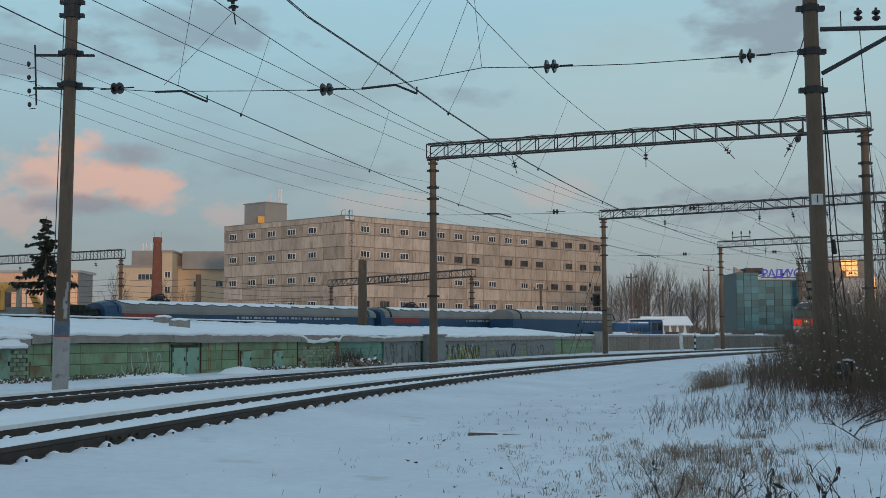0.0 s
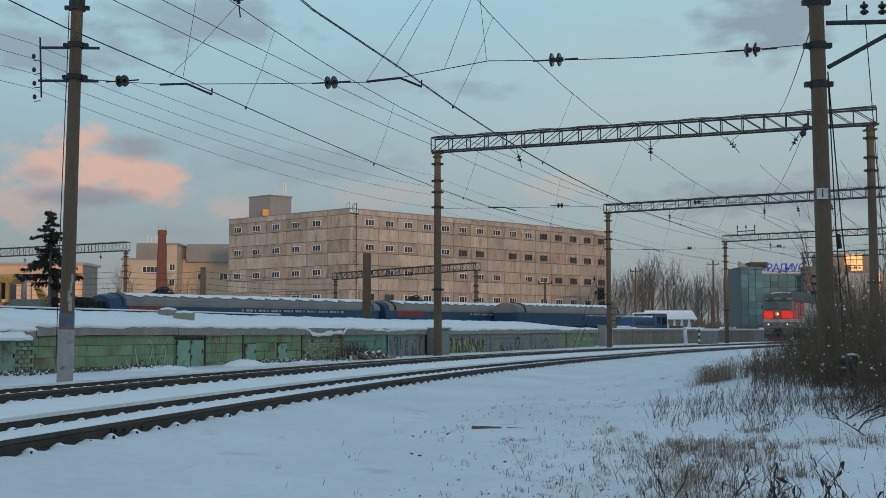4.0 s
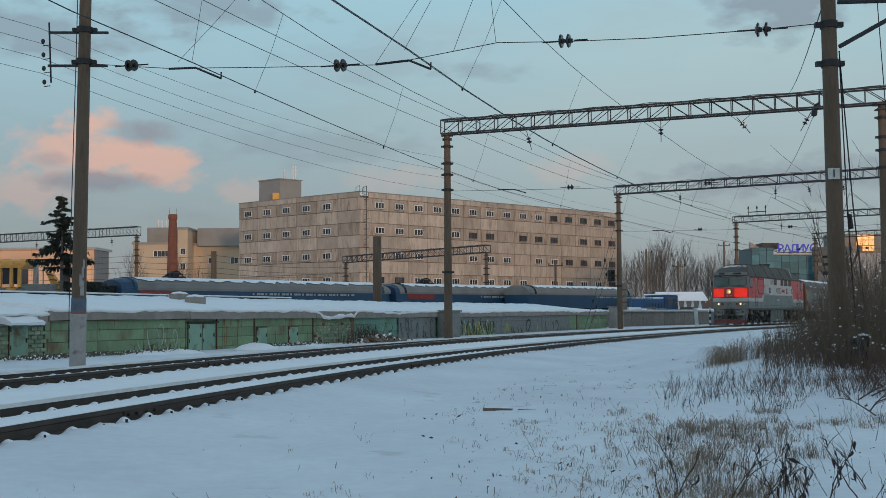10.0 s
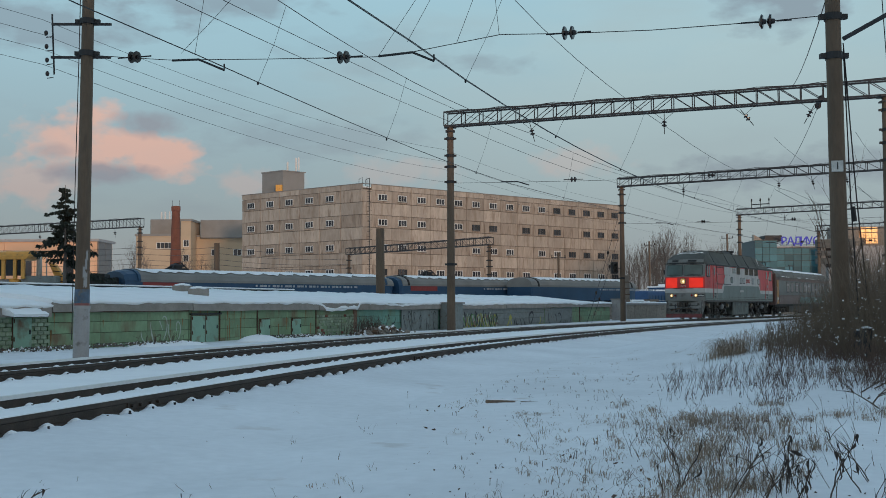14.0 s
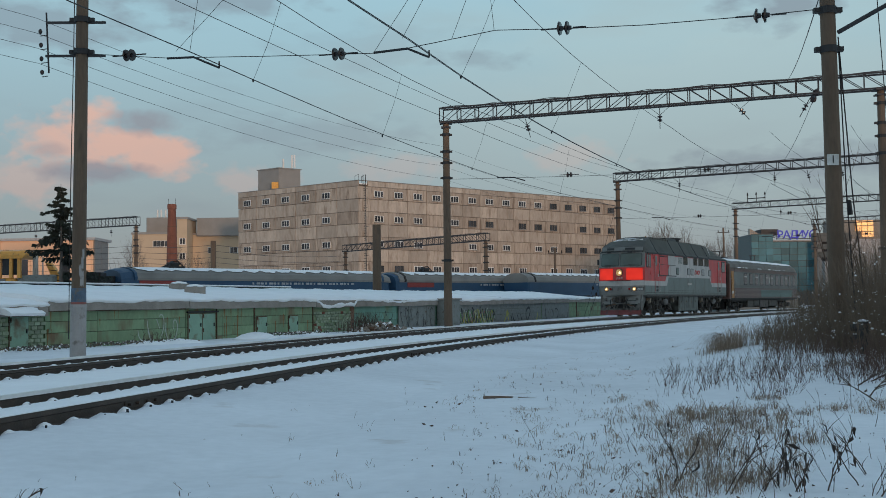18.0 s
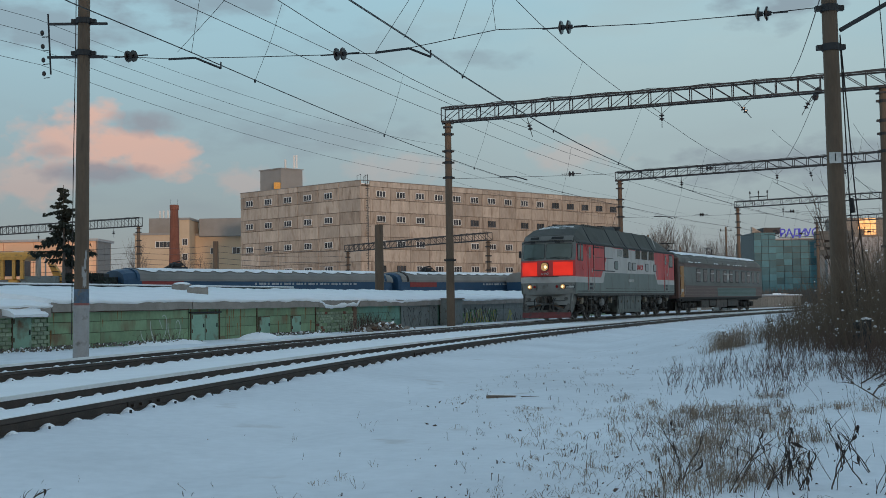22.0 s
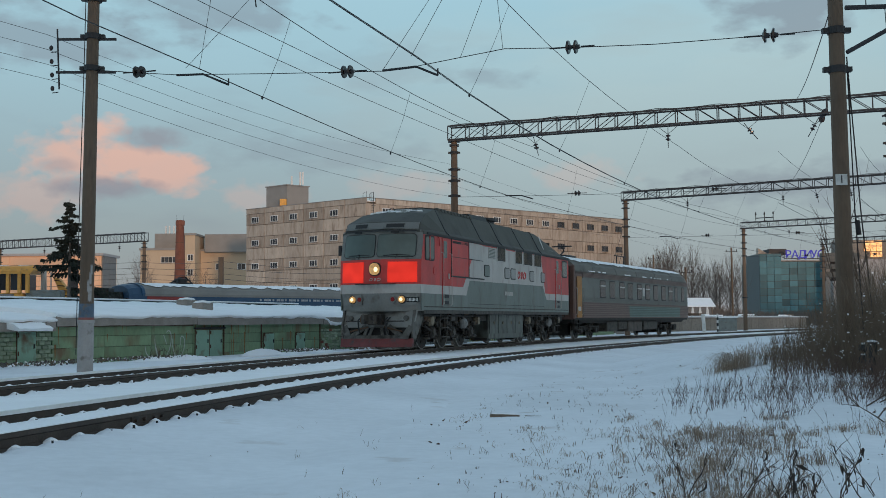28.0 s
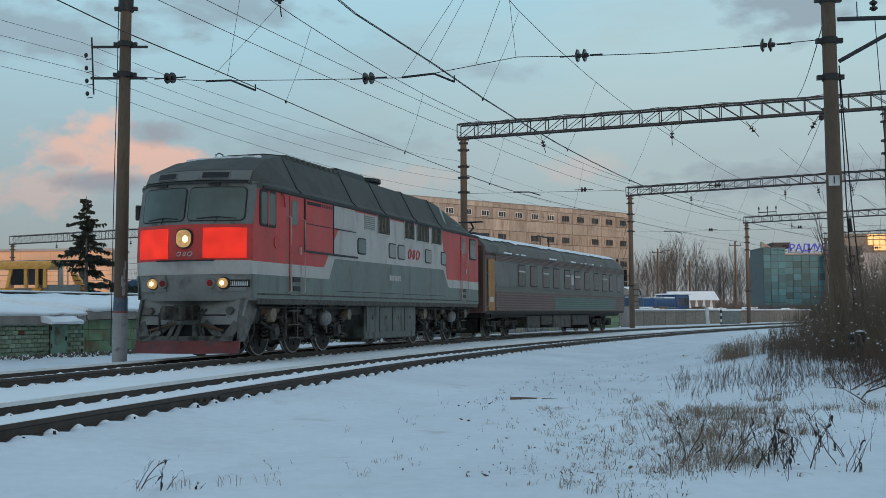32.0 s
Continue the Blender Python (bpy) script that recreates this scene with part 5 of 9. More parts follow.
def rust_streaks(t, x0, x1, z1, seed, count):
    """Thin rusty runs that hang down from the eaves and bolts of a painted wall."""
    rnd = random.Random(seed)
    for k in range(count):
        x, h, w = rnd.uniform(x0, x1), rnd.uniform(0.25, 1.0), rnd.uniform(0.012, 0.045)
        top = z1 - rnd.choice((0.02, 0.02, 0.32, 0.62))
        low = max(-0.15, top - h)
        part("rust_run", Shape().add([(x - w, -0.004, top), (x + w, -0.004, top), (x + w * 0.35, -0.004, low), (x - w * 0.2, -0.004, low)], [(0, 3, 2, 1)]), "rust_stain", t, "rusty run down the paint")


def build_garages():
    # brick end unit with a door
    t, w, z1 = garage(-14, -6.2, 0.86, "green panelled garage under deep snow")
    snow_roof(t, w, z1, -14)
    t, w, z1 = garage(-6.1, 0.0, 0.80, "green-painted brick garage with a steel door under snow")
    brick = mesh_of("brick", Shape().bevel_box((0, -0.035, 0), (0.25, 0.0, 0.118), 0.014), "green_brick")
    brick_red = mesh_of("brick", Shape().bevel_box((0, -0.03, 0), (0.25, 0.0, 0.118), 0.014), "red_brick")
    rnd = random.Random(8)
    for j in range(10):
        x = -0.14 * (j % 2)
        while x < w - 0.14:
            if (x + 0.25 < 4.52 or x > 5.36) and rnd.random() > 0.03:
                part("brick", brick_red if rnd.random() < 0.05 else brick, None, t, m=Matrix.Translation((max(0, x), -0.004 - rnd.random() * 0.018, -0.18 + j * 0.135)))
            x += 0.275
    garage_door(t, 4.57, 0.80, 1.26)
    lip_ = []
    for k in range(10):
        x = 3.95 + k * 0.165
        h, d = 0.05 + 0.05 * soft(x, 3, 2.1), 0.035 * soft(x, 9, 3.0)
        lip_.append([(x, -0.62 + d, z1 - 0.02 + d), (x, -0.66 + d, z1 + 0.04 + h * 0.4), (x, -0.45, z1 + 0.13 + h), (x, 0.05, z1 + 0.24 + h), (x, 0.05, z1 + 0.08)])
    part("door_canopy", Shape().loft(lip_), "snow", t, "sloping canopy over a door under snow")
    part("torn_felt", Shape().prism([(5.30, z1 + 0.10), (5.72, z1 + 0.08), (5.60, z1 + 0.16), (5.30, z1 + 0.26)], -0.52, -0.46), "felt", t)
    snow_roof(t, w, z1, -6.1)
    units = [(0.05, 7.75, 0.95, "long green panelled garage with graffiti under snow"), (7.8, 17.85, 0.94, "green garage with rusty double gates and two small doors under snow"),
             (17.9, 22.05, 0.92, "green brick garage with rubble heaped before it"), (22.1, 34.9, 0.92, "blue-green garage wall with a grey gate and black graffiti"), (34.95, 44.4, 0.92, "grey garage wall covered in coloured graffiti"),
             (44.45, 53.6, 0.94, "grey garage wall with large black graffiti"), (53.65, 73.9, 0.96, "long green garage at the end of the row")]
    for k, (a, b, top, label) in enumerate(units):
        t, w, z1 = garage(a, b, top, label, "grey_gate" if k in (4, 5) else "blue_green_wall" if k == 3 else "green_wall")
        snow_roof(t, w, z1, a, slump=(0.2, 4.2) if k == 2 else None, tail=k == 6)
        if k == 0:
            scribble(t, 4.75, 7.25, 0.08, 1.0, "graffiti_white", 5, 5, "unreadable white spray-painted strokes", 0.022)
            scribble(t, 5.2, 6.4, 0.0, 1.15, "graffiti_white", 41, 2, "tall loops of white spray paint", 0.024)
            part("seam_rail", Shape().box((0, -0.03, z1 - 0.06), (w, 0.0, z1)), "rust", t)
            rust_streaks(t, 0.0, 0.5, z1, 3, 5)
            rust_streaks(t, 2.2, 7.6, z1, 4, 6)
        if k == 1:
            garage_door(t, 0.10, 0.88, 1.22, label="leaf of a rusty double gate")
            garage_door(t, 1.04, 0.86, 1.22, label="leaf of a rusty double gate")
            part("gate_lintel", Shape().box((0.0, -0.09, 1.06), (2.1, 0.0, 1.12)), "black", t)
            for x in (2.02, 4.86, 10.0):
                part("rusty_post", Shape().box((x, -0.04, -0.3), (x + 0.05, 0.0, z1)), "rust", t)
            garage_door(t, 5.06, 0.84, 1.02)
            garage_door(t, 7.78, 0.82, 1.02)
            rust_streaks(t, 0.0, 2.2, z1, 7, 6)
            rust_streaks(t, 2.4, 4.9, z1, 8, 13)
            rust_streaks(t, 6.0, 10.0, z1, 9, 8)
        if k == 2:
            for j in range(7):
                for i in range(15):
                    if rnd.random() > 0.12:
                        part("brick", brick_red if rnd.random() < 0.06 else brick, None, t, m=Matrix.Translation((i * 0.272 + 0.13 * (j % 2), -0.004 - 0.012 * rnd.random(), 0.05 + j * 0.135)))
            part("bare_pier", Shape().bevel_box((3.75, -0.05, -0.3), (4.15, 0.02, z1 - 0.02), 0.02), "rubble_brick", t, "strip of bare brown masonry")
        if k == 3:
            part("grey_gate", Shape().bevel_box((5.3, -0.06, -0.2), (10.45, -0.01, 1.18), 0.012), "grey_gate", t, "grey sheet gate")
            for x in (5.25, 6.6, 7.9, 9.2):
                part("gate_rib", Shape().box((x, -0.085, -0.2), (x + 0.06, -0.06, 1.16)), "grey_gate", t)
            scribble(t, 5.4, 10.2, -0.05, 1.1, "graffiti_black", 9, 7, "unreadable black spray-painted strokes", 0.03, 0.075)
            scribble(t, 3.6, 4.6, 0.45, 1.05, "graffiti_black", 10, 2, "unreadable black spray-painted strokes", 0.03)
        if k == 4:
            scribble(t, 1.4, 8.2, -0.05, 1.05, "graffiti_black", 12, 14, "unreadable dark spray-painted strokes", 0.06)
            scribble(t, 1.5, 8.1, 0.0, 0.95, "graffiti_white", 15, 11, "unreadable pale spray-painted strokes", 0.05)
            scribble(t, 1.4, 7.8, 0.0, 0.95, "graffiti_yellow", 13, 12, "unreadable yellow spray-painted strokes", 0.045)
            scribble(t, 2.0, 8.0, 0.1, 0.8, "graffiti_red", 14, 6, "unreadable red spray-painted strokes", 0.03)
            scribble(t, 1.6, 8.1, 0.0, 0.9, "graffiti_green", 16, 9, "unreadable green spray-painted strokes", 0.05)
        if k == 5:
            scribble(t, 0.9, 6.6, -0.15, 1.0, "graffiti_black", 22, 4, "unreadable bold black spray-painted strokes", 0.085)
            scribble(t, 0.4, 1.8, -0.1, 0.95, "graffiti_yellow", 23, 2, "unreadable yellow spray-painted strokes", 0.07)
            scribble(t, 7.4, 9.0, -0.1, 0.95, "graffiti_yellow", 24, 2, "unreadable yellow spray-painted strokes", 0.07)
        if k == 6:
            part("grey_patch", Shape().bevel_box((0.1, -0.03, -0.2), (7.6, -0.006, z1 - 0.05), 0.008), "grey_gate", t, "grey overpainted stretch of wall")
            scribble(t, 0.6, 7.2, -0.05, 0.95, "graffiti_black", 32, 5, "unreadable black spray-painted strokes", 0.06, 0.04)
            part("door_leaf", Shape().bevel_box((9.8, -0.04, -0.2), (10.0, 0.0, z1), 0.012), "rust", t)
    # the snowy edge of a second roof behind the row
    e = thing("rear_roof_edge", GROOT @ Matrix.Translation((-14, 5.8, 0)), "dark roof edge with a line of snow behind the garages", "roof edge")
    part("dark_board", Shape().box((0, 0, 0.6), (40, 0.3, 1.965)), "black", e)
    part("edge_snow", Shape().bevel_box((0, -0.05, 1.97), (40, 0.4, 2.04), 0.02), "snow", e)
    # switch cabinets at the wall
    for x, wd, h, mat, label in ((32.75, 1.7, 1.55, "grey_gate", "grey steel relay cabinet beside the track"), (74.2, 2.5, 1.95, "concrete_pale", "pale concrete pier at the end of the garages")):
        c = thing("relay_cabinet", GROOT @ Matrix.Translation((x, -0.9, -0.35)), label, "cabinet", "relay cabinets")
        part("cabinet_body", Shape().bevel_box((0, 0, 0), (wd, 0.8, h), 0.03), mat, c)
        part("cabinet_door", Shape().bevel_box((0.08, -0.03, 0.12), (wd - 0.08, 0.0, h - 0.13), 0.012), mat, c)
        part("cabinet_roof", Shape().bevel_box((-0.08, -0.1, h), (wd + 0.08, 0.9, h + 0.09), 0.02), "felt", c)
    # roof clutter
    for x, y in ((11.9, 2.4), (13.6, 4.4)):
        v = thing("roof_vent", GROOT @ Matrix.Translation((x, y, 1.60 + 0.09 * (y - 3.0))), "small grey vent box poking through roof snow", "vent", "roof vents")
        part("vent_box", Shape().bevel_box((-0.40, -0.28, -0.3), (0.40, 0.28, 0.30), 0.03), "felt", v)
        part("vent_snow", Shape().ball((0, 0, 0.31), (0.46, 0.34, 0.09), 10, 4), "snow", v)
    # rubble heap and snow banks
    rnd = random.Random(6)
    heap = Shape()
    for k in range(420):
        x, y = 22.2 + rnd.gauss(0, 1.3), -1.3 + rnd.gauss(0, 0.3)
        r = rnd.uniform(0.04, 0.12)
        z = -0.34 + max(0.02, 0.42 - abs(x - 22.2) * 0.13) * rnd.random()
        heap.box((-r, -r * 0.7, -r * 0.5), (r, r * 0.7, r * 0.5), m=Matrix.Translation((x, y, z)) @ pose(0, 0, 0, rnd.uniform(-50, 50), rnd.uniform(-50, 50), rnd.uniform(0, 180)), slot=rnd.choice((0, 0, 0, 2, 1)))
    heap.v = [tuple(GROOT @ Vector(p)) for p in heap.v]
    tagged(part("rubble_heap", heap, ["concrete_wall", "snow", "rust"]), "heap of broken concrete dusted with snow", "rubble", kind="stuff")
    # brown litter and broken snow along the foot of the wall
    foot = Shape()
    for k in range(1500):
        x = rnd.choice((rnd.uniform(-7, 0.8), rnd.uniform(-7, 0.8), rnd.gauss(3.2, 1.2), rnd.gauss(14.5, 1.2)))
        y, r = -rnd.uniform(0.1, 1.7), rnd.uniform(0.008, 0.038)
        foot.box((-r, -r * 0.6, -r * 0.5), (r, r * 0.6, r * 0.5), m=Matrix.Translation((x, y, -0.24 + rnd.uniform(0, 0.08))) @ pose(0, 0, 0, rnd.uniform(-50, 50), rnd.uniform(-50, 50), rnd.uniform(0, 180)), slot=rnd.choice((0, 0, 0, 1, 2)))
    foot.v = [tuple(GROOT @ Vector(p)) for p in foot.v]
    tagged(part("wall_litter", foot, ["bark", "snow", "stem"]), "brown litter and broken snow at the foot of the garages", "litter", kind="stuff")
    brush = Shape()
    for k in range(34):
        x = 4.2 + rnd.gauss(0, 0.8)
        brush.line([(x, -1.0, -0.3), (x + rnd.uniform(-0.15, 0.15), -1.05, 0.0), (x + rnd.uniform(-0.35, 0.35), -1.1, rnd.uniform(0.02, 0.26))], [0.008, 0.006, 0.003], n=3)
    for k in range(150):
        x = 20.6 + rnd.gauss(0, 1.0)
        brush.line([(x, -1.2, -0.35), (x + rnd.uniform(-0.2, 0.2), -1.25, 0.1), (x + rnd.uniform(-0.5, 0.5), -1.3, rnd.uniform(0.2, 0.65))], [0.012, 0.009, 0.004], n=3)
    brush.v = [tuple(GROOT @ Vector(p)) for p in brush.v]
    tagged(part("brushwood", brush, "twig"), "dead brushwood against the garage wall", "brushwood", kind="stuff")
    for x, y, rx, h in ((3.6, -1.4, 1.6, 0.18), (5.4, -1.3, 1.6, 0.20), (10.4, -1.5, 1.5, 0.30), (-3.0, -1.2, 2.4, 0.08), (15.2, -1.4, 1.6, 0.14), (12.6, -1.4, 1.4, 0.12)):
        s = Shape()
        n = 24
        rows_ = [[(x + rx * u * math.cos(a * 2 * math.pi / n), y + 0.8 * u * math.sin(a * 2 * math.pi / n), -0.36 + h * (1 - u * u) * (1 + 0.35 * soft(a + x, u * 4, 0.8))) for a in range(n)] for u in (1, 0.8, 0.55, 0.3, 0.08)]
        s.loft(rows_)
        s.v = [tuple(GROOT @ Vector(p)) for p in s.v]
        tagged(part("snow_bank", s, "snow", smooth=True), "low bank of shovelled snow by the garages", "snow bank", "snow banks")


build_garages()


# ---- stabled stock in the yard ----
YARD0, YDIR = Vector((-22.9, 82.2, -0.35)), Vector((0.656, 0.755, 0)).normalized()
YANG = math.degrees(math.atan2(YDIR.y, YDIR.x))


def rounded_section(w, z0, z1, r, n=6):
    """Body section: straight sides, rounded roof."""
    pts = [(-w, z0), (w, z0), (w, z1 - r)]
    for k in range(1, n):
        a = math.pi * k / n
        pts.append((w * math.cos(a), z1 - r + r * math.sin(a) ** 0.8))
    return pts + [(-w, z1 - r)]


def stabled_car(k, start, side, length, label, mats):
    t = thing("stabled_carriage", Matrix.Translation(YARD0 + YDIR * start + Vector((YDIR.y, -YDIR.x, 0)) * side) @ pose(0, 0, 0, 0, 0, YANG - 90), label, "carriage", "stabled carriages")
    sec = rounded_section(1.5, 0.9, 4.15, 0.75)
    part("body", Shape().loft([[(x * f, y, 0.9 + (z - 0.9) * g) for x, z in sec] for y, f, g in ((0, 0.95, 0.955), (0.3, 0.985, 0.985), (1.1, 1, 1), (length - 1.1, 1, 1), (length - 0.35, 0.93, 0.95), (length, 0.80, 0.86))]), mats[0], t, smooth=False)
    roof = [(1.535, 3.24), (1.55, 3.42)] + [(1.54 * math.cos(math.pi * i / 8), 3.38 + 0.80 * math.sin(math.pi * i / 8) ** 0.8) for i in range(1, 8)] + [(-1.55, 3.42), (-1.535, 3.24)]
    y0 = 1.2 if k == 0 else 0.4 if k == 1 else -0.03
    part("roof", Shape().loft([[(x * f, y, 2.9 + (z - 2.9) * g) for x, z in roof] for y, f, g in ((y0, 1.0, 1.0 if k == 0 else 0.985), (max(y0, 1.2) + 0.02, 1, 1), (length - 1.2, 1, 1), (length - 0.1, 0.95, 0.85))]), mats[1], t)
    for y in (1.0, length - 1.22):
        part("roof_arch", Shape().loft([[(x * 1.02, q, z + 0.03) for x, z in roof] for q in (y, y + 0.22)]), "wagon_blue" if k == 0 else "grime", t)
    sn = Shape()
    n = 60
    rows_ = []
    for i in range(n + 1):
        y = 1.5 + (length - 3) * i / n
        e = 0.62 + 0.22 * soft(i * 0.6, k, 1.0) + (0.20 if i % 4 == 0 else 0)
        rows_.append([(1.54 * math.cos(a), y, 3.42 + 0.81 * math.sin(a) ** 0.8) for a in [e + (math.pi - 2 * e) * j / 6 for j in range(7)]])
    sn.add([p for r in rows_ for p in r], [(j * 7 + i, j * 7 + i + 1, (j + 1) * 7 + i + 1, (j + 1) * 7 + i) for j in range(n) for i in range(6)])
    part("roof_snow", sn, "snow", t, "patchy snow on a carriage roof", smooth=True)
    for j in range(9):
        y = 2.6 + j * (length - 5) / 8.5
        w = part("window", Shape().bevel_box((1.485, y, 1.35), (1.515, y + 1.3, 1.95), 0.01), "glass_dark", t)
    if k < 2:
        part("red_stripe", Shape().box((1.49, 1.4, 2.80), (1.525, 4.9, 3.22)), "wagon_red", t)
    for j in range(26):
        part("letter_bar", Shape().box((1.49, 11.5 + j * 0.42, 2.98), (1.53, 11.5 + j * 0.42 + (0.16, 0.34, 0.26)[j % 3], 3.14)), "tarp_pale", t)
    part("underframe", Shape().box((-1.2, 0.6, 0.55), (1.2, length - 0.6, 0.92)), "grime", t)
    for y in (3.5, length - 3.5):
        b = part("bogie", Shape().bevel_box((-1.15, y - 1.6, 0.35), (1.15, y + 1.6, 0.75), 0.05), "grime", t)
        for e in (-1.2, 1.2):
            part("wheel", Shape().tube((-0.85, y + e, 0.47), (-0.72, y + e, 0.47), 0.47, n=16).tube((0.72, y + e, 0.47), (0.85, y + e, 0.47), 0.47, n=16), "grime", b)
    if k < 2:
        part("roof_pantograph", Shape().box((-0.5, 4.6, 4.16), (0.5, 6.0, 4.32)).bevel_box((-0.35, 4.9, 4.3), (0.35, 5.6, 4.62), 0.06).line([(-0.4, 4.6, 4.26), (0, 5.2, 4.62), (0, 5.9, 4.5)], 0.06).line([(0.4, 4.6, 4.26), (0, 5.2, 4.66)], 0.06).line([(0.3, 6.0, 4.3), (0.1, 5.6, 4.74), (-0.4, 5.3, 4.66)], 0.05), "black", t, "folded black roof gear")
    if k == 0:
        part("gangway", Shape().bevel_box((-0.70, -0.35, 1.0), (0.70, 0.05, 3.55), 0.08), "shade_dark", t, "black rubber gangway")
        for e in (-1.05, 1.05):
            part("end_window", Shape().bevel_box((e - 0.22, -0.02, 2.2), (e + 0.22, 0.18, 3.1), 0.02), "glass_dark", t)
    return t


def build_yard():
    stabled_car(0, -2.5, 0.0, 26.9, "blue stabled carriage with a grey snowy roof", ("wagon_blue", "wagon_grey"))
    stabled_car(1, 25.0, 0.0, 23.6, "blue stabled carriage with a grey snowy roof", ("wagon_blue", "wagon_grey"))
    stabled_car(2, 39.5, 3.4, 18.6, "blue stabled carriage with a grey snowy roof", ("wagon_blue", "wagon_grey"))
    # rails under the stock
    t = thing("yard_track", Matrix(), "yard track under the stabled carriages", "railway track", kind="structure")
    for e in (-0.8, 0.8):
        n = Vector((YDIR.y, -YDIR.x, 0)) * e
        a, b = YARD0 - YDIR * 30 + n, YARD0 + YDIR * 110 + n
        part("rail", Shape().box((-0.036, 0, -0.12), (0.036, 140, 0.0), m=Matrix.Translation(a) @ pose(0, 0, 0, 0, 0, YANG - 90)), "rail", t)
    s = thing("shunting_engine", Matrix.Translation(YARD0 + YDIR * 65.0 + Vector((0.4, -0.35, -0.25))) @ pose(0, 0, 0, 0, 0, YANG - 90), "bright blue shunting engine with handrails", "locomotive")
    part("engine_body", Shape().bevel_box((-1.3, 0, 1.2), (1.3, 4.6, 3.3), 0.15), "shunter_blue", s)
    for k in range(6):
        part("body_louvre", Shape().box((1.3, 0.4 + k * 0.68, 1.9), (1.34, 0.85 + k * 0.68, 2.8)), "wagon_blue", s)
    part("engine_cab", Shape().bevel_box((-1.45, 4.6, 1.2), (1.45, 7.4, 3.75), 0.15), "shunter_blue", s)
    part("cab_roof", Shape().bevel_box((-1.5, 4.5, 3.75), (1.5, 7.5, 3.9), 0.05), "snow", s)
    part("roof_snow", Shape().bevel_box((-1.2, 0.2, 3.3), (1.2, 4.5, 3.48), 0.06), "snow", s)
    part("footplate", Shape().box((-1.55, -0.3, 1.0), (1.55, 7.8, 1.2)), "grime", s)
    part("running_gear", Shape().box((-1.1, 0.4, 0.0), (1.1, 7.2, 1.0)), "grime", s)
    for k in range(5):
        part("handrail_post", Shape().tube((1.5, 0.2 + k * 1.05, 1.2), (1.5, 0.2 + k * 1.05, 2.2), 0.025, n=5), "chrome", s)
    for z in (1.7, 2.2):
        part("handrail", Shape().tube((1.5, 0.2, z), (1.5, 4.4, z), 0.025, n=5), "chrome", s)
    for y in (4.85, 6.1):
        part("cab_window", Shape().bevel_box((1.44, y, 2.5), (1.48, y + 1.0, 3.35), 0.01), "glass_dark", s)


build_yard()


# ---- the moving train: diesel locomotive and one coach ----
LOCO_L, HALF = 20.6, 1.54
M["cab_glass"] = surface("tinted_cab_glass", (0.085, 0.11, 0.10), 0.08, vary=0.35, scale=0.7, fine=1.6, bump=0)
M["loco_surround"] = surface("grey_windscreen_frame_paint", (0.17, 0.172, 0.162), 0.55, vary=0.2, scale=1.5, dirt=(0.08, 0.073, 0.065), dirt_amount=0.2)
M["grille"] = surface("black_louvre", (0.022, 0.022, 0.024), 0.6, vary=0.3)
M["pilot_paint"] = surface("sooty_grey_pilot_paint", (0.105, 0.100, 0.090), 0.6, vary=0.4, scale=2.5, fine=16, dirt=(0.028, 0.024, 0.020), dirt_amount=0.35)
M["box_paint"] = surface("oily_grey_box_paint", (0.098, 0.112, 0.100), 0.55, vary=0.35, scale=1.5, fine=12, dirt=(0.03, 0.027, 0.022), dirt_amount=0.35, stretch=(1, 1.2, 0.5))
M["gear_canister"] = surface("pale_grey_canister", (0.20, 0.20, 0.195), 0.55, vary=0.3, dirt=(0.07, 0.06, 0.05), dirt_amount=0.3)
M["gear_box"] = surface("dusty_brown_box", (0.10, 0.085, 0.075), 0.75, vary=0.35, scale=2, dirt=(0.04, 0.035, 0.03), dirt_amount=0.25)
# pale base colour stands in for sky reflected in the engine-room panes
M["dusty_pane"] = surface("pane_with_sky_in_colour", (0.23, 0.235, 0.225), 0.3, vary=0.3, scale=1.5, bump=0)
M["rubber"] = surface("black_rubber", (0.018, 0.018, 0.018), 0.7)


def plate_yz(pts, x0, x1, slot=0, s=None):
    """A flat plate given by points in y and z, from x0 to x1."""
    s = s or Shape()
    n = len(pts)
    ring0, ring1 = [(x0, y, z) for y, z in pts], [(x1, y, z) for y, z in pts]
    return s.loft([ring0, ring1], slot=slot)


def both(fn):
    for e in (1, -1):
        fn(e)


def nose(x, y0, bow=0.45):
    return y0 + bow * (abs(x) / HALF) ** 2


def nose_band(levels, x0=-HALF, x1=HALF, n=14, thick=0.06, grow=0.0):
    """A curved band of the cab front. levels: z and the middle's y."""
    s = Shape()
    xs = [x0 + (x1 - x0) * i / n for i in range(n + 1)]
    rows_ = []
    for z, y0 in levels:
        rows_.append([(x, nose(x, y0) - grow, z) for x in xs] + [(x, nose(x, y0) - grow + thick, z) for x in reversed(xs)])
    return s.loft(rows_)


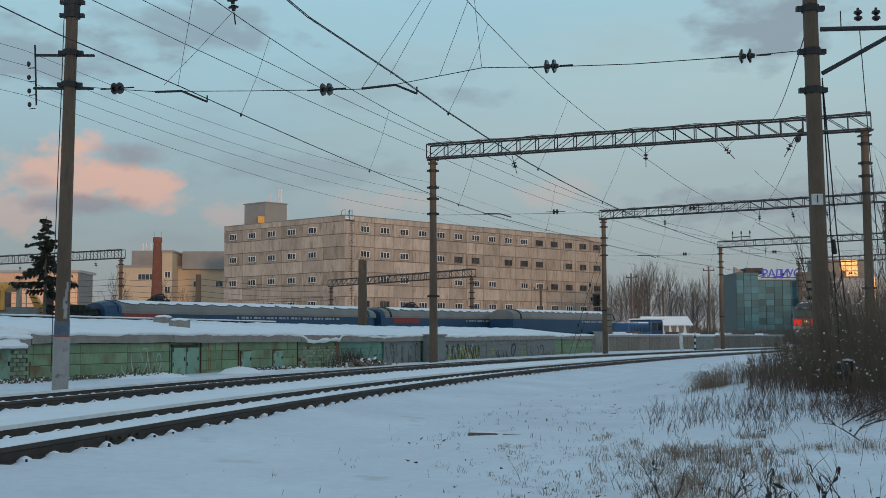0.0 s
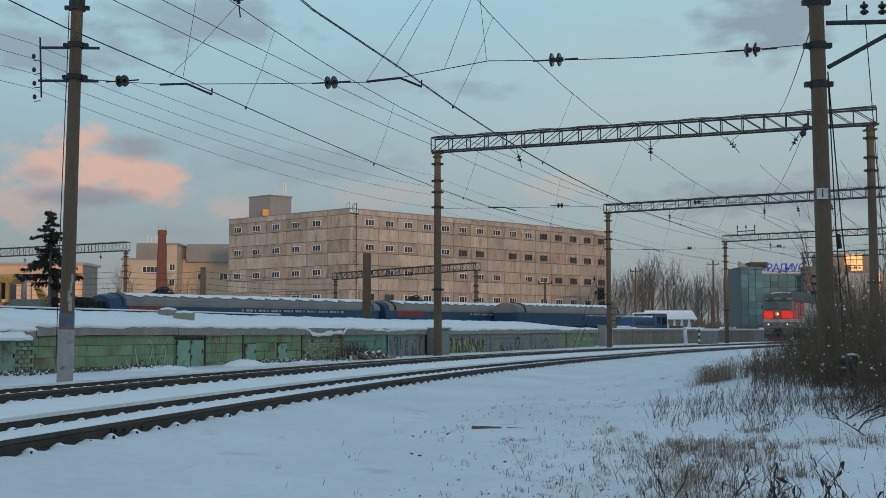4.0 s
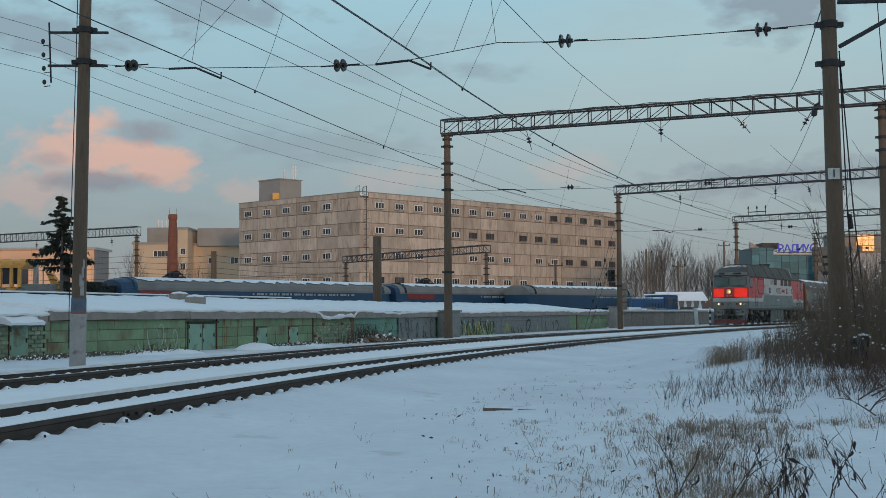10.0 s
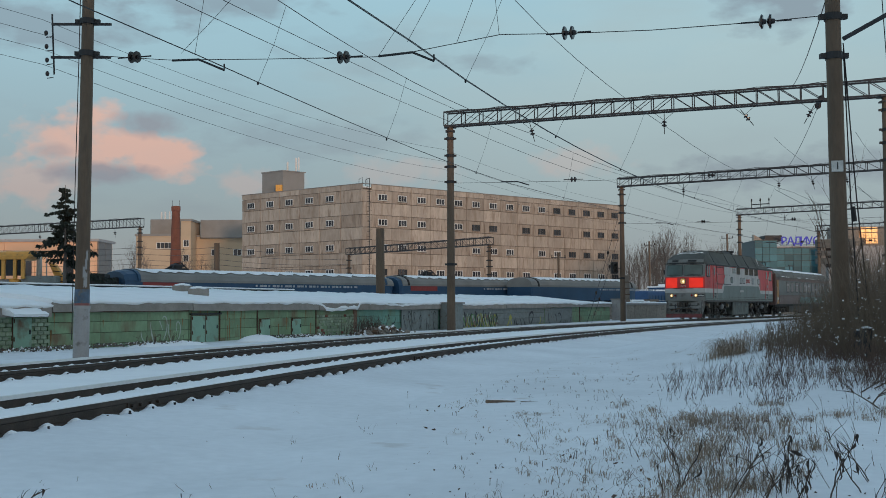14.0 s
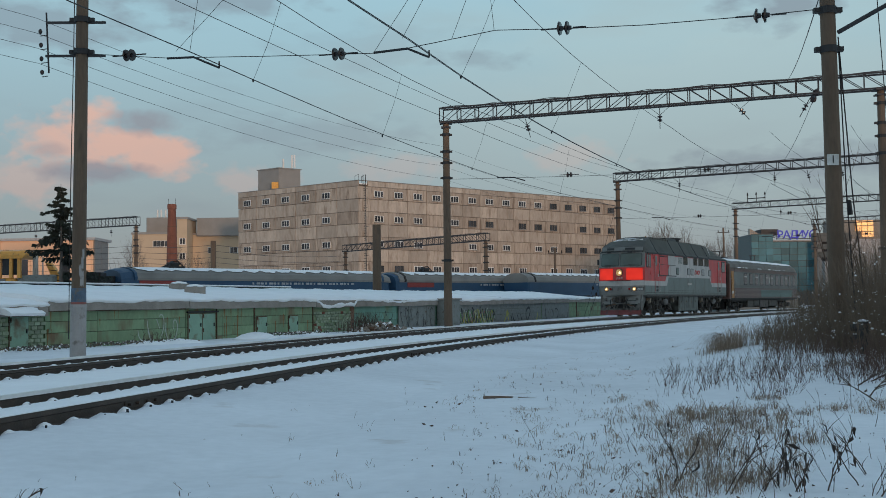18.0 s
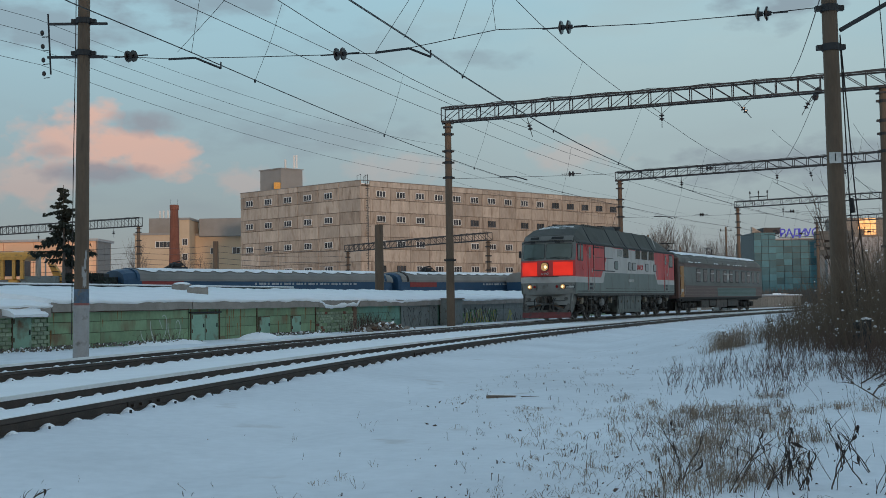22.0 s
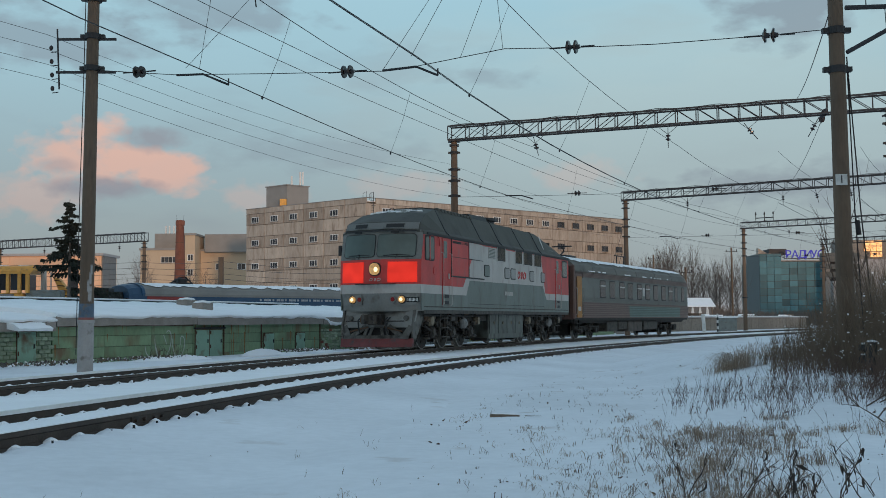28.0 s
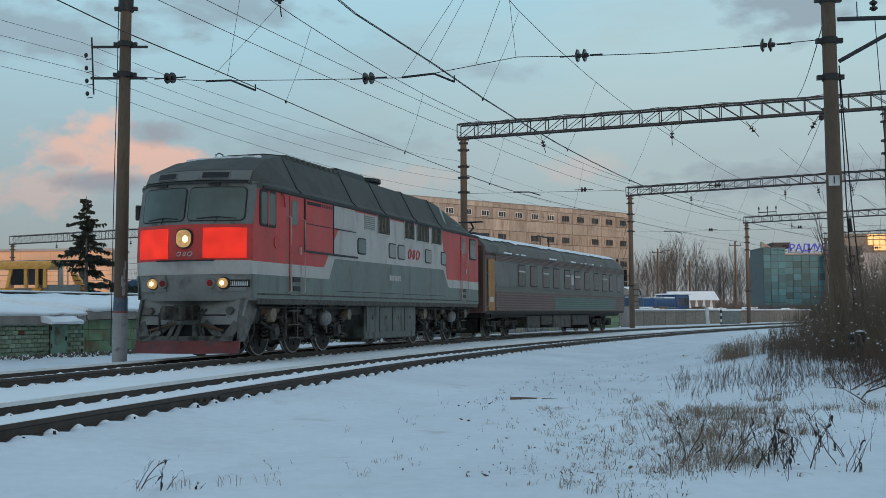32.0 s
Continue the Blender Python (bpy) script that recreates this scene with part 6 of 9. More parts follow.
def nose_pane(x0, x1, z0, z1, r, thick=0.02, grow=0.02, slope=((3.16, 0.03), (4.20, 0.25))):
    """A round-cornered sheet that follows the raked, bowed front of the cab."""
    s, rows_ = Shape(), []
    zs = [z0 + r * (1 - math.cos(k * math.pi / 10)) for k in range(6)] + [z0 + (z1 - z0) * k / 5 for k in (2, 3)] + [z1 - r * (1 - math.cos(k * math.pi / 10)) for k in range(5, -1, -1)]
    for z in zs:
        d = min(z - z0, z1 - z)
        inset = r - math.sqrt(max(0.0, r * r - (r - d) ** 2)) if d < r else 0.0
        y = float(np.interp(z, [q[0] for q in slope], [q[1] for q in slope]))
        xs = [x0 + inset + (x1 - x0 - 2 * inset) * i / 12 for i in range(13)]
        rows_.append([(x, nose(x, y) - grow, z) for x in xs] + [(x, nose(x, y) - grow + thick, z) for x in reversed(xs)])
    return s.loft(rows_)


def rounded_plate(y0, y1, z0, z1, r, x0, x1):
    pts = []
    for cy, cz, a0 in ((y1 - r, z1 - r, 0), (y0 + r, z1 - r, 90), (y0 + r, z0 + r, 180), (y1 - r, z0 + r, 270)):
        for k in range(4):
            a = radians(a0 + k * 30)
            pts.append((cy + r * math.cos(a), cz + r * math.sin(a)))
    return plate_yz(pts, x0, x1)


def rounded_front(x0, x1, z0, z1, r, y0, y1):
    """A plate with rounded corners that faces along the line."""
    pts = []
    for cx, cz, a0 in ((x1 - r, z1 - r, 0), (x0 + r, z1 - r, 90), (x0 + r, z0 + r, 180), (x1 - r, z0 + r, 270)):
        for k in range(5):
            a = radians(a0 + k * 22.5)
            pts.append((cx + r * math.cos(a), cz + r * math.sin(a)))
    return Shape().loft([[(x, y0, z) for x, z in pts], [(x, y1, z) for x, z in pts]])


def wheelset(t, y, r, name="wheelset"):
    w = part(name, Shape().tube((-1.0, 0, 0), (1.0, 0, 0), 0.09, n=10), "grime", t, "", Matrix.Translation((0, y, r)))
    for e in (-1, 1):
        disc = Shape()
        disc.tube((e * 0.735, 0, 0), (e * 0.862, 0, 0), r * 0.945, n=28)
        disc.tube((e * 0.85, 0, 0), (e * 0.93, 0, 0), r * 0.34, r * 0.28, n=14)
        for k in range(6):
            a = k * math.pi / 3
            c = (e * 0.86, r * 0.58 * math.cos(a), r * 0.58 * math.sin(a))
            disc.tube((c[0] - 0.01, c[1], c[2]), (c[0] + e * 0.03, c[1], c[2]), r * 0.09, n=8)
        part("wheel", disc, "grime", w)
        tyre = Shape()
        n = 32
        ring = lambda x, q: [(x, q * math.cos(2 * math.pi * i / n), q * math.sin(2 * math.pi * i / n)) for i in range(n)]
        tyre.loft([ring(e * 0.73, r * 0.85), ring(e * 0.73, r + 0.028), ring(e * 0.762, r + 0.028), ring(e * 0.775, r), ring(e * 0.866, r - 0.006), ring(e * 0.868, r * 0.935)], caps=False)
        part("tyre", tyre, "tyre", w, "bright worn wheel rim")
    return w


def coil(p, h, r, turns=5, wire_=0.022):
    n = turns * 8
    return [(p[0] + r * math.cos(i * math.pi / 4), p[1] + r * math.sin(i * math.pi / 4), p[2] + h * i / n) for i in range(n + 1)]


def loco_bogie(t, ys, seed):
    rnd = random.Random(seed)
    y0, y1 = ys[0] - 0.95, ys[-1] + 0.95
    b = part("bogie", Shape().bevel_box((-1.16, y0, 0.80), (-1.02, y1, 1.08), 0.03).bevel_box((1.02, y0, 0.80), (1.16, y1, 1.08), 0.03)
             .bevel_box((-1.1, y0, 0.8), (1.1, y0 + 0.16, 1.02), 0.02).bevel_box((-1.1, y1 - 0.16, 0.8), (1.1, y1, 1.02), 0.02).bevel_box((-1.1, (y0 + y1) / 2 - 0.9, 0.72), (1.1, (y0 + y1) / 2 - 0.6, 1.0), 0.02), "gear_grey", t, "dirty grey bogie frame")
    # dark block added as shade, hides the snow seen between the wheels
    part("traction_motor", Shape().bevel_box((-0.66, y0 + 0.3, 0.24), (0.66, y1 - 0.3, 1.36), 0.08), "grime", b, "dark filler block for the shade between the wheels")
    for e in (-1, 1):
        part("frame_web", Shape().bevel_box((e * 0.98 - 0.03, y0 + 0.1, 0.66), (e * 0.98 + 0.03, y1 - 0.1, 1.38), 0.02), "grime", b)
        for k in range(10):
            y = y0 + 0.3 + (y1 - y0 - 0.6) * (k + rnd.uniform(-0.3, 0.3)) / 9
            z = rnd.uniform(0.95, 1.3)
            if k % 3 == 0:
                part("valve_box", Shape().bevel_box((e * 1.2 - 0.1, y - 0.13, z - 0.1), (e * 1.2 + 0.1, y + 0.13, z + 0.1), 0.03), rnd.choice(("grime", "gear_grey", "gear_pale", "rust")), b)
            elif k % 3 == 1:
                part("brake_cylinder", Shape().tube((e * 1.22, y - 0.2, z), (e * 1.22, y + 0.2, z), 0.10, 0.085, n=10), rnd.choice(("gear_grey", "gear_pale", "rust")), b)
            else:
                part("brake_pipe", Shape().line([(e * 1.22, y, 1.38), (e * 1.30, y + 0.04, 1.1), (e * 1.26, y - 0.1, 0.8), (e * 1.2, y + 0.1, 0.55)], 0.02, n=5), "grime", b)
        for y in ys:
            part("axlebox", Shape().bevel_box((e * 1.20 - 0.13, y - 0.22, 0.40), (e * 1.20 + 0.13, y + 0.22, 0.80), 0.04), "grime", b, "oily axlebox")
            part("axle_cover", Shape().tube((e * 1.28, y, 0.61), (e * 1.38, y, 0.61), 0.15, 0.13, n=12), "gear_grey", b)
            for d in (-0.42, 0.42):
                part("coil_spring", Shape().line(coil((e * 1.22, y + d, 0.42), 0.50, 0.085), 0.024, n=5), "grime", b)
                part("spring_seat", Shape().tube((e * 1.22, y + d, 0.37), (e * 1.22, y + d, 0.43), 0.13, n=10), "gear_grey", b)
                part("spring_seat", Shape().tube((e * 1.22, y + d, 0.92), (e * 1.22, y + d, 0.99), 0.13, n=10), "gear_grey", b)
            part("traction_link", Shape().tube((e * 1.3, y - 0.05, 0.62), (e * 1.26, y - 0.75, 0.86), 0.04, n=7), "grime", b)
            part("traction_link", Shape().tube((e * 1.3, y + 0.05, 0.56), (e * 1.26, y + 0.75, 0.42), 0.04, n=7), "grime", b)
            part("brake_shoe", Shape().bevel_box((e * 0.80 - 0.06, y + 0.60, 0.42), (e * 0.80 + 0.06, y + 0.74, 0.86), 0.03), "rust", b)
        for y in (ys[0] + 1.05, ys[1] + 1.0):
            part("damper", Shape().tube((e * 1.36, y, 0.62), (e * 1.36, y - 0.12, 1.30), 0.055, 0.045, n=9), "gear_grey", b, "slanted damper")
            part("air_cylinder", Shape().tube((e * 1.18, y - 0.25, 1.12), (e * 1.18, y + 0.25, 1.12), 0.12, n=12), "grime", b)
            part("hanger", Shape().box((e * 1.26 - 0.02, y + 0.30, 0.5), (e * 1.26 + 0.02, y + 0.36, 1.38)), "gear_grey", b)
        part("sand_pipe", Shape().line([(e * 1.15, ys[0] - 0.8, 1.3), (e * 1.1, ys[0] - 0.75, 0.6), (e * 0.85, ys[0] - 0.66, 0.14)], 0.028), "gear_grey", b)
        part("sandbox", Shape().bevel_box((e * 1.2 - 0.2, ys[1] - 0.38, 1.02), (e * 1.2 + 0.2, ys[1] + 0.05, 1.36), 0.03), "gear_grey", b)
        part("white_canister", Shape().ball((e * 1.34, ys[1] + 1.02, 0.92), (0.19, 0.24, 0.22), 14, 8), "gear_canister", b, "pale rounded canister")
        part("end_cover", Shape().tube((e * 1.26, ys[2] + 0.62, 1.02), (e * 1.44, ys[2] + 0.62, 1.02), 0.17, 0.15, n=14), "gear_pale", b, "round ochre cover")
        part("end_cover", Shape().tube((e * 1.26, ys[0] - 0.30, 1.02), (e * 1.42, ys[0] - 0.30, 1.02), 0.19, 0.17, n=14), "gear_pale", b, "round ochre cover")
    return b


def build_loco():
    t = thing("locomotive", Matrix(), "red, grey and white diesel passenger locomotive with lit headlamps", "locomotive", "the moving train")
    # hull and roof
    side = [(-1.51, 1.40), (1.51, 1.40), (1.51, 4.10), (-1.51, 4.10)]
    part("hull", Shape().loft([[(x, y, z) for x, z in side] for y in (0.80, LOCO_L - 0.02)]).loft([[(-1.5, 0.62, 1.40), (1.5, 0.62, 1.40), (1.5, 0.62, 3.15), (-1.5, 0.62, 3.15)], [(-1.5, 0.81, 1.40), (1.5, 0.81, 1.40), (1.5, 0.81, 4.0), (-1.5, 0.81, 4.0)]]), "loco_grey", t)

    def ring(y, top, w=1.56, low=4.10, flat=0.98):
        h = top - low
        return [(x, y, z) for x, z in ((-w, low - 0.06), (-w, low + 0.05), (-w + 0.12, low + 0.16 * min(1, h / 0.8)), (-flat, top - 0.06 * min(1, h / 0.8)), (-0.5, top), (0.5, top), (flat, top - 0.06 * min(1, h / 0.8)), (w - 0.12, low + 0.16 * min(1, h / 0.8)), (w, low + 0.05), (w, low - 0.06))]

    roof = Shape()
    front = []
    prof = [(0.22, 4.16), (0.40, 4.50), (1.6, 4.92), (3.1, 5.20), (3.5, 5.22), (15.9, 5.20), (16.5, 5.17), (19.2, 4.62), (20.2, 4.33), (20.6, 4.2)]
    for y, top in prof:
        bow = 0.45 if y < 1.4 else 0.15 if y < 3 else 0
        front.append([(x, yy + bow * (abs(x) / HALF) ** 2, z) for x, yy, z in ring(y, max(top, 4.16), flat=float(np.interp(y, [0.2, 0.45, 1.7, 3.2, 16.5, 20.6], [1.44, 1.40, 1.22, 0.98, 0.98, 1.2])))])
    roof.loft(front)
    part("roof", roof, "loco_roof", t, "sloped dark grey roof in welded sheets")
    for y in (3.2, 7.1, 9.6, 12.7, 15.6):
        top = np.interp(y, [a for a, b in prof], [b for a, b in prof])
        part("roof_strap", Shape().loft([[(x * 1.008, y + d, z + 0.03) for x, yy, z in ring(y, top)] for d in (-0.045, 0.045)]), "grille", t)
    both(lambda e: part("gutter", Shape().box((e * 1.575 - 0.025, 0.95, 4.06), (e * 1.575 + 0.025, LOCO_L, 4.12)), "grille", t))
    part("roof_hatch", Shape().loft([[(x, 7.3, z) for x, z in ((-0.95, 5.1), (0.95, 5.1), (0.85, 5.34), (-0.85, 5.34))], [(x, 9.5, z) for x, z in ((-0.95, 5.1), (0.95, 5.1), (0.85, 5.36), (-0.85, 5.36))]]), "grille", t, "raised black roof hatch")
    part("exhaust_stack", Shape().loft([[(rx * math.cos(q * math.pi / 8), 11.9 + ry * math.sin(q * math.pi / 8), z) for q in range(16)] for rx, ry, z in ((0.42, 0.62, 5.15), (0.40, 0.60, 5.40), (0.50, 0.72, 5.42), (0.50, 0.72, 5.54), (0.36, 0.55, 5.56))]), "grille", t, "sooty oval exhaust stack")
    part("roof_walkway", Shape().box((-0.5, 13.4, 5.2), (0.5, 15.6, 5.25)), "grille", t)
    for e in (-1, 1):
        for k in range(11):
            part("roof_lug", Shape().bevel_box((e * 0.93 - 0.10, 3.45 + k * 0.36, 5.08), (e * 0.93 + 0.10, 3.70 + k * 0.36, 5.222), 0.03), "loco_roof", t)
    part("lifting_eye", Shape().line([(-0.45, 2.35, 5.0), (-0.45, 2.35, 5.14), (-0.38, 2.4, 5.19), (-0.30, 2.45, 5.14), (-0.30, 2.45, 5.0)], 0.018), "grille", t)
    both(lambda e: part("roof_skylight", plate_yz([(16.5, 4.30), (18.7, 4.30), (18.4, 4.42), (16.6, 4.42)], e * 1.20, e * 1.34).loft([[(e * 1.38, 16.55, 4.30), (e * 1.40, 16.62, 4.28), (e * 1.05, 16.95, 5.02), (e * 1.03, 16.88, 5.04)], [(e * 1.39, 16.57, 4.33), (e * 1.41, 16.64, 4.31), (e * 1.06, 16.97, 5.05), (e * 1.04, 16.90, 5.07)]]), "chrome", t))
    for x0, x1, y0, y1 in ((-0.9, -0.35, 1.75, 1.83), (0.15, 0.6, 1.7, 1.77), (-0.85, 0.1, 2.1, 2.2), (0.35, 0.9, 2.2, 2.3), (-0.25, 0.15, 1.9, 1.97), (-0.6, 0.3, 2.6, 2.7)):
        pts = [(x0, y0), (x0 * 0.6 + x1 * 0.4, y0 + 0.03), (x1 - 0.15, y0 - 0.05), (x1, y0 + 0.06), (x1 - 0.15, y1), (x0 * 0.5 + x1 * 0.5, y1 - 0.03), (x0 + 0.1, y1 + 0.06), (x0 - 0.1, (y0 + y1) / 2)]
        zz = lambda y: float(np.interp(y, [a for a, b in prof], [b for a, b in prof]))
        part("roof_snow_patch", Shape().loft([[(x, y, zz(y) - 0.05) for x, y in pts], [(x * 0.96, y, zz(y) + 0.012) for x, y in pts]]), "snow", t)
    # cab front, band by band
    part("front_apron", nose_band([(1.36, 0.16), (1.55, 0.12), (1.98, 0.05)]), "loco_front_grey", t)
    part("front_white_stripe", nose_band([(1.98, 0.045), (2.30, 0.0)]), "loco_white", t)
    part("front_red_band", nose_band([(2.30, 0.0), (2.7, 0.0), (3.16, 0.03)]), "loco_red", t)
    surround = part("windscreen_surround", nose_band([(3.16, 0.03), (3.6, 0.123), (4.05, 0.218), (4.20, 0.25)]), "loco_surround", t, "dark grey frame round the windscreens")
    part("brow", nose_band([(4.225, 0.245), (4.36, 0.325), (4.47, 0.39)], -1.38, 1.38, 12, 0.05, 0.012), "loco_surround", t, "grey brow over the windscreens")
    for a, b in ((-1.36, -0.045), (0.045, 1.36)):
        part("windscreen_seal", nose_pane(a - 0.012, b + 0.012, 3.232, 4.058, 0.12, 0.03, 0.018), "rubber", surround, "black rubber round a windscreen")
        part("windscreen", nose_pane(a + 0.012, b - 0.012, 3.255, 4.035, 0.10, 0.02, 0.028), "cab_glass", surround, "tinted windscreen")
        part("wiper_motor", nose_band([(4.09, 0.226), (4.15, 0.24)], a + 0.45, a + 0.72, 3, 0.05, 0.05), "grille", surround)
        part("wiper", Shape().line([(a + 0.7, nose(a + 0.7, -0.03), 3.19), (a + 0.75, nose(a + 0.75, 0.0), 3.33), (a + 0.25, nose(a + 0.25, 0.02), 3.29)], 0.015).line([(a + 0.75, nose(a + 0.75, 0.0), 3.33), (a + 1.15, nose(a + 1.15, 0.02), 3.29)], 0.012), "black", surround)
    for a, b in ((-0.95, -0.42), (0.30, 0.92)):
        bf = part("brow_vent", nose_band([(4.255, 0.262), (4.445, 0.375)], a - 0.03, b + 0.03, 4, 0.05, 0.03), "loco_surround", t, "framed intake on the cab brow")
        # no hole is cut: a black sheet gives the intake's shade
        part("opening", nose_band([(4.28, 0.277), (4.42, 0.36)], a, b, 4, 0.03, 0.036), "rubber", bf, "black sheet for the shade in an intake")
    part("sun_visor", nose_band([(4.15, 0.22), (4.19, 0.23)], -1.35, 1.35, 10, 0.10, 0.06), "grille", t)
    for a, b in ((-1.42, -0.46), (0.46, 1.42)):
        part("fluorescent_panel", nose_band([(2.36, 0.0), (2.7, -0.002), (3.07, 0.02)], a, b, 8, 0.02, 0.015), "loco_orange", t, "fluorescent red painted panel with added glow")
    lamp = part("main_headlamp", rounded_front(-0.22, 0.22, 2.585, 3.06, 0.19, 0.05, -0.045), "grille", t, "large lit central headlamp")
    part("lens", rounded_front(-0.192, 0.192, 2.615, 3.03, 0.165, -0.04, -0.065), "lamp_glow", lamp, "glowing amber lens")
    part("bulb", Shape().ball((0.05, -0.066, 2.81), (0.075, 0.015, 0.085), 12, 6), "lamp_core", lamp)
    for e in (-1, 1):
        h = part("lamp_housing", nose_band([(1.58, 0.11), (1.95, 0.055)], e * 0.98 - 0.42, e * 0.98 + 0.42, 6, 0.06, 0.05), "loco_front_grey", t, "lamp housing at the buffer beam")
        y = nose(0.93, 0.02)
        part("headlamp", Shape().tube((e * 0.93, y, 1.77), (e * 0.93, y - 0.10, 1.77), 0.125, 0.11, n=16), "lamp_glow", h, "lit lower headlamp")
        part("bulb", Shape().ball((e * 0.93, y - 0.10, 1.77), (0.06, 0.012, 0.06), 10, 5), "lamp_core", h)
        y = nose(0.62, 0.04)
        part("marker_bezel", Shape().tube((e * 0.63, y + 0.02, 1.77), (e * 0.63, y - 0.045, 1.77), 0.13, 0.12, n=16), "loco_surround", h)
        part("marker_lamp", Shape().tube((e * 0.63, y, 1.77), (e * 0.63, y - 0.055, 1.77), 0.09, 0.075, n=14), "red_lens", h, "unlit red marker lamp")
        part("lamp_bezel", Shape().tube((e * 0.93, y + 0.14, 1.77), (e * 0.93, y + 0.045, 1.77), 0.155, 0.15, n=16), "grille", h)
    part("front_step", nose_band([(2.285, -0.06), (2.315, -0.06)], -0.75, 0.75, 8, 0.08, 0.06), "grime", t)
    for cx, wd in ((-0.15, 0.055), (0.0, 0.03), (0.14, 0.06)):
        pts = [(cx + wd * math.cos(k * 0.9) + 0.02 * math.sin(k * 0.9), 2.46 + 0.05 * math.sin(k * 0.9)) for k in range(8)]
        part("emblem_stroke", Shape().line([(x, nose(x, -0.012), z) for x, z in pts], 0.011, n=4), "plate", t)
    part("number_plate", nose_band([(1.67, 0.10), (1.85, 0.075)], 1.04, 1.47, 4, 0.02, 0.056), "rubber", t, "black number plate")
    for k in range(9):
        part("number_bar", Shape().box((1.065 + k * 0.043, nose(1.08 + k * 0.043, 0.022), 1.705), (1.09 + k * 0.043, nose(1.1 + k * 0.043, 0.06), 1.815)), "plate", t)
    part("mirror", Shape().bevel_box((-1.70, 0.58, 3.35), (-1.58, 0.68, 3.72), 0.02), "black", t)
    # coloured side sheets
    def sides(e):
        a, b = e * 1.515, e * 1.545
        part("grey_side_sheet", plate_yz([(0.50, 1.40), (LOCO_L, 1.40), (LOCO_L, 1.98), (16.45, 1.98), (15.80, 2.62), (5.47, 2.56), (5.08, 1.98), (0.46, 1.98)], a, b), "loco_grey", t)
        part("white_side_sheet", plate_yz([(0.46, 1.98), (5.08, 1.98), (5.47, 2.56), (15.80, 2.62), (16.45, 1.98), (LOCO_L, 1.98), (LOCO_L, 2.28), (16.22, 2.28), (15.50, 4.08), (6.40, 4.08), (4.72, 2.29), (0.44, 2.29)], a, b), "loco_white", t)
        part("red_cab_sheet", plate_yz([(0.44, 2.29), (4.72, 2.29), (6.40, 4.08), (0.70, 4.08), (0.56, 3.4), (0.47, 3.1)], a, b), "loco_red", t)
        part("red_rear_sheet", plate_yz([(16.22, 2.28), (LOCO_L, 2.28), (LOCO_L, 4.08), (15.50, 4.08)], a, b), "loco_red", t)
        c, d = e * 1.54, e * 1.562
        w = part("cab_side_window", rounded_plate(0.80, 1.70, 3.14, 4.03, 0.10, c, d), "rubber", t, "cab side window in two lights")
        part("pane", rounded_plate(0.86, 1.20, 3.20, 3.97, 0.08, d, e * 1.57), "cab_glass", w)
        part("pane", rounded_plate(1.27, 1.64, 3.20, 3.97, 0.08, d, e * 1.57), "cab_glass", w)
        part("window_pillar", Shape().box((min(d, e * 1.58), 1.205, 3.16), (max(d, e * 1.58), 1.265, 4.01)), "loco_red", w)
        part("vent_disc", Shape().tube((c, 1.75, 2.80), (d, 1.75, 2.80), 0.16, n=14), "loco_red", t)
        for y0, y1, wy0, wy1 in ((2.50, 3.22, 2.60, 2.93), (18.05, 18.80, 18.2, 18.6)):
            door = part("cab_door", rounded_plate(y0, y1, 1.52, 4.02, 0.05, c, d), "loco_red", t, "narrow red cab door")
            part("pane", rounded_plate(wy0, wy1, 3.30, 3.92, 0.06, d, e * 1.572), "cab_glass", door)
            part("door_handle", Shape().box((min(d, e * 1.60), y1 - 0.16, 2.55), (max(d, e * 1.60), y1 - 0.10, 2.75)), "chrome", door)
            for z0, z1, mat in ((1.98, 2.29, "loco_white"), (1.52, 1.98, "loco_grey")):
                part("door_stripe", Shape().box((min(d, e * 1.566), y0 + 0.02, z0), (max(d, e * 1.566), y1 - 0.02, z1)), mat, door)
            for y in (y0 - 0.06, y1 + 0.06):
                part("handrail", Shape().line([(c, y, 3.50), (e * 1.63, y, 3.46), (e * 1.63, y, 1.62), (c, y, 1.55)], 0.018, n=6), "chrome", t, "polished handrail beside the door")
            for z in (1.85, 1.62):
                part("foothold", Shape().box((min(d, e * 1.59), y0 + 0.15, z), (max(d, e * 1.59), y1 - 0.15, z + 0.12)), "black", door)
            st = part("step_hanger", Shape().box((e * 1.42 - 0.03, y0 - 0.02, 0.38), (e * 1.42 + 0.03, y0 + 0.04, 1.42)), "gear_grey", t, "hanging steps under the door")
            part("step_hanger", Shape().box((e * 1.42 - 0.03, y1 - 0.04, 0.38), (e * 1.42 + 0.03, y1 + 0.02, 1.42)), "gear_grey", st)
            for z in (0.42, 0.75, 1.1):
                part("tread", Shape().box((e * 1.42 - 0.12, y0, z), (e * 1.42 + 0.12, y1, z + 0.035)), "gear_grey", st)
        part("filter_panel", rounded_plate(3.48, 5.32, 2.70, 4.03, 0.03, c, d), "loco_red", t, "raised red filter panel")
        part("panel_trim", plate_yz([(3.42, 4.03), (5.38, 4.03), (5.38, 4.07), (3.42, 4.07)], c, e * 1.575).box((min(c, e * 1.575), 3.42, 2.64), (max(c, e * 1.575), 7.2, 2.69)).box((min(c, e * 1.575), 5.33, 2.69), (max(c, e * 1.575), 5.38, 4.03)).box((min(c, e * 1.575), 3.42, 2.69), (max(c, e * 1.575), 3.47, 4.03)).box((min(c, e * 1.57), 3.42, 3.38), (max(c, e * 1.57), 7.05, 3.40)), "grille", t)
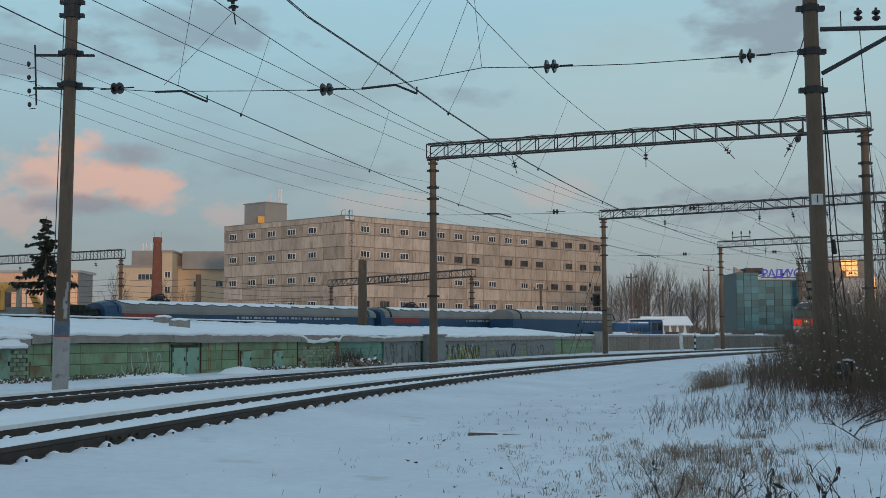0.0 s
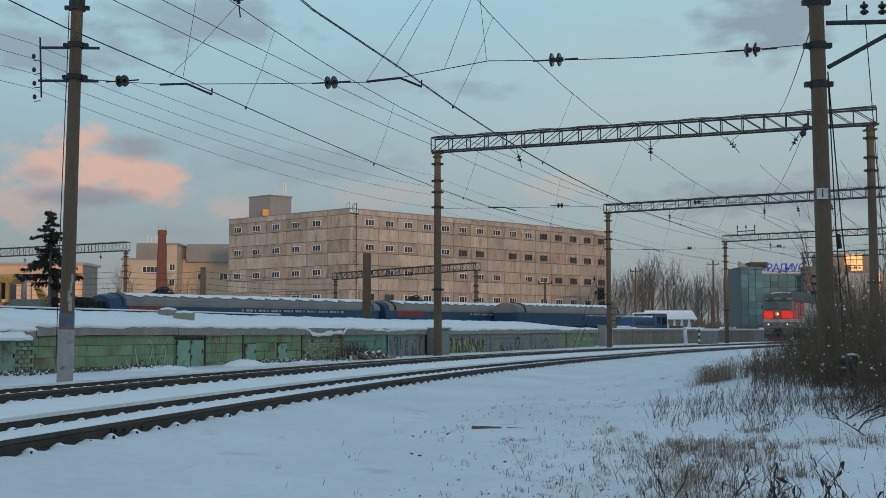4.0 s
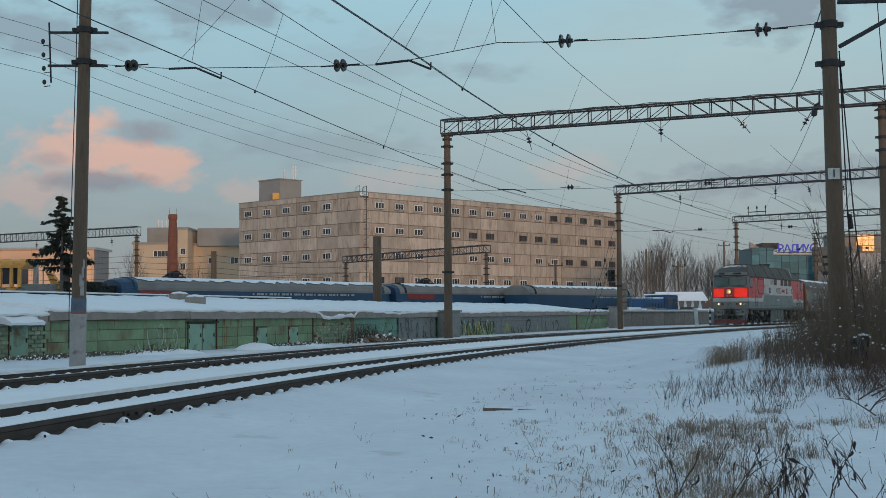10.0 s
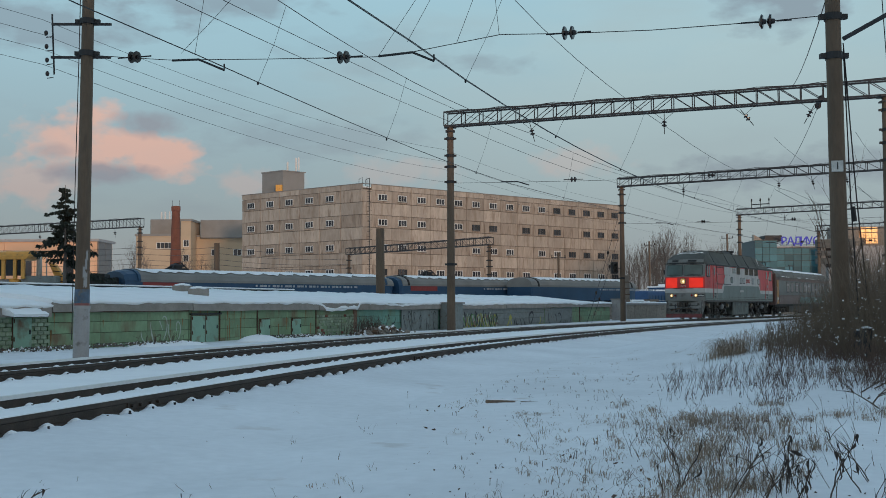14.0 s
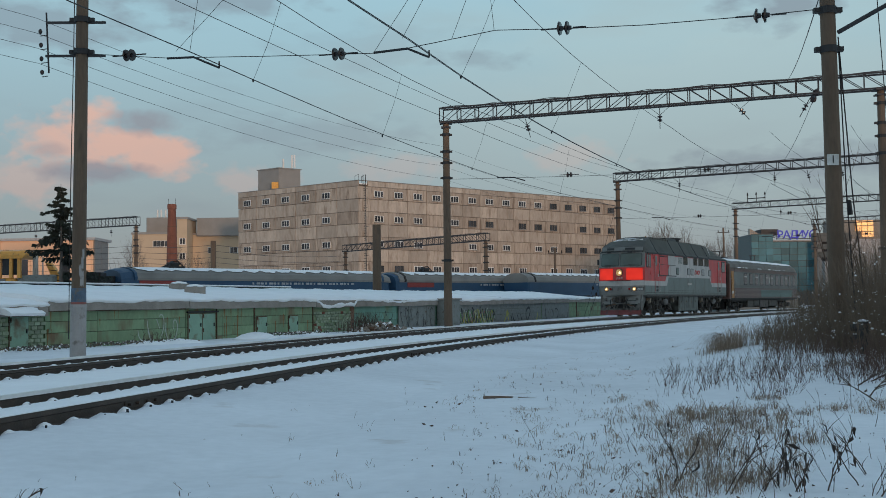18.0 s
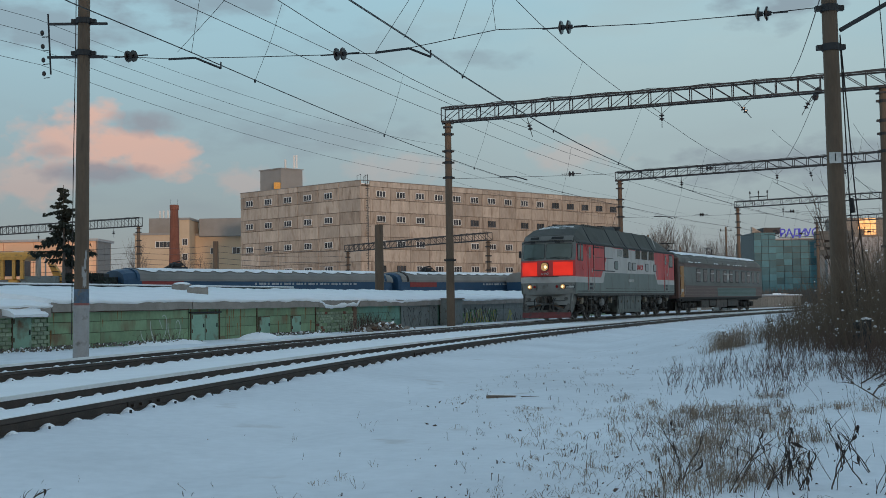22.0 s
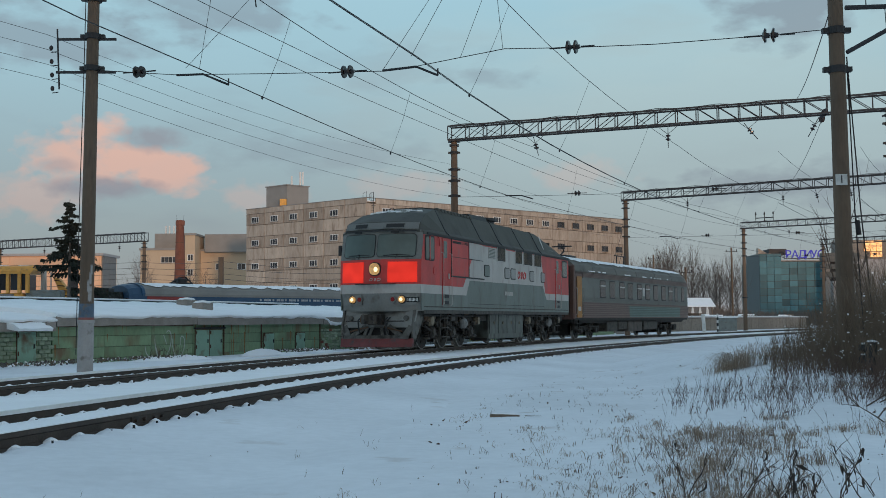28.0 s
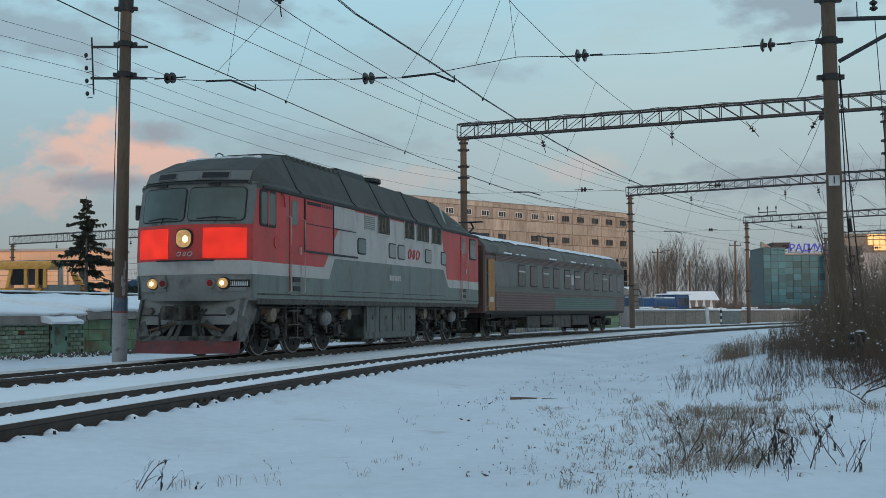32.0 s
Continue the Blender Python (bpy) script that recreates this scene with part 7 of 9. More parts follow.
        part("filter_panel", rounded_plate(5.42, 7.00, 3.42, 4.03, 0.03, c, e * 1.556), "loco_white", t, "raised grey filter panel")
        # black strip laid on the sheet as the shade of the recess
        part("filter_slot", Shape().box((min(d, e * 1.57), 3.56, 3.90), (max(d, e * 1.57), 5.24, 3.985)), "rubber", t, "dark strip for the shade in the slot above the filter panel")
        for k in range(6):
            part("slot_tooth", Shape().box((min(d, e * 1.574), 4.45 + k * 0.13, 3.90), (max(d, e * 1.574), 4.50 + k * 0.13, 3.985)), "loco_red", t)
        part("panel_seam", Shape().box((min(c, e * 1.55), 5.5, 1.66), (max(c, e * 1.55), 15.9, 1.675)), "grime", t)
        part("eaves_stripe", Shape().box((min(c, e * 1.552), 6.5, 4.00), (max(c, e * 1.552), 15.4, 4.06)), "loco_red", t, "faded red stripe under the eaves")
        part("drain_pipe", Shape().line([(e * 1.56, 2.02, 4.04), (e * 1.585, 2.10, 3.98), (e * 1.585, 2.16, 3.70)], 0.022, n=6), "loco_red", t)
        part("lower_rail", Shape().box((min(c, e * 1.56), 0.7, 1.50), (max(c, e * 1.56), LOCO_L - 0.2, 1.535)), "gear_grey", t)
        g = part("pale_louvre", rounded_plate(7.77, 8.66, 3.54, 3.99, 0.02, c, d), "loco_white", t)
        for k in range(7):
            part("slat", Shape().box((min(d, e * 1.572), 7.82, 3.57 + k * 0.058), (max(d, e * 1.572), 8.61, 3.60 + k * 0.058)), "loco_grey", g)
        for y0, y1 in ((8.91, 9.96), (11.44, 12.41), (12.72, 14.02), (14.35, 15.50)):
            g = part("dark_grille", rounded_plate(y0, y1, 3.50, 4.06, 0.03, c, d), "grille", t, "black louvred grille")
            part("grille_frame", Shape().box((min(c, e * 1.57), y0 - 0.04, 3.46), (max(c, e * 1.57), y1 + 0.04, 3.50)).box((min(c, e * 1.57), y0 - 0.04, 3.50), (max(c, e * 1.57), y0, 4.06)).box((min(c, e * 1.57), y1, 3.50), (max(c, e * 1.57), y1 + 0.04, 4.06)), "loco_white", g)
            for k in range(8):
                part("slat", Shape().box((min(d, e * 1.578), y0 + 0.06 + (y1 - y0 - 0.1) * k / 7, 3.54), (max(d, e * 1.578), y0 + 0.085 + (y1 - y0 - 0.1) * k / 7, 4.02)), "gear_pale", g)
        for y0, y1 in ((7.21, 7.89), (9.90, 10.58), (10.75, 11.46), (13.62, 14.32), (15.47, 16.1)):
            w = part("engine_room_window", rounded_plate(y0, y1, 2.78, 3.26, 0.10, c, d), "rubber", t, "rounded engine-room window")
            part("pane", rounded_plate(y0 + 0.035, y1 - 0.035, 2.815, 3.225, 0.08, d, e * 1.57), "loco_grey" if y0 < 8 else "dusty_pane", w)
        for cy, wd in ((11.95, 0.15), (12.38, 0.09), (12.80, 0.17)):
            pts = [(cy + wd * math.cos(k * 0.9) + 0.05 * math.sin(k * 0.9), 3.0 + 0.15 * math.sin(k * 0.9)) for k in range(8)]
            part("emblem_stroke", Shape().line([(e * 1.548, y, z) for y, z in pts], 0.032, n=5), "loco_red", t)
        for k in range(7):
            part("number_bar", plate_yz([(9.98 + k * 0.155, 2.08), (10.09 + k * 0.155, 2.08), (10.09 + k * 0.155, 2.24), (9.98 + k * 0.155, 2.24)], c, e * 1.552), "loco_white", t)
        w = part("rear_cab_window", rounded_plate(19.30, 20.25, 3.14, 3.98, 0.08, c, d), "rubber", t)
        part("pane", rounded_plate(19.36, 20.19, 3.20, 3.92, 0.07, d, e * 1.57), "cab_glass", w)
        part("sill_beam", Shape().bevel_box((e * 1.50 - 0.05, 0.7, 1.27), (e * 1.50 + 0.05, LOCO_L - 0.1, 1.42), 0.015), "gear_grey", t)
        # equipment boxes between the bogies
        bx = part("equipment_box", Shape().bevel_box((min(e * 0.5, e * 1.36), 8.3, 0.26), (max(e * 0.5, e * 1.36), 13.1, 1.34), 0.04), "box_paint", t, "grey battery and tank boxes under the body")
        for k in range(4):
            lid = part("box_lid", rounded_plate(8.36 + k * 1.18, 9.46 + k * 1.18, 0.48, 1.26, 0.03, e * 1.36, e * 1.385), "box_paint", bx)
            part("latch", Shape().box((e * 1.40 - 0.02, 8.86 + k * 1.18, 0.86), (e * 1.40 + 0.02, 8.93 + k * 1.18, 0.98)), "gear_pale", lid)
        part("box_foot", Shape().box((min(e * 0.6, e * 1.3), 8.2, 0.20), (max(e * 0.6, e * 1.3), 8.6, 0.31)).box((min(e * 0.6, e * 1.3), 11.9, 0.20), (max(e * 0.6, e * 1.3), 12.3, 0.31)), "grime", bx)
        part("air_pipe", Shape().line([(e * 1.42, 1.0, 1.20), (e * 1.42, 7.6, 1.20), (e * 1.40, 7.9, 1.34), (e * 1.40, 13.0, 1.34), (e * 1.42, 13.4, 1.2), (e * 1.42, 20.0, 1.2)], 0.025), "grime", t)
    both(sides)
    part("underframe", Shape().box((-1.25, 0.9, 1.0), (1.25, LOCO_L - 0.3, 1.40)), "grime", t)
    # pilot
    part("pilot_plate", Shape().loft([[(-1.40, 0.42, 1.40), (1.40, 0.42, 1.40), (1.40, 0.52, 1.40), (-1.40, 0.52, 1.40)], [(-1.34, 0.18, 0.80), (1.34, 0.18, 0.80), (1.34, 0.28, 0.80), (-1.34, 0.28, 0.80)]]), "loco_front_grey", t, "grey pilot plate")
    def bar(x0, z0, x1, z1, w, y0=0.02, y1=0.10):
        d = Vector((x1 - x0, 0, z1 - z0)).normalized()
        n = Vector((-d.z, 0, d.x)) * w * 0.5
        lean = lambda z: 0.40 * (z - 0.42)
        ring_ = [Vector((x0, 0, z0)) - n, Vector((x1, 0, z1)) - n, Vector((x1, 0, z1)) + n, Vector((x0, 0, z0)) + n]
        return Shape().loft([[(q.x, y0 + lean(q.z), q.z) for q in ring_], [(q.x, y1 + lean(q.z), q.z) for q in ring_]])

    # near-black plate painted as the shade inside the pilot
    part("pilot_hollow", Shape().loft([[(-1.15, 0.30, 0.90), (1.15, 0.30, 0.90), (1.15, 0.36, 0.90), (-1.15, 0.36, 0.90)], [(-0.95, 0.20, 0.42), (0.95, 0.20, 0.42), (0.95, 0.26, 0.42), (-0.95, 0.26, 0.42)]]), "shade_dark", t, "dark plate for the shade behind the pilot frame")
    part("pilot_bar", bar(-1.22, 0.47, 1.22, 0.47, 0.12), "pilot_paint", t)
    both(lambda e: part("pilot_bar", bar(e * 1.28, 0.84, e * 1.06, 0.47, 0.24), "pilot_paint", t, "slanting sooty pilot leg"))
    both(lambda e: part("pilot_bar", bar(e * 0.42, 0.86, e * 0.92, 0.50, 0.16), "pilot_paint", t))
    for x0, x1 in ((-0.34, -0.46), (-0.17, -0.26), (0.17, 0.26), (0.34, 0.46)):
        part("pilot_slat", bar(x0, 0.82, x1, 0.48, 0.11, 0.0, 0.04), "pilot_paint", t)
    both(lambda e: part("pilot_side", plate_yz([(0.30, 1.40), (1.15, 1.40), (1.0, 1.05), (0.42, 0.40), (0.14, 0.40), (0.14, 0.9)], e * 1.30, e * 1.36), "pilot_paint", t, "grey side plate of the pilot"))
    part("step_bar", Shape().tube((-1.1, -0.02, 1.02), (1.1, -0.02, 1.02), 0.02, n=6), "grime", t)
    both(lambda e: part("pilot_stay", Shape().tube((e * 0.30, 0.10, 0.82), (e * 0.98, 0.08, 0.66), 0.028, n=6), "rust", t))
    part("plough", Shape().loft([[(-1.36, 0.06, 0.13), (0, -0.32, 0.13), (1.36, 0.06, 0.13), (1.36, 0.16, 0.13), (0, -0.2, 0.13), (-1.36, 0.16, 0.13)], [(-1.36, 0.12, 0.42), (0, -0.20, 0.42), (1.36, 0.12, 0.42), (1.36, 0.2, 0.42), (0, -0.1, 0.42), (-1.36, 0.2, 0.42)]]), "plough", t, "dull red snow plough blade")
    cp = part("coupler", Shape().bevel_box((-0.16, -0.35, 0.94), (0.16, 0.45, 1.22), 0.04), "grime", t, "rusty automatic coupler")
    part("rusty_cap", Shape().tube((-0.30, -0.42, 1.08), (-0.22, -0.42, 1.08), 0.17, n=14), "rust", cp, "rusty round coupler cap")
    part("coupler_head", Shape().loft([[(-0.24, -0.62, 0.92), (-0.12, -0.66, 0.92), (-0.07, -0.40, 0.92), (0.10, -0.40, 0.92), (0.20, -0.60, 0.92), (0.25, -0.56, 0.92), (0.18, -0.25, 0.92), (-0.2, -0.25, 0.92)], [(-0.24, -0.62, 1.24), (-0.12, -0.66, 1.24), (-0.07, -0.40, 1.24), (0.10, -0.40, 1.24), (0.20, -0.60, 1.24), (0.25, -0.56, 1.24), (0.18, -0.25, 1.24), (-0.2, -0.25, 1.24)]]), "gear_grey", cp)
    part("coupler_pocket", Shape().bevel_box((-0.27, -0.10, 0.90), (0.27, 0.3, 1.27), 0.04), "grime", cp)
    for x, d in ((-0.60, 0.06), (0.42, 0.08), (0.52, -0.06)):
        part("air_hose", Shape().line([(x, 0.12, 1.15), (x, -0.10, 1.05), (x + d, -0.18, 0.75), (x + d * 1.5, -0.08, 0.55)], 0.028, n=6), "rubber", t)
    both(lambda e: part("jack_boss", Shape().tube((e * 1.05, 0.30, 1.12), (e * 1.05, 0.20, 1.12), 0.10, 0.08, n=12), "pilot_paint", t))
    # end bellows towards the coach
    part("end_gangway", Shape().bevel_box((-0.7, LOCO_L, 1.3), (0.7, LOCO_L + 0.45, 3.6), 0.05), "rubber", t)
    part("end_coupler", Shape().bevel_box((-0.15, LOCO_L - 0.2, 0.92), (0.15, LOCO_L + 0.7, 1.22), 0.03), "grime", t)
    loco_bogie(t, FRONT_AXLES, 1)
    loco_bogie(t, REAR_AXLES, 2)
    sets = [wheelset(t, y, 0.61) for y in FRONT_AXLES + REAR_AXLES]
    return t, sets


FRONT_AXLES, REAR_AXLES = [2.15, 4.20, 6.22], [14.30, 16.35, 18.45]
COACH_L, COACH_AXLES = 23.5, [2.3, 4.7, 18.8, 21.2]


def build_coach():
    t = thing("passenger_coach", Matrix(), "grey-green and brown passenger coach with snow on its roof", "coach", "the moving train")
    w, L = 1.53, COACH_L
    part("body_shell", Shape().box((-w + 0.02, 0.5, 1.12), (w - 0.02, L, 3.55)), "coach_brown", t)
    roof = [(w, 3.45), (w, 3.62), (w * 0.93, 3.92), (w * 0.74, 4.18), (w * 0.42, 4.33), (0, 4.38), (-w * 0.42, 4.33), (-w * 0.74, 4.18), (-w * 0.93, 3.92), (-w, 3.62), (-w, 3.45)]
    part("roof", Shape().loft([[(x, 0.5, z) for x, z in roof], [(x * 1.0, L - 0.6, z) for x, z in roof], [(x * 0.96, L, 3.45 + (z - 3.45) * 0.86) for x, z in roof]]), "coach_roof", t, "grey-brown curved roof")
    for y in (3.5, 7.5, 11.5, 15.5, 19.5):
        part("roof_strap", Shape().loft([[(x * 1.006, y + d, z + 0.012) for x, z in roof] for d in (-0.025, 0.025)]), "coach_roof", t)

    def sides(e):
        a, b = e * (w - 0.02), e * w
        part("brown_upper_sheet", plate_yz([(0.5, 3.28), (L, 3.28), (L, 3.55), (0.5, 3.55)], a, b), "coach_brown", t)
        part("grey_side_sheet", plate_yz([(1.5, 1.96), (L, 1.96), (L, 3.28), (1.5, 3.28)], a, b), "coach_grey", t)
        part("brown_lower_sheet", plate_yz([(1.5, 1.12), (L, 1.12), (L, 1.96), (1.5, 1.96)], a, b), "coach_brown", t)
        part("teal_patch", plate_yz([(9.9, 1.24), (21.2, 1.24), (21.6, 1.86), (9.6, 1.86)], b, e * (w + 0.006)), "coach_green", t)
        for k in range(6):
            part("corrugation", Shape().box((min(b, e * (w + 0.04)), 9.8, 1.18 + k * 0.108), (max(b, e * (w + 0.04)), 21.3, 1.235 + k * 0.108)), "coach_rib_teal", t)
        for k in range(7):
            part("corrugation", Shape().box((min(b, e * (w + 0.035)), 1.6, 1.18 + k * 0.108), (max(b, e * (w + 0.035)), L - 0.1, 1.235 + k * 0.108)), "coach_rib", t)
        for z in (2.02, 2.10, 2.18, 3.24, 3.30, 3.36, 3.42, 3.48):
            part("corrugation", Shape().box((min(b, e * (w + 0.03)), 1.6, z), (max(b, e * (w + 0.03)), L - 0.1, z + 0.032)), "coach_rib" if z > 3.27 else "coach_grey", t)
        for y, pale in ((4.45, 1), (6.15, 0), (7.97, 1), (9.58, 0), (11.45, 1), (13.2, 1), (15.0, 0), (16.85, 0), (18.55, 1), (20.1, 0), (21.8, 0)):
            wd = 1.0 if y < 20 else 0.72
            win = part("window", rounded_plate(y, y + wd, 2.22, 3.20, 0.09, b, e * (w + 0.012)), "rubber", t, "coach window with rounded corners")
            part("pane", rounded_plate(y + 0.05, y + wd - 0.05, 2.27, 3.15, 0.07, e * (w + 0.012), e * (w + 0.018)), "coach_glass", win)
            if pale:
                part("vent_bar", Shape().box((min(e * (w + 0.012), e * (w + 0.03)), y + 0.05, 2.86), (max(e * (w + 0.012), e * (w + 0.03)), y + wd - 0.05, 2.93)), "loco_white", win)
        part("pale_blind", rounded_plate(12.62, 13.05, 2.45, 2.95, 0.03, b, e * (w + 0.01)), "loco_white", t)
        d = part("vestibule_door", rounded_plate(0.72, 1.45, 1.15, 3.30, 0.05, b, e * (w + 0.02)), "amber_door", t, "ochre vestibule door")
        part("door_pane", rounded_plate(0.88, 1.30, 2.35, 3.05, 0.05, e * (w + 0.02), e * (w + 0.026)), "amber_door", d)
        part("door_stain", rounded_plate(0.86, 1.3, 1.5, 1.72, 0.04, e * (w + 0.02), e * (w + 0.024)), "loco_white", d)
        for y in (0.62, 1.55):
            part("grab_rail", Shape().line([(b, y, 2.7), (e * (w + 0.07), y, 2.66), (e * (w + 0.07), y, 1.35), (b, y, 1.3)], 0.016, n=6), "chrome", t)
        part("sill_beam", Shape().box((e * 1.42 - 0.06, 0.5, 1.0), (e * 1.42 + 0.06, L, 1.13)), "grime", t)
        # long snow strip along the gutter
        for y0, y1 in ((2.6, 3.6), (4.2, 4.5), (4.9, 5.5), (9.0, 10.1), (12.6, 13.4), (14.4, 14.6), (15.1, 15.4), (16.0, 16.1), (16.5, 16.8), (18.2, 18.4)):
            part("gutter_snow", Shape().bevel_box((e * (w + 0.01) - 0.03, y0, 3.60), (e * (w + 0.01) + 0.03, y1, 3.66), 0.015), "snow", t)
    both(sides)
    rows_ = []
    for i in range(60):
        y = 0.8 + (L - 1.6) * i / 59
        e0, e1 = 0.60 + 0.24 * soft(i * 0.5, 3, 1.0), 0.60 + 0.24 * soft(i * 0.5, 9, 1.0)
        rows_.append([(math.cos(a) * w * 0.98, y, 3.645 + 0.80 * math.sin(a) ** 0.82) for a in [e0 + (math.pi - e0 - e1) * k / 8 for k in range(9)]])
    sn = Shape()
    sn.add([p for r in rows_ for p in r], [(j * 9 + i, j * 9 + i + 1, (j + 1) * 9 + i + 1, (j + 1) * 9 + i) for j in range(59) for i in range(8)])
    part("roof_snow", sn, "snow", t, "smooth snow along the coach roof", smooth=True)
    part("end_wall", Shape().bevel_box((-w, 0.3, 1.05), (w, 0.52, 3.9), 0.06), "coach_brown", t, "rusty brown end wall")
    part("gangway_bellows", Shape().bevel_box((-0.75, -0.15, 1.25), (0.75, 0.32, 3.55), 0.06), "rubber", t)
    part("end_ladder", Shape().tube((1.3, 0.25, 1.2), (1.3, 0.25, 3.8), 0.02, n=5).tube((1.0, 0.25, 1.2), (1.0, 0.25, 3.8), 0.02, n=5), "grime", t)
    for k in range(7):
        part("rung", Shape().tube((1.0, 0.25, 1.4 + k * 0.35), (1.3, 0.25, 1.4 + k * 0.35), 0.014, n=5), "grime", t)
    pg = part("roof_equipment", Shape().bevel_box((-0.5, 2.0, 4.34), (0.5, 3.6, 4.52), 0.04), "black", t, "dark folded gear on the coach roof")
    part("gear_arm", Shape().line([(0, 2.4, 4.5), (0, 3.0, 4.78), (0, 2.7, 5.0)], 0.05), "black", pg)
    part("gear_head", Shape().bevel_box((-0.55, 2.6, 4.98), (0.55, 2.85, 5.04), 0.02), "black", pg)
    for y in (12.0, 13.4):
        part("roof_mast", Shape().tube((0.1, y, 4.3), (0.1, y, 4.95), 0.035, n=6), "black", t)
    part("roof_mast_bar", Shape().box((0.06, 11.6, 4.92), (0.14, 13.9, 4.98)), "black", t)
    part("underframe", Shape().box((-1.2, 0.7, 0.85), (1.2, L - 0.3, 1.12)), "grime", t)
    for y0, y1, z0 in ((6.5, 8.4, 0.36), (8.6, 10.3, 0.46), (10.5, 13.4, 0.32), (13.7, 16.8, 0.40)):
        part("underfloor_box", Shape().bevel_box((-1.25, y0, z0), (1.25, y1, 0.95), 0.04), "gear_grey" if y0 < 9 or y0 > 13 else "gear_box", t, "dirty underfloor equipment box")
    for a, b in ((2.3, 4.7), (18.8, 21.2)):
        bg = part("bogie", Shape().bevel_box((-1.12, a - 0.8, 0.48), (-0.98, b + 0.8, 0.72), 0.03).bevel_box((0.98, a - 0.8, 0.48), (1.12, b + 0.8, 0.72), 0.03).bevel_box((-1.1, (a + b) / 2 - 0.3, 0.5), (1.1, (a + b) / 2 + 0.3, 0.8), 0.04), "grime", t, "coach bogie")
        # added dark filler that gives the shade under the coach bogie
        part("brake_gear", Shape().bevel_box((-0.62, a - 0.5, 0.2), (0.62, b + 0.5, 0.86), 0.05), "grime", bg)
        for e in (-1, 1):
            for y in (a, b):
                part("axlebox", Shape().bevel_box((e * 1.12 - 0.1, y - 0.18, 0.32), (e * 1.12 + 0.1, y + 0.18, 0.62), 0.03), "grime", bg)
                for d in (-0.32, 0.32):
                    part("coil_spring", Shape().line(coil((e * 1.14, y + d, 0.34), 0.28, 0.075, 4), 0.02, n=5), "grime", bg)
            part("bolster_spring", Shape().line(coil((e * 1.16, (a + b) / 2, 0.36), 0.45, 0.13, 4), 0.032, n=5), "gear_grey", bg)
    part("end_steps", Shape().box((1.2, 0.7, 0.5), (1.5, 1.5, 0.54)).box((1.2, 0.7, 0.8), (1.5, 1.5, 0.84)).box((1.3, 0.68, 0.5), (1.36, 0.72, 1.1)).box((1.3, 1.48, 0.5), (1.36, 1.52, 1.1)), "grime", t)
    part("tail_buffer", Shape().tube((0.9, L, 1.05), (0.9, L + 0.45, 1.05), 0.16, 0.2, n=12).tube((-0.9, L, 1.05), (-0.9, L + 0.45, 1.05), 0.16, 0.2, n=12), "grime", t)
    return t, [wheelset(t, y, 0.475) for y in COACH_AXLES]


LOCO, LOCO_SETS = build_loco()
COACH, COACH_SETS = build_coach()


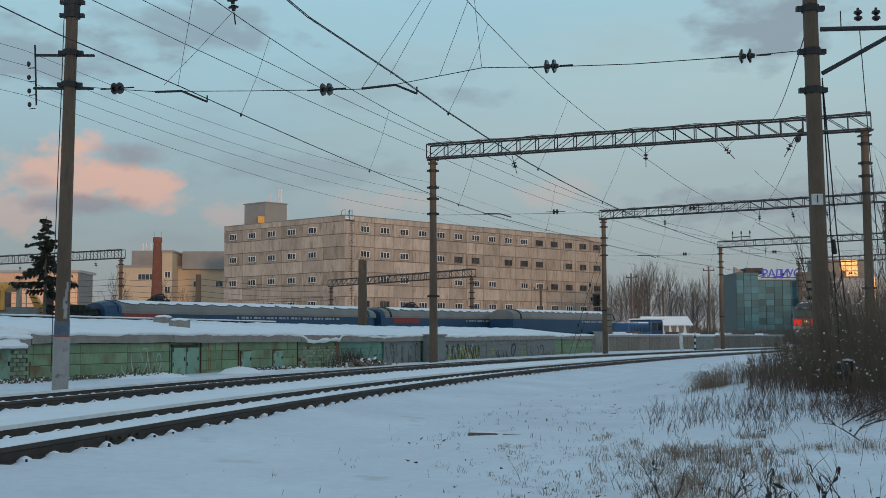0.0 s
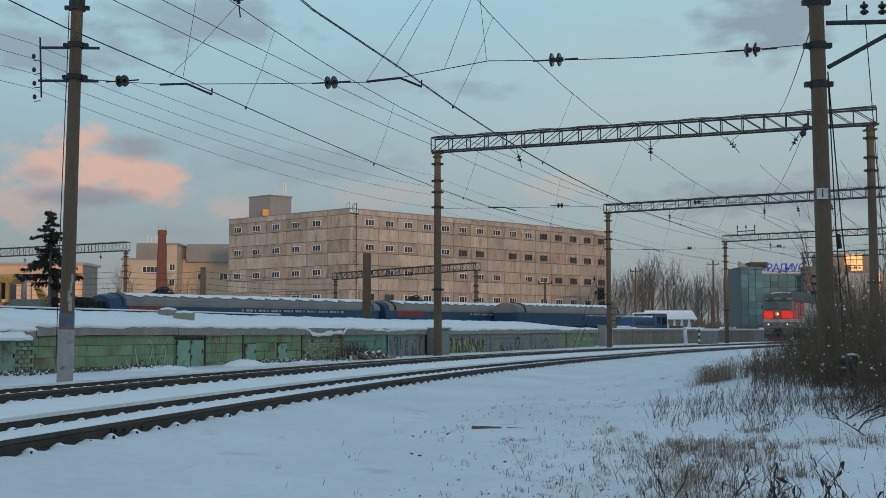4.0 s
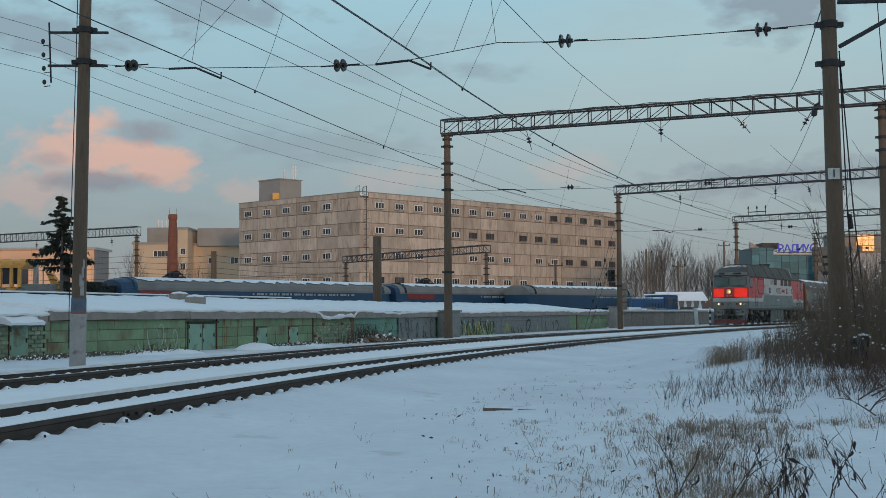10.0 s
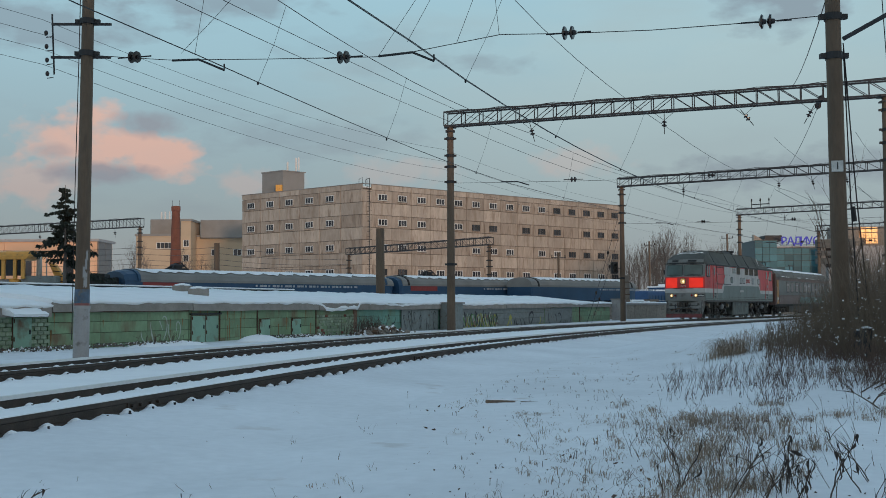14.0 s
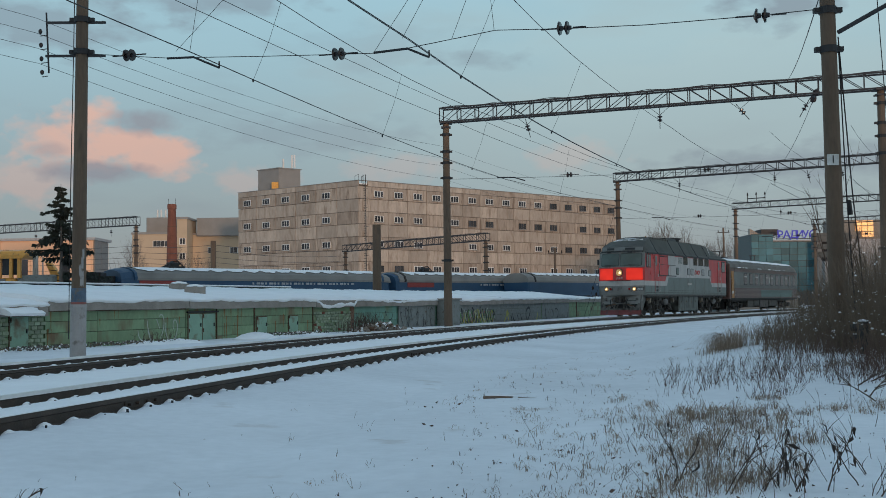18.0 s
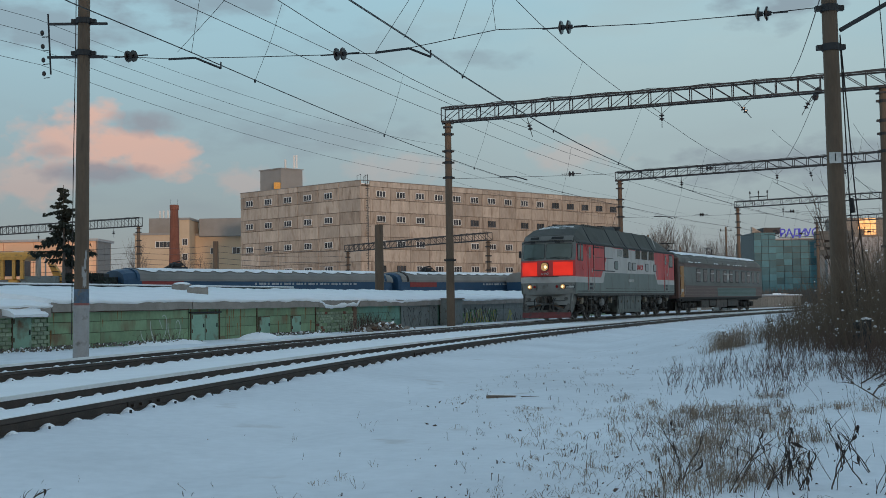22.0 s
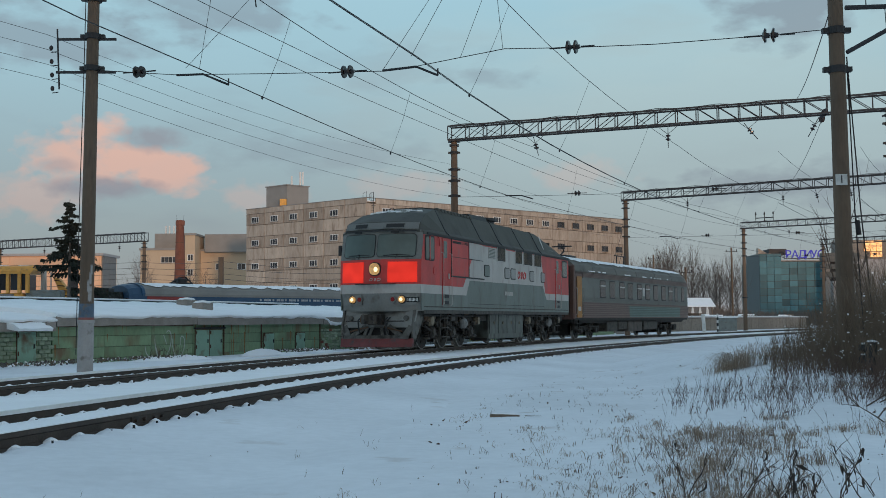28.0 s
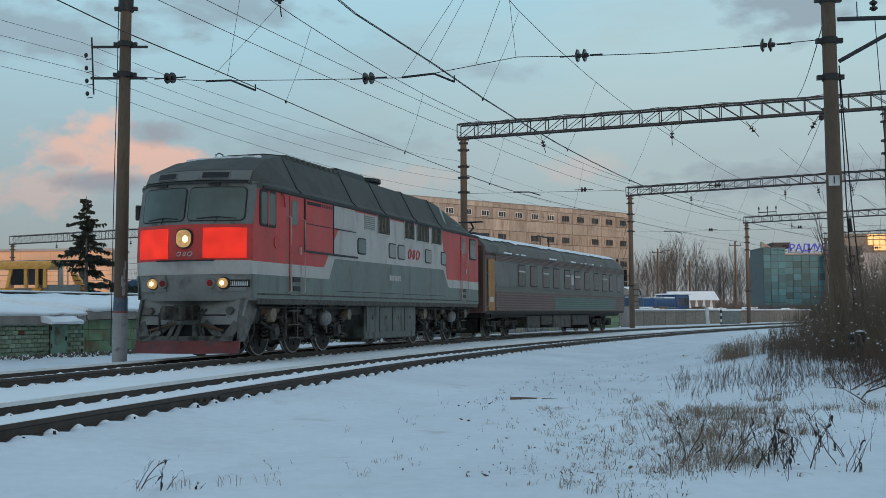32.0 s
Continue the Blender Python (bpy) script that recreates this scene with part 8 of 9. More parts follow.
# ---- yard clutter behind the garages ----
def build_machine():
    t = thing("crawler_tractor", Matrix.Translation((-31.95, 79, -0.3)), "yellow crawler machine with a glazed cab behind the garages", "tractor")
    part("cab_base", Shape().bevel_box((-2.2, -1.2, 1.2), (1.6, 1.2, 3.4), 0.1), "machine_yellow", t)
    part("roof", Shape().loft([[(-1.6, -1.35, 4.72), (2.15, -1.35, 4.72), (2.15, 1.3, 4.72), (-1.6, 1.3, 4.72)], [(-1.7, -1.42, 4.88), (2.4, -1.42, 4.95), (2.4, 1.35, 4.95), (-1.7, 1.35, 4.88)], [(-1.5, -1.3, 5.16), (2.45, -1.3, 5.22), (2.45, 1.2, 5.22), (-1.5, 1.2, 5.16)], [(-1.2, -1.0, 5.28), (2.2, -1.0, 5.30), (2.2, 1.0, 5.30), (-1.2, 1.0, 5.28)]]), "machine_yellow", t, "thick yellow cab roof")
    for x, lean in ((-0.4, -0.35), (0.55, 0.0), (1.35, 0.0), (1.9, 0.0)):
        part("cab_pillar", Shape().loft([[(x + lean + a, -1.25, z) for a, z in ((-0.11, 3.4), (0.11, 3.4))] + [(x + lean + a, -1.0, 3.4) for a in (0.11, -0.11)], [(x + a, -1.25, 5.05) for a in (-0.11, 0.11)] + [(x + a, -1.0, 5.05) for a in (0.11, -0.11)]]), "machine_yellow", t)
    for x0, x1 in ((-0.55, 0.42), (0.7, 1.22), (1.47, 1.85)):
        part("cab_window", Shape().bevel_box((x0, -1.12, 3.6), (x1, -1.05, 4.85), 0.03), "glass_dark", t)
    part("bonnet", Shape().bevel_box((-2.4, -1.0, 2.4), (-0.5, 1.0, 3.3), 0.2), "machine_yellow", t)
    part("tank", Shape().bevel_box((1.7, -1.0, 2.0), (4.2, 1.0, 3.6), 0.08), "grey_gate", t)
    part("exhaust", Shape().tube((2.6, 0, 3.5), (2.6, 0, 5.3), 0.20, 0.17, n=12), "chrome", t, "steel exhaust pipe")
    part("boom", Shape().loft([[(3.35, -0.25, 4.50), (3.75, -0.25, 4.40), (3.75, 0.25, 4.40), (3.35, 0.25, 4.50)], [(4.05, -0.3, 2.9), (4.75, -0.3, 3.05), (4.75, 0.3, 3.05), (4.05, 0.3, 2.9)]]), "machine_yellow", t, "slanting yellow boom")
    for k in range(4):
        part("boom_rib", Shape().tube((3.45 + k * 0.22, -0.3, 4.3 - k * 0.36), (3.95 + k * 0.24, -0.32, 4.22 - k * 0.34), 0.035, n=6), "rust", t)
    part("antenna_pole", Shape().tube((3.35, -0.6, 2.0), (3.32, -0.6, 4.85), 0.05, n=6), "concrete_pale", t)
    part("side_plate", Shape().bevel_box((-0.2, -1.3, 2.95), (1.0, -1.2, 3.35), 0.03), "tarp", t, "worn grey plate with faded lettering")
    for y in (-1.35, 1.35):
        part("crawler_track", Shape().bevel_box((-2.6, y - 0.3, 0.05), (3.6, y + 0.3, 1.15), 0.3), "grime", t)
    b = thing("ribbed_box", Matrix.Translation((-25.5, 78, -0.3)), "black ribbed steel box in the yard", "box")
    part("box_shell", Shape().bevel_box((0, 0, 0), (1.05, 1.2, 3.72), 0.04), "black", b)
    for k in range(4):
        part("box_rib", Shape().box((0.1 + k * 0.27, -0.05, 0.2), (0.18 + k * 0.27, 0.0, 3.65)), "grime", b)
    for x, z in ((-0.1, 5.33), (1.4, 5.33)):
        part("roof_snow", Shape().ball((x, 0, z - 0.05), (0.8, 1.0, 0.07), 10, 4), "snow", t)
    part("red_trim", Shape().box((-0.3, -1.28, 4.92), (2.0, -1.2, 5.0)), "loco_red", t)


def yard_post(name, x, y, z0, z1, r, label, group="yard posts"):
    t = thing(name, Matrix.Translation((x, y, z0)), label, "post", group)
    part("shaft", Shape().tube((0, 0, -0.3), (0, 0, z1 - z0), r, r * 0.85, n=12), "concrete", t)
    return t


def build_yard_clutter():
    build_machine()
    yard_post("yard_post", -5.3, 75, -0.3, 6.2, 0.32, "stout brown concrete post behind the garages")
    yard_post("yard_post", -23.6, 110, -0.3, 7.3, 0.30, "stout brown concrete post in the yard")
    portal((-54.0, 131.0), (-33.7, 120.0), 9.58, 10.52, -0.3, -0.3, False)
    portal((-13.1, 132.0), (3.0, 112.0), 7.05, 7.82, -0.3, -0.3, False)
    for x, y, h in ((29.7, 180, 11.2), (11.97, 140, 7.6), (29.3, 152, 7.9), (41, 176, 12)):
        t = yard_post("line_pole", x, y, -0.3, h, 0.16, "slim pole with a cross arm in the yard", "line poles")
        part("cross_arm", Shape().box((-0.9, -0.05, h - 0.4), (0.9, 0.05, h - 0.3)), "steel", t)
        for e in (-0.8, 0, 0.8):
            part("pin_insulator", Shape().tube((e, 0, h - 0.3), (e, 0, h), 0.06, n=6), "insulator", t)
    # thin wires across the yard, and insulators under the far crossbar
    a, b, c = Vector((-34.2, 120.0, 0)), Vector((-23.6, 110.0, 0)), Vector((-12.9, 131.6, 0))
    for z in (4.6, 5.2, 5.7, 6.3, 6.9):
        pts = sag(a + Vector((-26, 4, z + 0.9)), a + Vector((0, 0, z + 0.5)), 0.35, 6) + sag(a + Vector((0, 0, z + 0.5)), b + Vector((0, 0, z)), 0.2, 5)[1:] + sag(b + Vector((0, 0, z)), c + Vector((0, 0, z + 0.3)), 0.3, 6)[1:]
        wire("yard_wire", pts, 0.018, "thin wire strung across the yard", "yard wires")
    for u in (0.33, 0.83):
        hang_insulator("hanging_insulator", Vector((-54.0, 131.0, 9.3)).lerp(Vector((-33.7, 120.0, 9.3)), u), (0.05, 0, -1), "dark porcelain discs hung under a lattice crossbar", 2, 0.17, "hanging insulators")
    # loading platform with a stone edge
    a, b = Vector((14.7, 112.6, 0)), Vector((49.1, 165.1, 0))
    d = (b - a).normalized()
    ang = math.degrees(math.atan2(d.y, d.x))
    root = Matrix.Translation(a) @ pose(0, 0, 0, 0, 0, ang)
    p = thing("loading_platform", root, "long concrete loading platform edged with snow", "platform")
    L = (b - a).length
    part("platform_core", Shape().box((0, 0.2, -1), (L, 12, 1.15)), "concrete_wall", p)
    slab = mesh_of("wall_slab", Shape().bevel_box((0.03, 0, -0.5), (2.77, 0.2, 1.14), 0.03), "concrete_wall")
    for k in range(int(L / 2.8)):
        part("wall_slab", slab, None, p, m=Matrix.Translation((k * 2.8, 0, 0)))
    part("coping", Shape().bevel_box((-0.1, -0.15, 1.15), (L + 0.1, 0.6, 1.34), 0.03), "concrete_pale", p)
    rows_ = [[(L * i / 60, -0.1, 1.34), (L * i / 60, 0.0, 1.40 + 0.04 * soft(i, 2, 0.7)), (L * i / 60, 3, 1.42 + 0.04 * soft(i, 5, 0.7)), (L * i / 60, 12, 1.40)] for i in range(61)]
    part("deck_snow", Shape().add([q for r in rows_ for q in r], [(j * 4 + i, (j + 1) * 4 + i, (j + 1) * 4 + i + 1, j * 4 + i + 1) for j in range(60) for i in range(3)]), "snow", p, "snow on the platform deck", smooth=True)
    rnd = random.Random(12)
    for k in range(14):
        s = Shape()
        x = rnd.uniform(5, L - 4)
        z = 1.4
        s.bevel_box((x, 1.5, z), (x + rnd.uniform(1.5, 3.5), 2.2 + rnd.random(), z + rnd.uniform(0.12, 0.35)), 0.03)
        s.v = [tuple(root @ Vector(q)) for q in s.v]
        tagged(part("timber_stack", s, "stick" if k % 2 else "snow"), "low stack of timber on the platform", "timber", "timber stacks")
    # canvas shed
    sh = thing("canvas_shed", root @ Matrix.Translation((37.5, 10.5, 1.38)) @ pose(0, 0, 0, 0, 0, -50) @ Matrix.Scale(0.84, 4), "striped canvas shed with a snowy roof on the platform", "shed")
    part("canvas_wall", Shape().box((0, 0.1, 0), (7.0, 4.0, 1.55)), "tarp", sh)
    for k in range(6):
        part("canvas_curtain", Shape().loft([[(k * 1.18 + 0.1, -0.05, 0), (k * 1.18 + 0.75, -0.05, 0), (k * 1.18 + 0.75, 0.1, 0), (k * 1.18 + 0.1, 0.1, 0)], [(k * 1.18 + 0.3, -0.05, 1.5), (k * 1.18 + 0.5, -0.05, 1.5), (k * 1.18 + 0.5, 0.1, 1.5), (k * 1.18 + 0.3, 0.1, 1.5)]]), "white_frame", sh)
    part("gable", Shape().loft([[(7.0, 0, 0), (7.0, 4.0, 0), (7.0, 4.0, 1.6), (7.0, 2.0, 2.7), (7.0, 0, 1.6)], [(7.15, 0, 0), (7.15, 4.0, 0), (7.15, 4.0, 1.6), (7.15, 2.0, 2.7), (7.15, 0, 1.6)]]), "stick", sh)
    # dark sheet on the gable painted as the shade of an open door
    part("doorway", Shape().box((7.15, 1.2, 0), (7.2, 2.8, 1.7)), "shade_dark", sh)
    part("roof_snow", Shape().loft([[(-0.2, -0.4, 1.5), (-0.2, 2.0, 2.75), (-0.2, 4.4, 1.5), (-0.2, 4.4, 1.65), (-0.2, 2.0, 2.95), (-0.2, -0.4, 1.65)], [(7.5, -0.4, 1.5), (7.5, 2.0, 2.75), (7.5, 4.4, 1.5), (7.5, 4.4, 1.65), (7.5, 2.0, 2.95), (7.5, -0.4, 1.65)]]), "snow", sh, "snow-covered pitched roof")
    # marker posts and cabinet by the line
    t = thing("marker_post", Matrix.Translation((22.9, 110, -0.25)) @ pose(0, 0, 0, 0, -4, 0), "leaning white concrete marker post", "marker post", "marker posts")
    part("shaft", Shape().bevel_box((-0.16, -0.12, -0.3), (0.16, 0.12, 1.75), 0.03), "plate", t)
    t = thing("marker_post", Matrix.Translation((24.6, 112, -0.25)), "black and white striped marker post", "marker post", "marker posts")
    for k in range(6):
        part("stripe", Shape().tube((0, 0, 0.3 * k), (0, 0, 0.3 * k + 0.3), 0.09, n=10), "plate" if k % 2 else "black", t)
    part("shaft", Shape().tube((0, 0, -0.3), (0, 0, 0), 0.085, n=10), "black", t)
    c = thing("relay_cabinet", Matrix.Translation((26.2, 115, -0.35)), "grey steel relay cabinet beside the track", "cabinet", "relay cabinets")
    part("cabinet_body", Shape().bevel_box((-0.9, -0.4, 0), (0.9, 0.4, 1.5), 0.04), "grey_gate", c)
    part("cabinet_roof", Shape().bevel_box((-1.0, -0.5, 1.5), (1.0, 0.5, 1.6), 0.02), "snow", c)
    # the split sleeper lying in the snow
    k = thing("old_plank", Matrix.Translation((0.75, 15.75, ground_z(0.75, 15.75))) @ pose(0, 0, 0, 0, 2, 4), "split weathered plank lying in the snow", "plank")
    part("timber", Shape().loft([[(-0.42, -0.05, -0.03), (-0.42, 0.05, -0.03), (-0.42, 0.05, 0.012), (-0.42, -0.05, 0.015)], [(-0.25, -0.06, -0.03), (-0.25, 0.06, -0.03), (-0.25, 0.05, 0.026), (-0.25, -0.05, 0.022)], [(-0.02, -0.05, -0.03), (-0.02, 0.05, -0.03), (-0.02, 0.04, 0.014), (-0.02, -0.04, 0.016)]]), "stick", k)
    part("splinter", Shape().loft([[(0.06, -0.02, -0.02), (0.06, 0.02, -0.02), (0.06, 0.015, 0.012), (0.06, -0.015, 0.012)], [(0.42, -0.015, -0.02), (0.42, 0.02, -0.02), (0.42, 0.015, 0.01), (0.42, -0.01, 0.01)]]), "stick", k)
    part("plank_snow", Shape().ball((-0.18, 0.01, 0.022), (0.22, 0.045, 0.014), 10, 4), "snow", k)
    # a dwarf signal in the thicket
    g = thing("dwarf_signal", Matrix.Translation((6.95, 19.9, ground_z(6.95, 19.9) - 0.03)) @ pose(0, 0, 0, 0, 0, 215) @ Matrix.Scale(0.85, 4), "black two-lamp dwarf signal with snow on its hoods", "signal")
    part("signal_post", Shape().tube((0, 0.08, -0.2), (0, 0.08, 0.30), 0.055, n=10), "black", g)
    part("signal_head", Shape().bevel_box((-0.095, -0.02, 0.22), (0.095, 0.16, 0.70), 0.02), "black", g)
    for z in (0.58, 0.36):
        hood = part("signal_hood", Shape().tube((0, -0.01, z), (0, -0.17, z - 0.01), 0.085, 0.088, n=14, caps=False), "black", g)
        part("signal_lens", Shape().ball((0, -0.02, z), (0.062, 0.02, 0.062), 12, 6), "glass_dark", hood)
        part("hood_snow", Shape().ball((0, -0.09, z + 0.085), (0.075, 0.09, 0.022), 10, 4), "snow", hood)
    part("head_snow", Shape().ball((0, 0.07, 0.71), (0.10, 0.10, 0.035), 10, 4), "snow", g)


build_yard_clutter()


# ---- trees ----
def bare_tree_shapes(seed, h, spread=0.35, forks=4):
    rnd = random.Random(seed)
    trunk, crown = Shape(), Shape()
    pts = [Vector((0, 0, -0.3))]
    for k in range(1, 8):
        pts.append(Vector((rnd.uniform(-1, 1) * 0.02 * h * k / 8, rnd.uniform(-1, 1) * 0.02 * h * k / 8, h * 0.92 * k / 7)))
    trunk.line(pts, [0.018 * h * (1 - 0.9 * k / 7) + 0.01 for k in range(8)], n=6)

    def limb(p, d, length, r, depth):
        q = [p]
        dd = d.copy()
        for k in range(3):
            dd = (dd + Vector((rnd.uniform(-0.25, 0.25), rnd.uniform(-0.25, 0.25), 0.16))).normalized()
            q.append(q[-1] + dd * length / 3)
        crown.line(q, [r, r * 0.75, r * 0.55, r * 0.3], n=3)
        if depth:
            for k in range(forks):
                i = rnd.choice((1, 2, 2, 3))
                side = Vector((rnd.uniform(-1, 1), rnd.uniform(-1, 1), rnd.uniform(0.1, 0.9)))
                limb(q[i], (dd * 0.7 + side * 0.75).normalized(), length * rnd.uniform(0.45, 0.7), r * 0.5, depth - 1)

    for k in range(15):
        u = 0.25 + 0.72 * k / 15
        a = k * 2.4 + rnd.random()
        d = Vector((math.cos(a), math.sin(a), 0.6 + u * 0.7)).normalized()
        p = pts[int(u * 7)].lerp(pts[min(7, int(u * 7) + 1)], u * 7 % 1)
        limb(p, d, h * spread * (1.15 - u * 0.75), 0.006 * h * (1.1 - 0.6 * u), 2)
    return trunk, crown


def build_bare_trees():
    rnd = random.Random(21)
    kinds = []
    for k in range(5):
        t, c = bare_tree_shapes(40 + k, 14.0, 0.38 + 0.05 * (k % 3))
        kinds.append((mesh_of("trunk", t, "bark"), mesh_of("crown", c, "far_twig")))
    spots = []
    for k in range(64):
        u = k / 63
        spots.append((35 + 50 * u + rnd.uniform(-1.5, 1.5), 242 + 40 * u + rnd.uniform(-8, 30), rnd.uniform(0.70, 1.0) * (1.22 if 0.16 < u < 0.34 or 0.60 < u < 0.76 else 0.98)))
    for k in range(7):
        spots.append((-60 + 2.6 * k + rnd.uniform(-1, 1), 205 + rnd.uniform(-5, 10), rnd.uniform(0.6, 0.85)))
    for k in range(10):
        spots.append((96 + 7 * k, 300 + rnd.uniform(-10, 5), rnd.uniform(0.5, 0.8)))
    for x, y, f in spots:
        a, b = rnd.choice(kinds)
        if 0.242 * y < x < 0.34 * y:
            continue
        t = thing("bare_tree", pose(x, y, -0.3, rnd.uniform(-2, 2), rnd.uniform(-2, 2), rnd.uniform(0, 360)), "tall leafless tree with fine grey-brown twigs", "tree", "leafless trees beyond the yard")
        t.scale = (f * 0.80, f * 0.80, f * 1.04)
        part("trunk", a, None, t)
        part("crown", b, None, t)
    # dark undergrowth below them
    s = Shape()
    for k in range(4200):
        u = rnd.random()
        x, y = 24 + 85 * u + rnd.uniform(-3, 3), 205 + 60 * u + rnd.uniform(-14, 10)
        h = rnd.uniform(1.5, 5.8) * (0.7 + 0.3 * soft(x, y, 0.1)) * (0.75 if x > 0.24 * y else 1.0)
        dx, dy = rnd.uniform(-1.0, 1.0), rnd.uniform(-0.6, 0.6)
        r = rnd.uniform(0.04, 0.11)
        s.add([(x - r, y, -0.4), (x + r, y, -0.4), (x + dx * 0.5 + r * 0.7, y + dy, h * 0.6), (x + dx * 0.5 - r * 0.7, y + dy, h * 0.6), (x + dx, y + dy, h), (x + dx * 0.5 + rnd.uniform(-1.2, 1.2), y + dy, h * 0.95)], [(0, 1, 2, 3), (3, 2, 4), (2, 3, 5)])
    tagged(part("far_undergrowth", s, "far_wood"), "dense dark leafless undergrowth beyond the yard", "undergrowth", kind="stuff")


def build_spruce():
    t = thing("spruce_tree", Matrix.Translation((-26.2, 75, -0.3)), "dark ragged spruce with drooping branches behind the garages", "tree")
    h = 9.5
    part("trunk", Shape().line([(0, 0, -0.3), (0.05, 0, 4), (0, 0, h)], [0.2, 0.13, 0.02], n=8), "bark", t)
    rnd = random.Random(17)
    s = Shape()
    for n in range(104):
        u = 0.10 + 0.89 * (n + rnd.uniform(-1.5, 1.5)) / 104
        z = h * min(max(u, 0.08), 0.985)
        a = rnd.uniform(0, 2 * math.pi)
        full = 0.55 + 0.45 * soft(a * 2.2, z * 1.1, 1.0, 5)
        L = (0.35 + 4.3 * (1 - u) ** 0.85) * (0.4 + 0.8 * rnd.random()) * full
        if n in (30, 34, 41, 45, 52, 58):
            # a few long limbs stand out of the crown
            a, L = {30: (0.1, 3.3), 34: (3.3, 2.5), 41: (-0.4, 2.9), 45: (2.9, 2.6), 52: (0.3, 2.0), 58: (3.5, 1.7)}[n]
        if z < 4.6 and math.cos(a) < -0.1:
            continue
        ca, sa, lift = math.cos(a), math.sin(a), rnd.uniform(-0.15, 0.35)
        q = []
        for i in range(7):
            v = i / 6
            q.append(Vector((ca * L * v, sa * L * v, z + lift * L * v - 0.75 * L * v * v * (1 - 0.5 * u) + 0.30 * L * v ** 4)))
        s.line(q, [0.028 * (1 - 0.8 * i / 6) for i in range(7)], n=3)
        for i in range(1, 7):
            for j in range(12):
                p = q[i - 1].lerp(q[i], rnd.random())
                side = rnd.choice((-1, 1))
                w = (0.15 + 0.40 * (1 - u)) * rnd.uniform(0.35, 1.5)
                d = Vector((ca * 0.6 - sa * side * rnd.random(), sa * 0.6 + ca * side * rnd.random(), rnd.uniform(-1.5, 0.1))).normalized()
                o = Vector((rnd.uniform(-0.05, 0.05), rnd.uniform(-0.05, 0.05), rnd.uniform(0.04, 0.11)))
                c = p + d * w * 0.5
                s.add([p + o * 0.4, c + o, p + d * w, c - o], [(0, 1, 2, 3)])
    part("crown", s, "needles", t)


build_bare_trees()
build_spruce()


# ---- thicket, weeds and grass ----
def blade(s, p, d, h, w, bend, rnd):
    """One curved dry blade."""
    side = Vector((-d.y, d.x, 0)) * w
    q0, q1 = Vector(p), Vector(p) + Vector((d.x * bend * 0.3, d.y * bend * 0.3, h * 0.6))
    q2 = Vector(p) + Vector((d.x * bend * 0.7, d.y * bend * 0.7, h * rnd.uniform(0.75, 1.0)))
    q3 = Vector(p) + Vector((d.x * bend * 1.1, d.y * bend * 1.1, h * rnd.uniform(0.25, 0.85)))
    s.add([q0 - side, q0 + side, q1 + side * 0.85, q1 - side * 0.85, q2 + side * 0.7, q2 - side * 0.7, q3], [(0, 1, 2, 3), (3, 2, 4, 5), (5, 4, 6)])


def twig(s, p, d, length, r, rnd, forks=3, depth=1, droop=0.0, steps_=4, wobble=0.13):
    q, dd = [Vector(p)], Vector(d).normalized()
    for k in range(steps_):
        dd = (dd + Vector((rnd.uniform(-wobble, wobble), rnd.uniform(-wobble, wobble), rnd.uniform(-0.04, 0.05) - droop))).normalized()
        q.append(q[-1] + dd * length / steps_)
    s.line(q, [r * (1 - 0.8 * (k / steps_) ** 1.4) for k in range(steps_ + 1)], n=3)
    if depth:
        for k in range(forks):
            i = rnd.choice((1, 2, 3, 3)) * steps_ // 4
            side = Vector((rnd.uniform(-1, 1), rnd.uniform(-1, 1), rnd.uniform(0.2, 1.0)))
            twig(s, q[i], dd * 0.8 + side * 0.6, length * rnd.uniform(0.25, 0.5), r * 0.6, rnd, 2, depth - 1, droop, steps_, wobble)
    return q


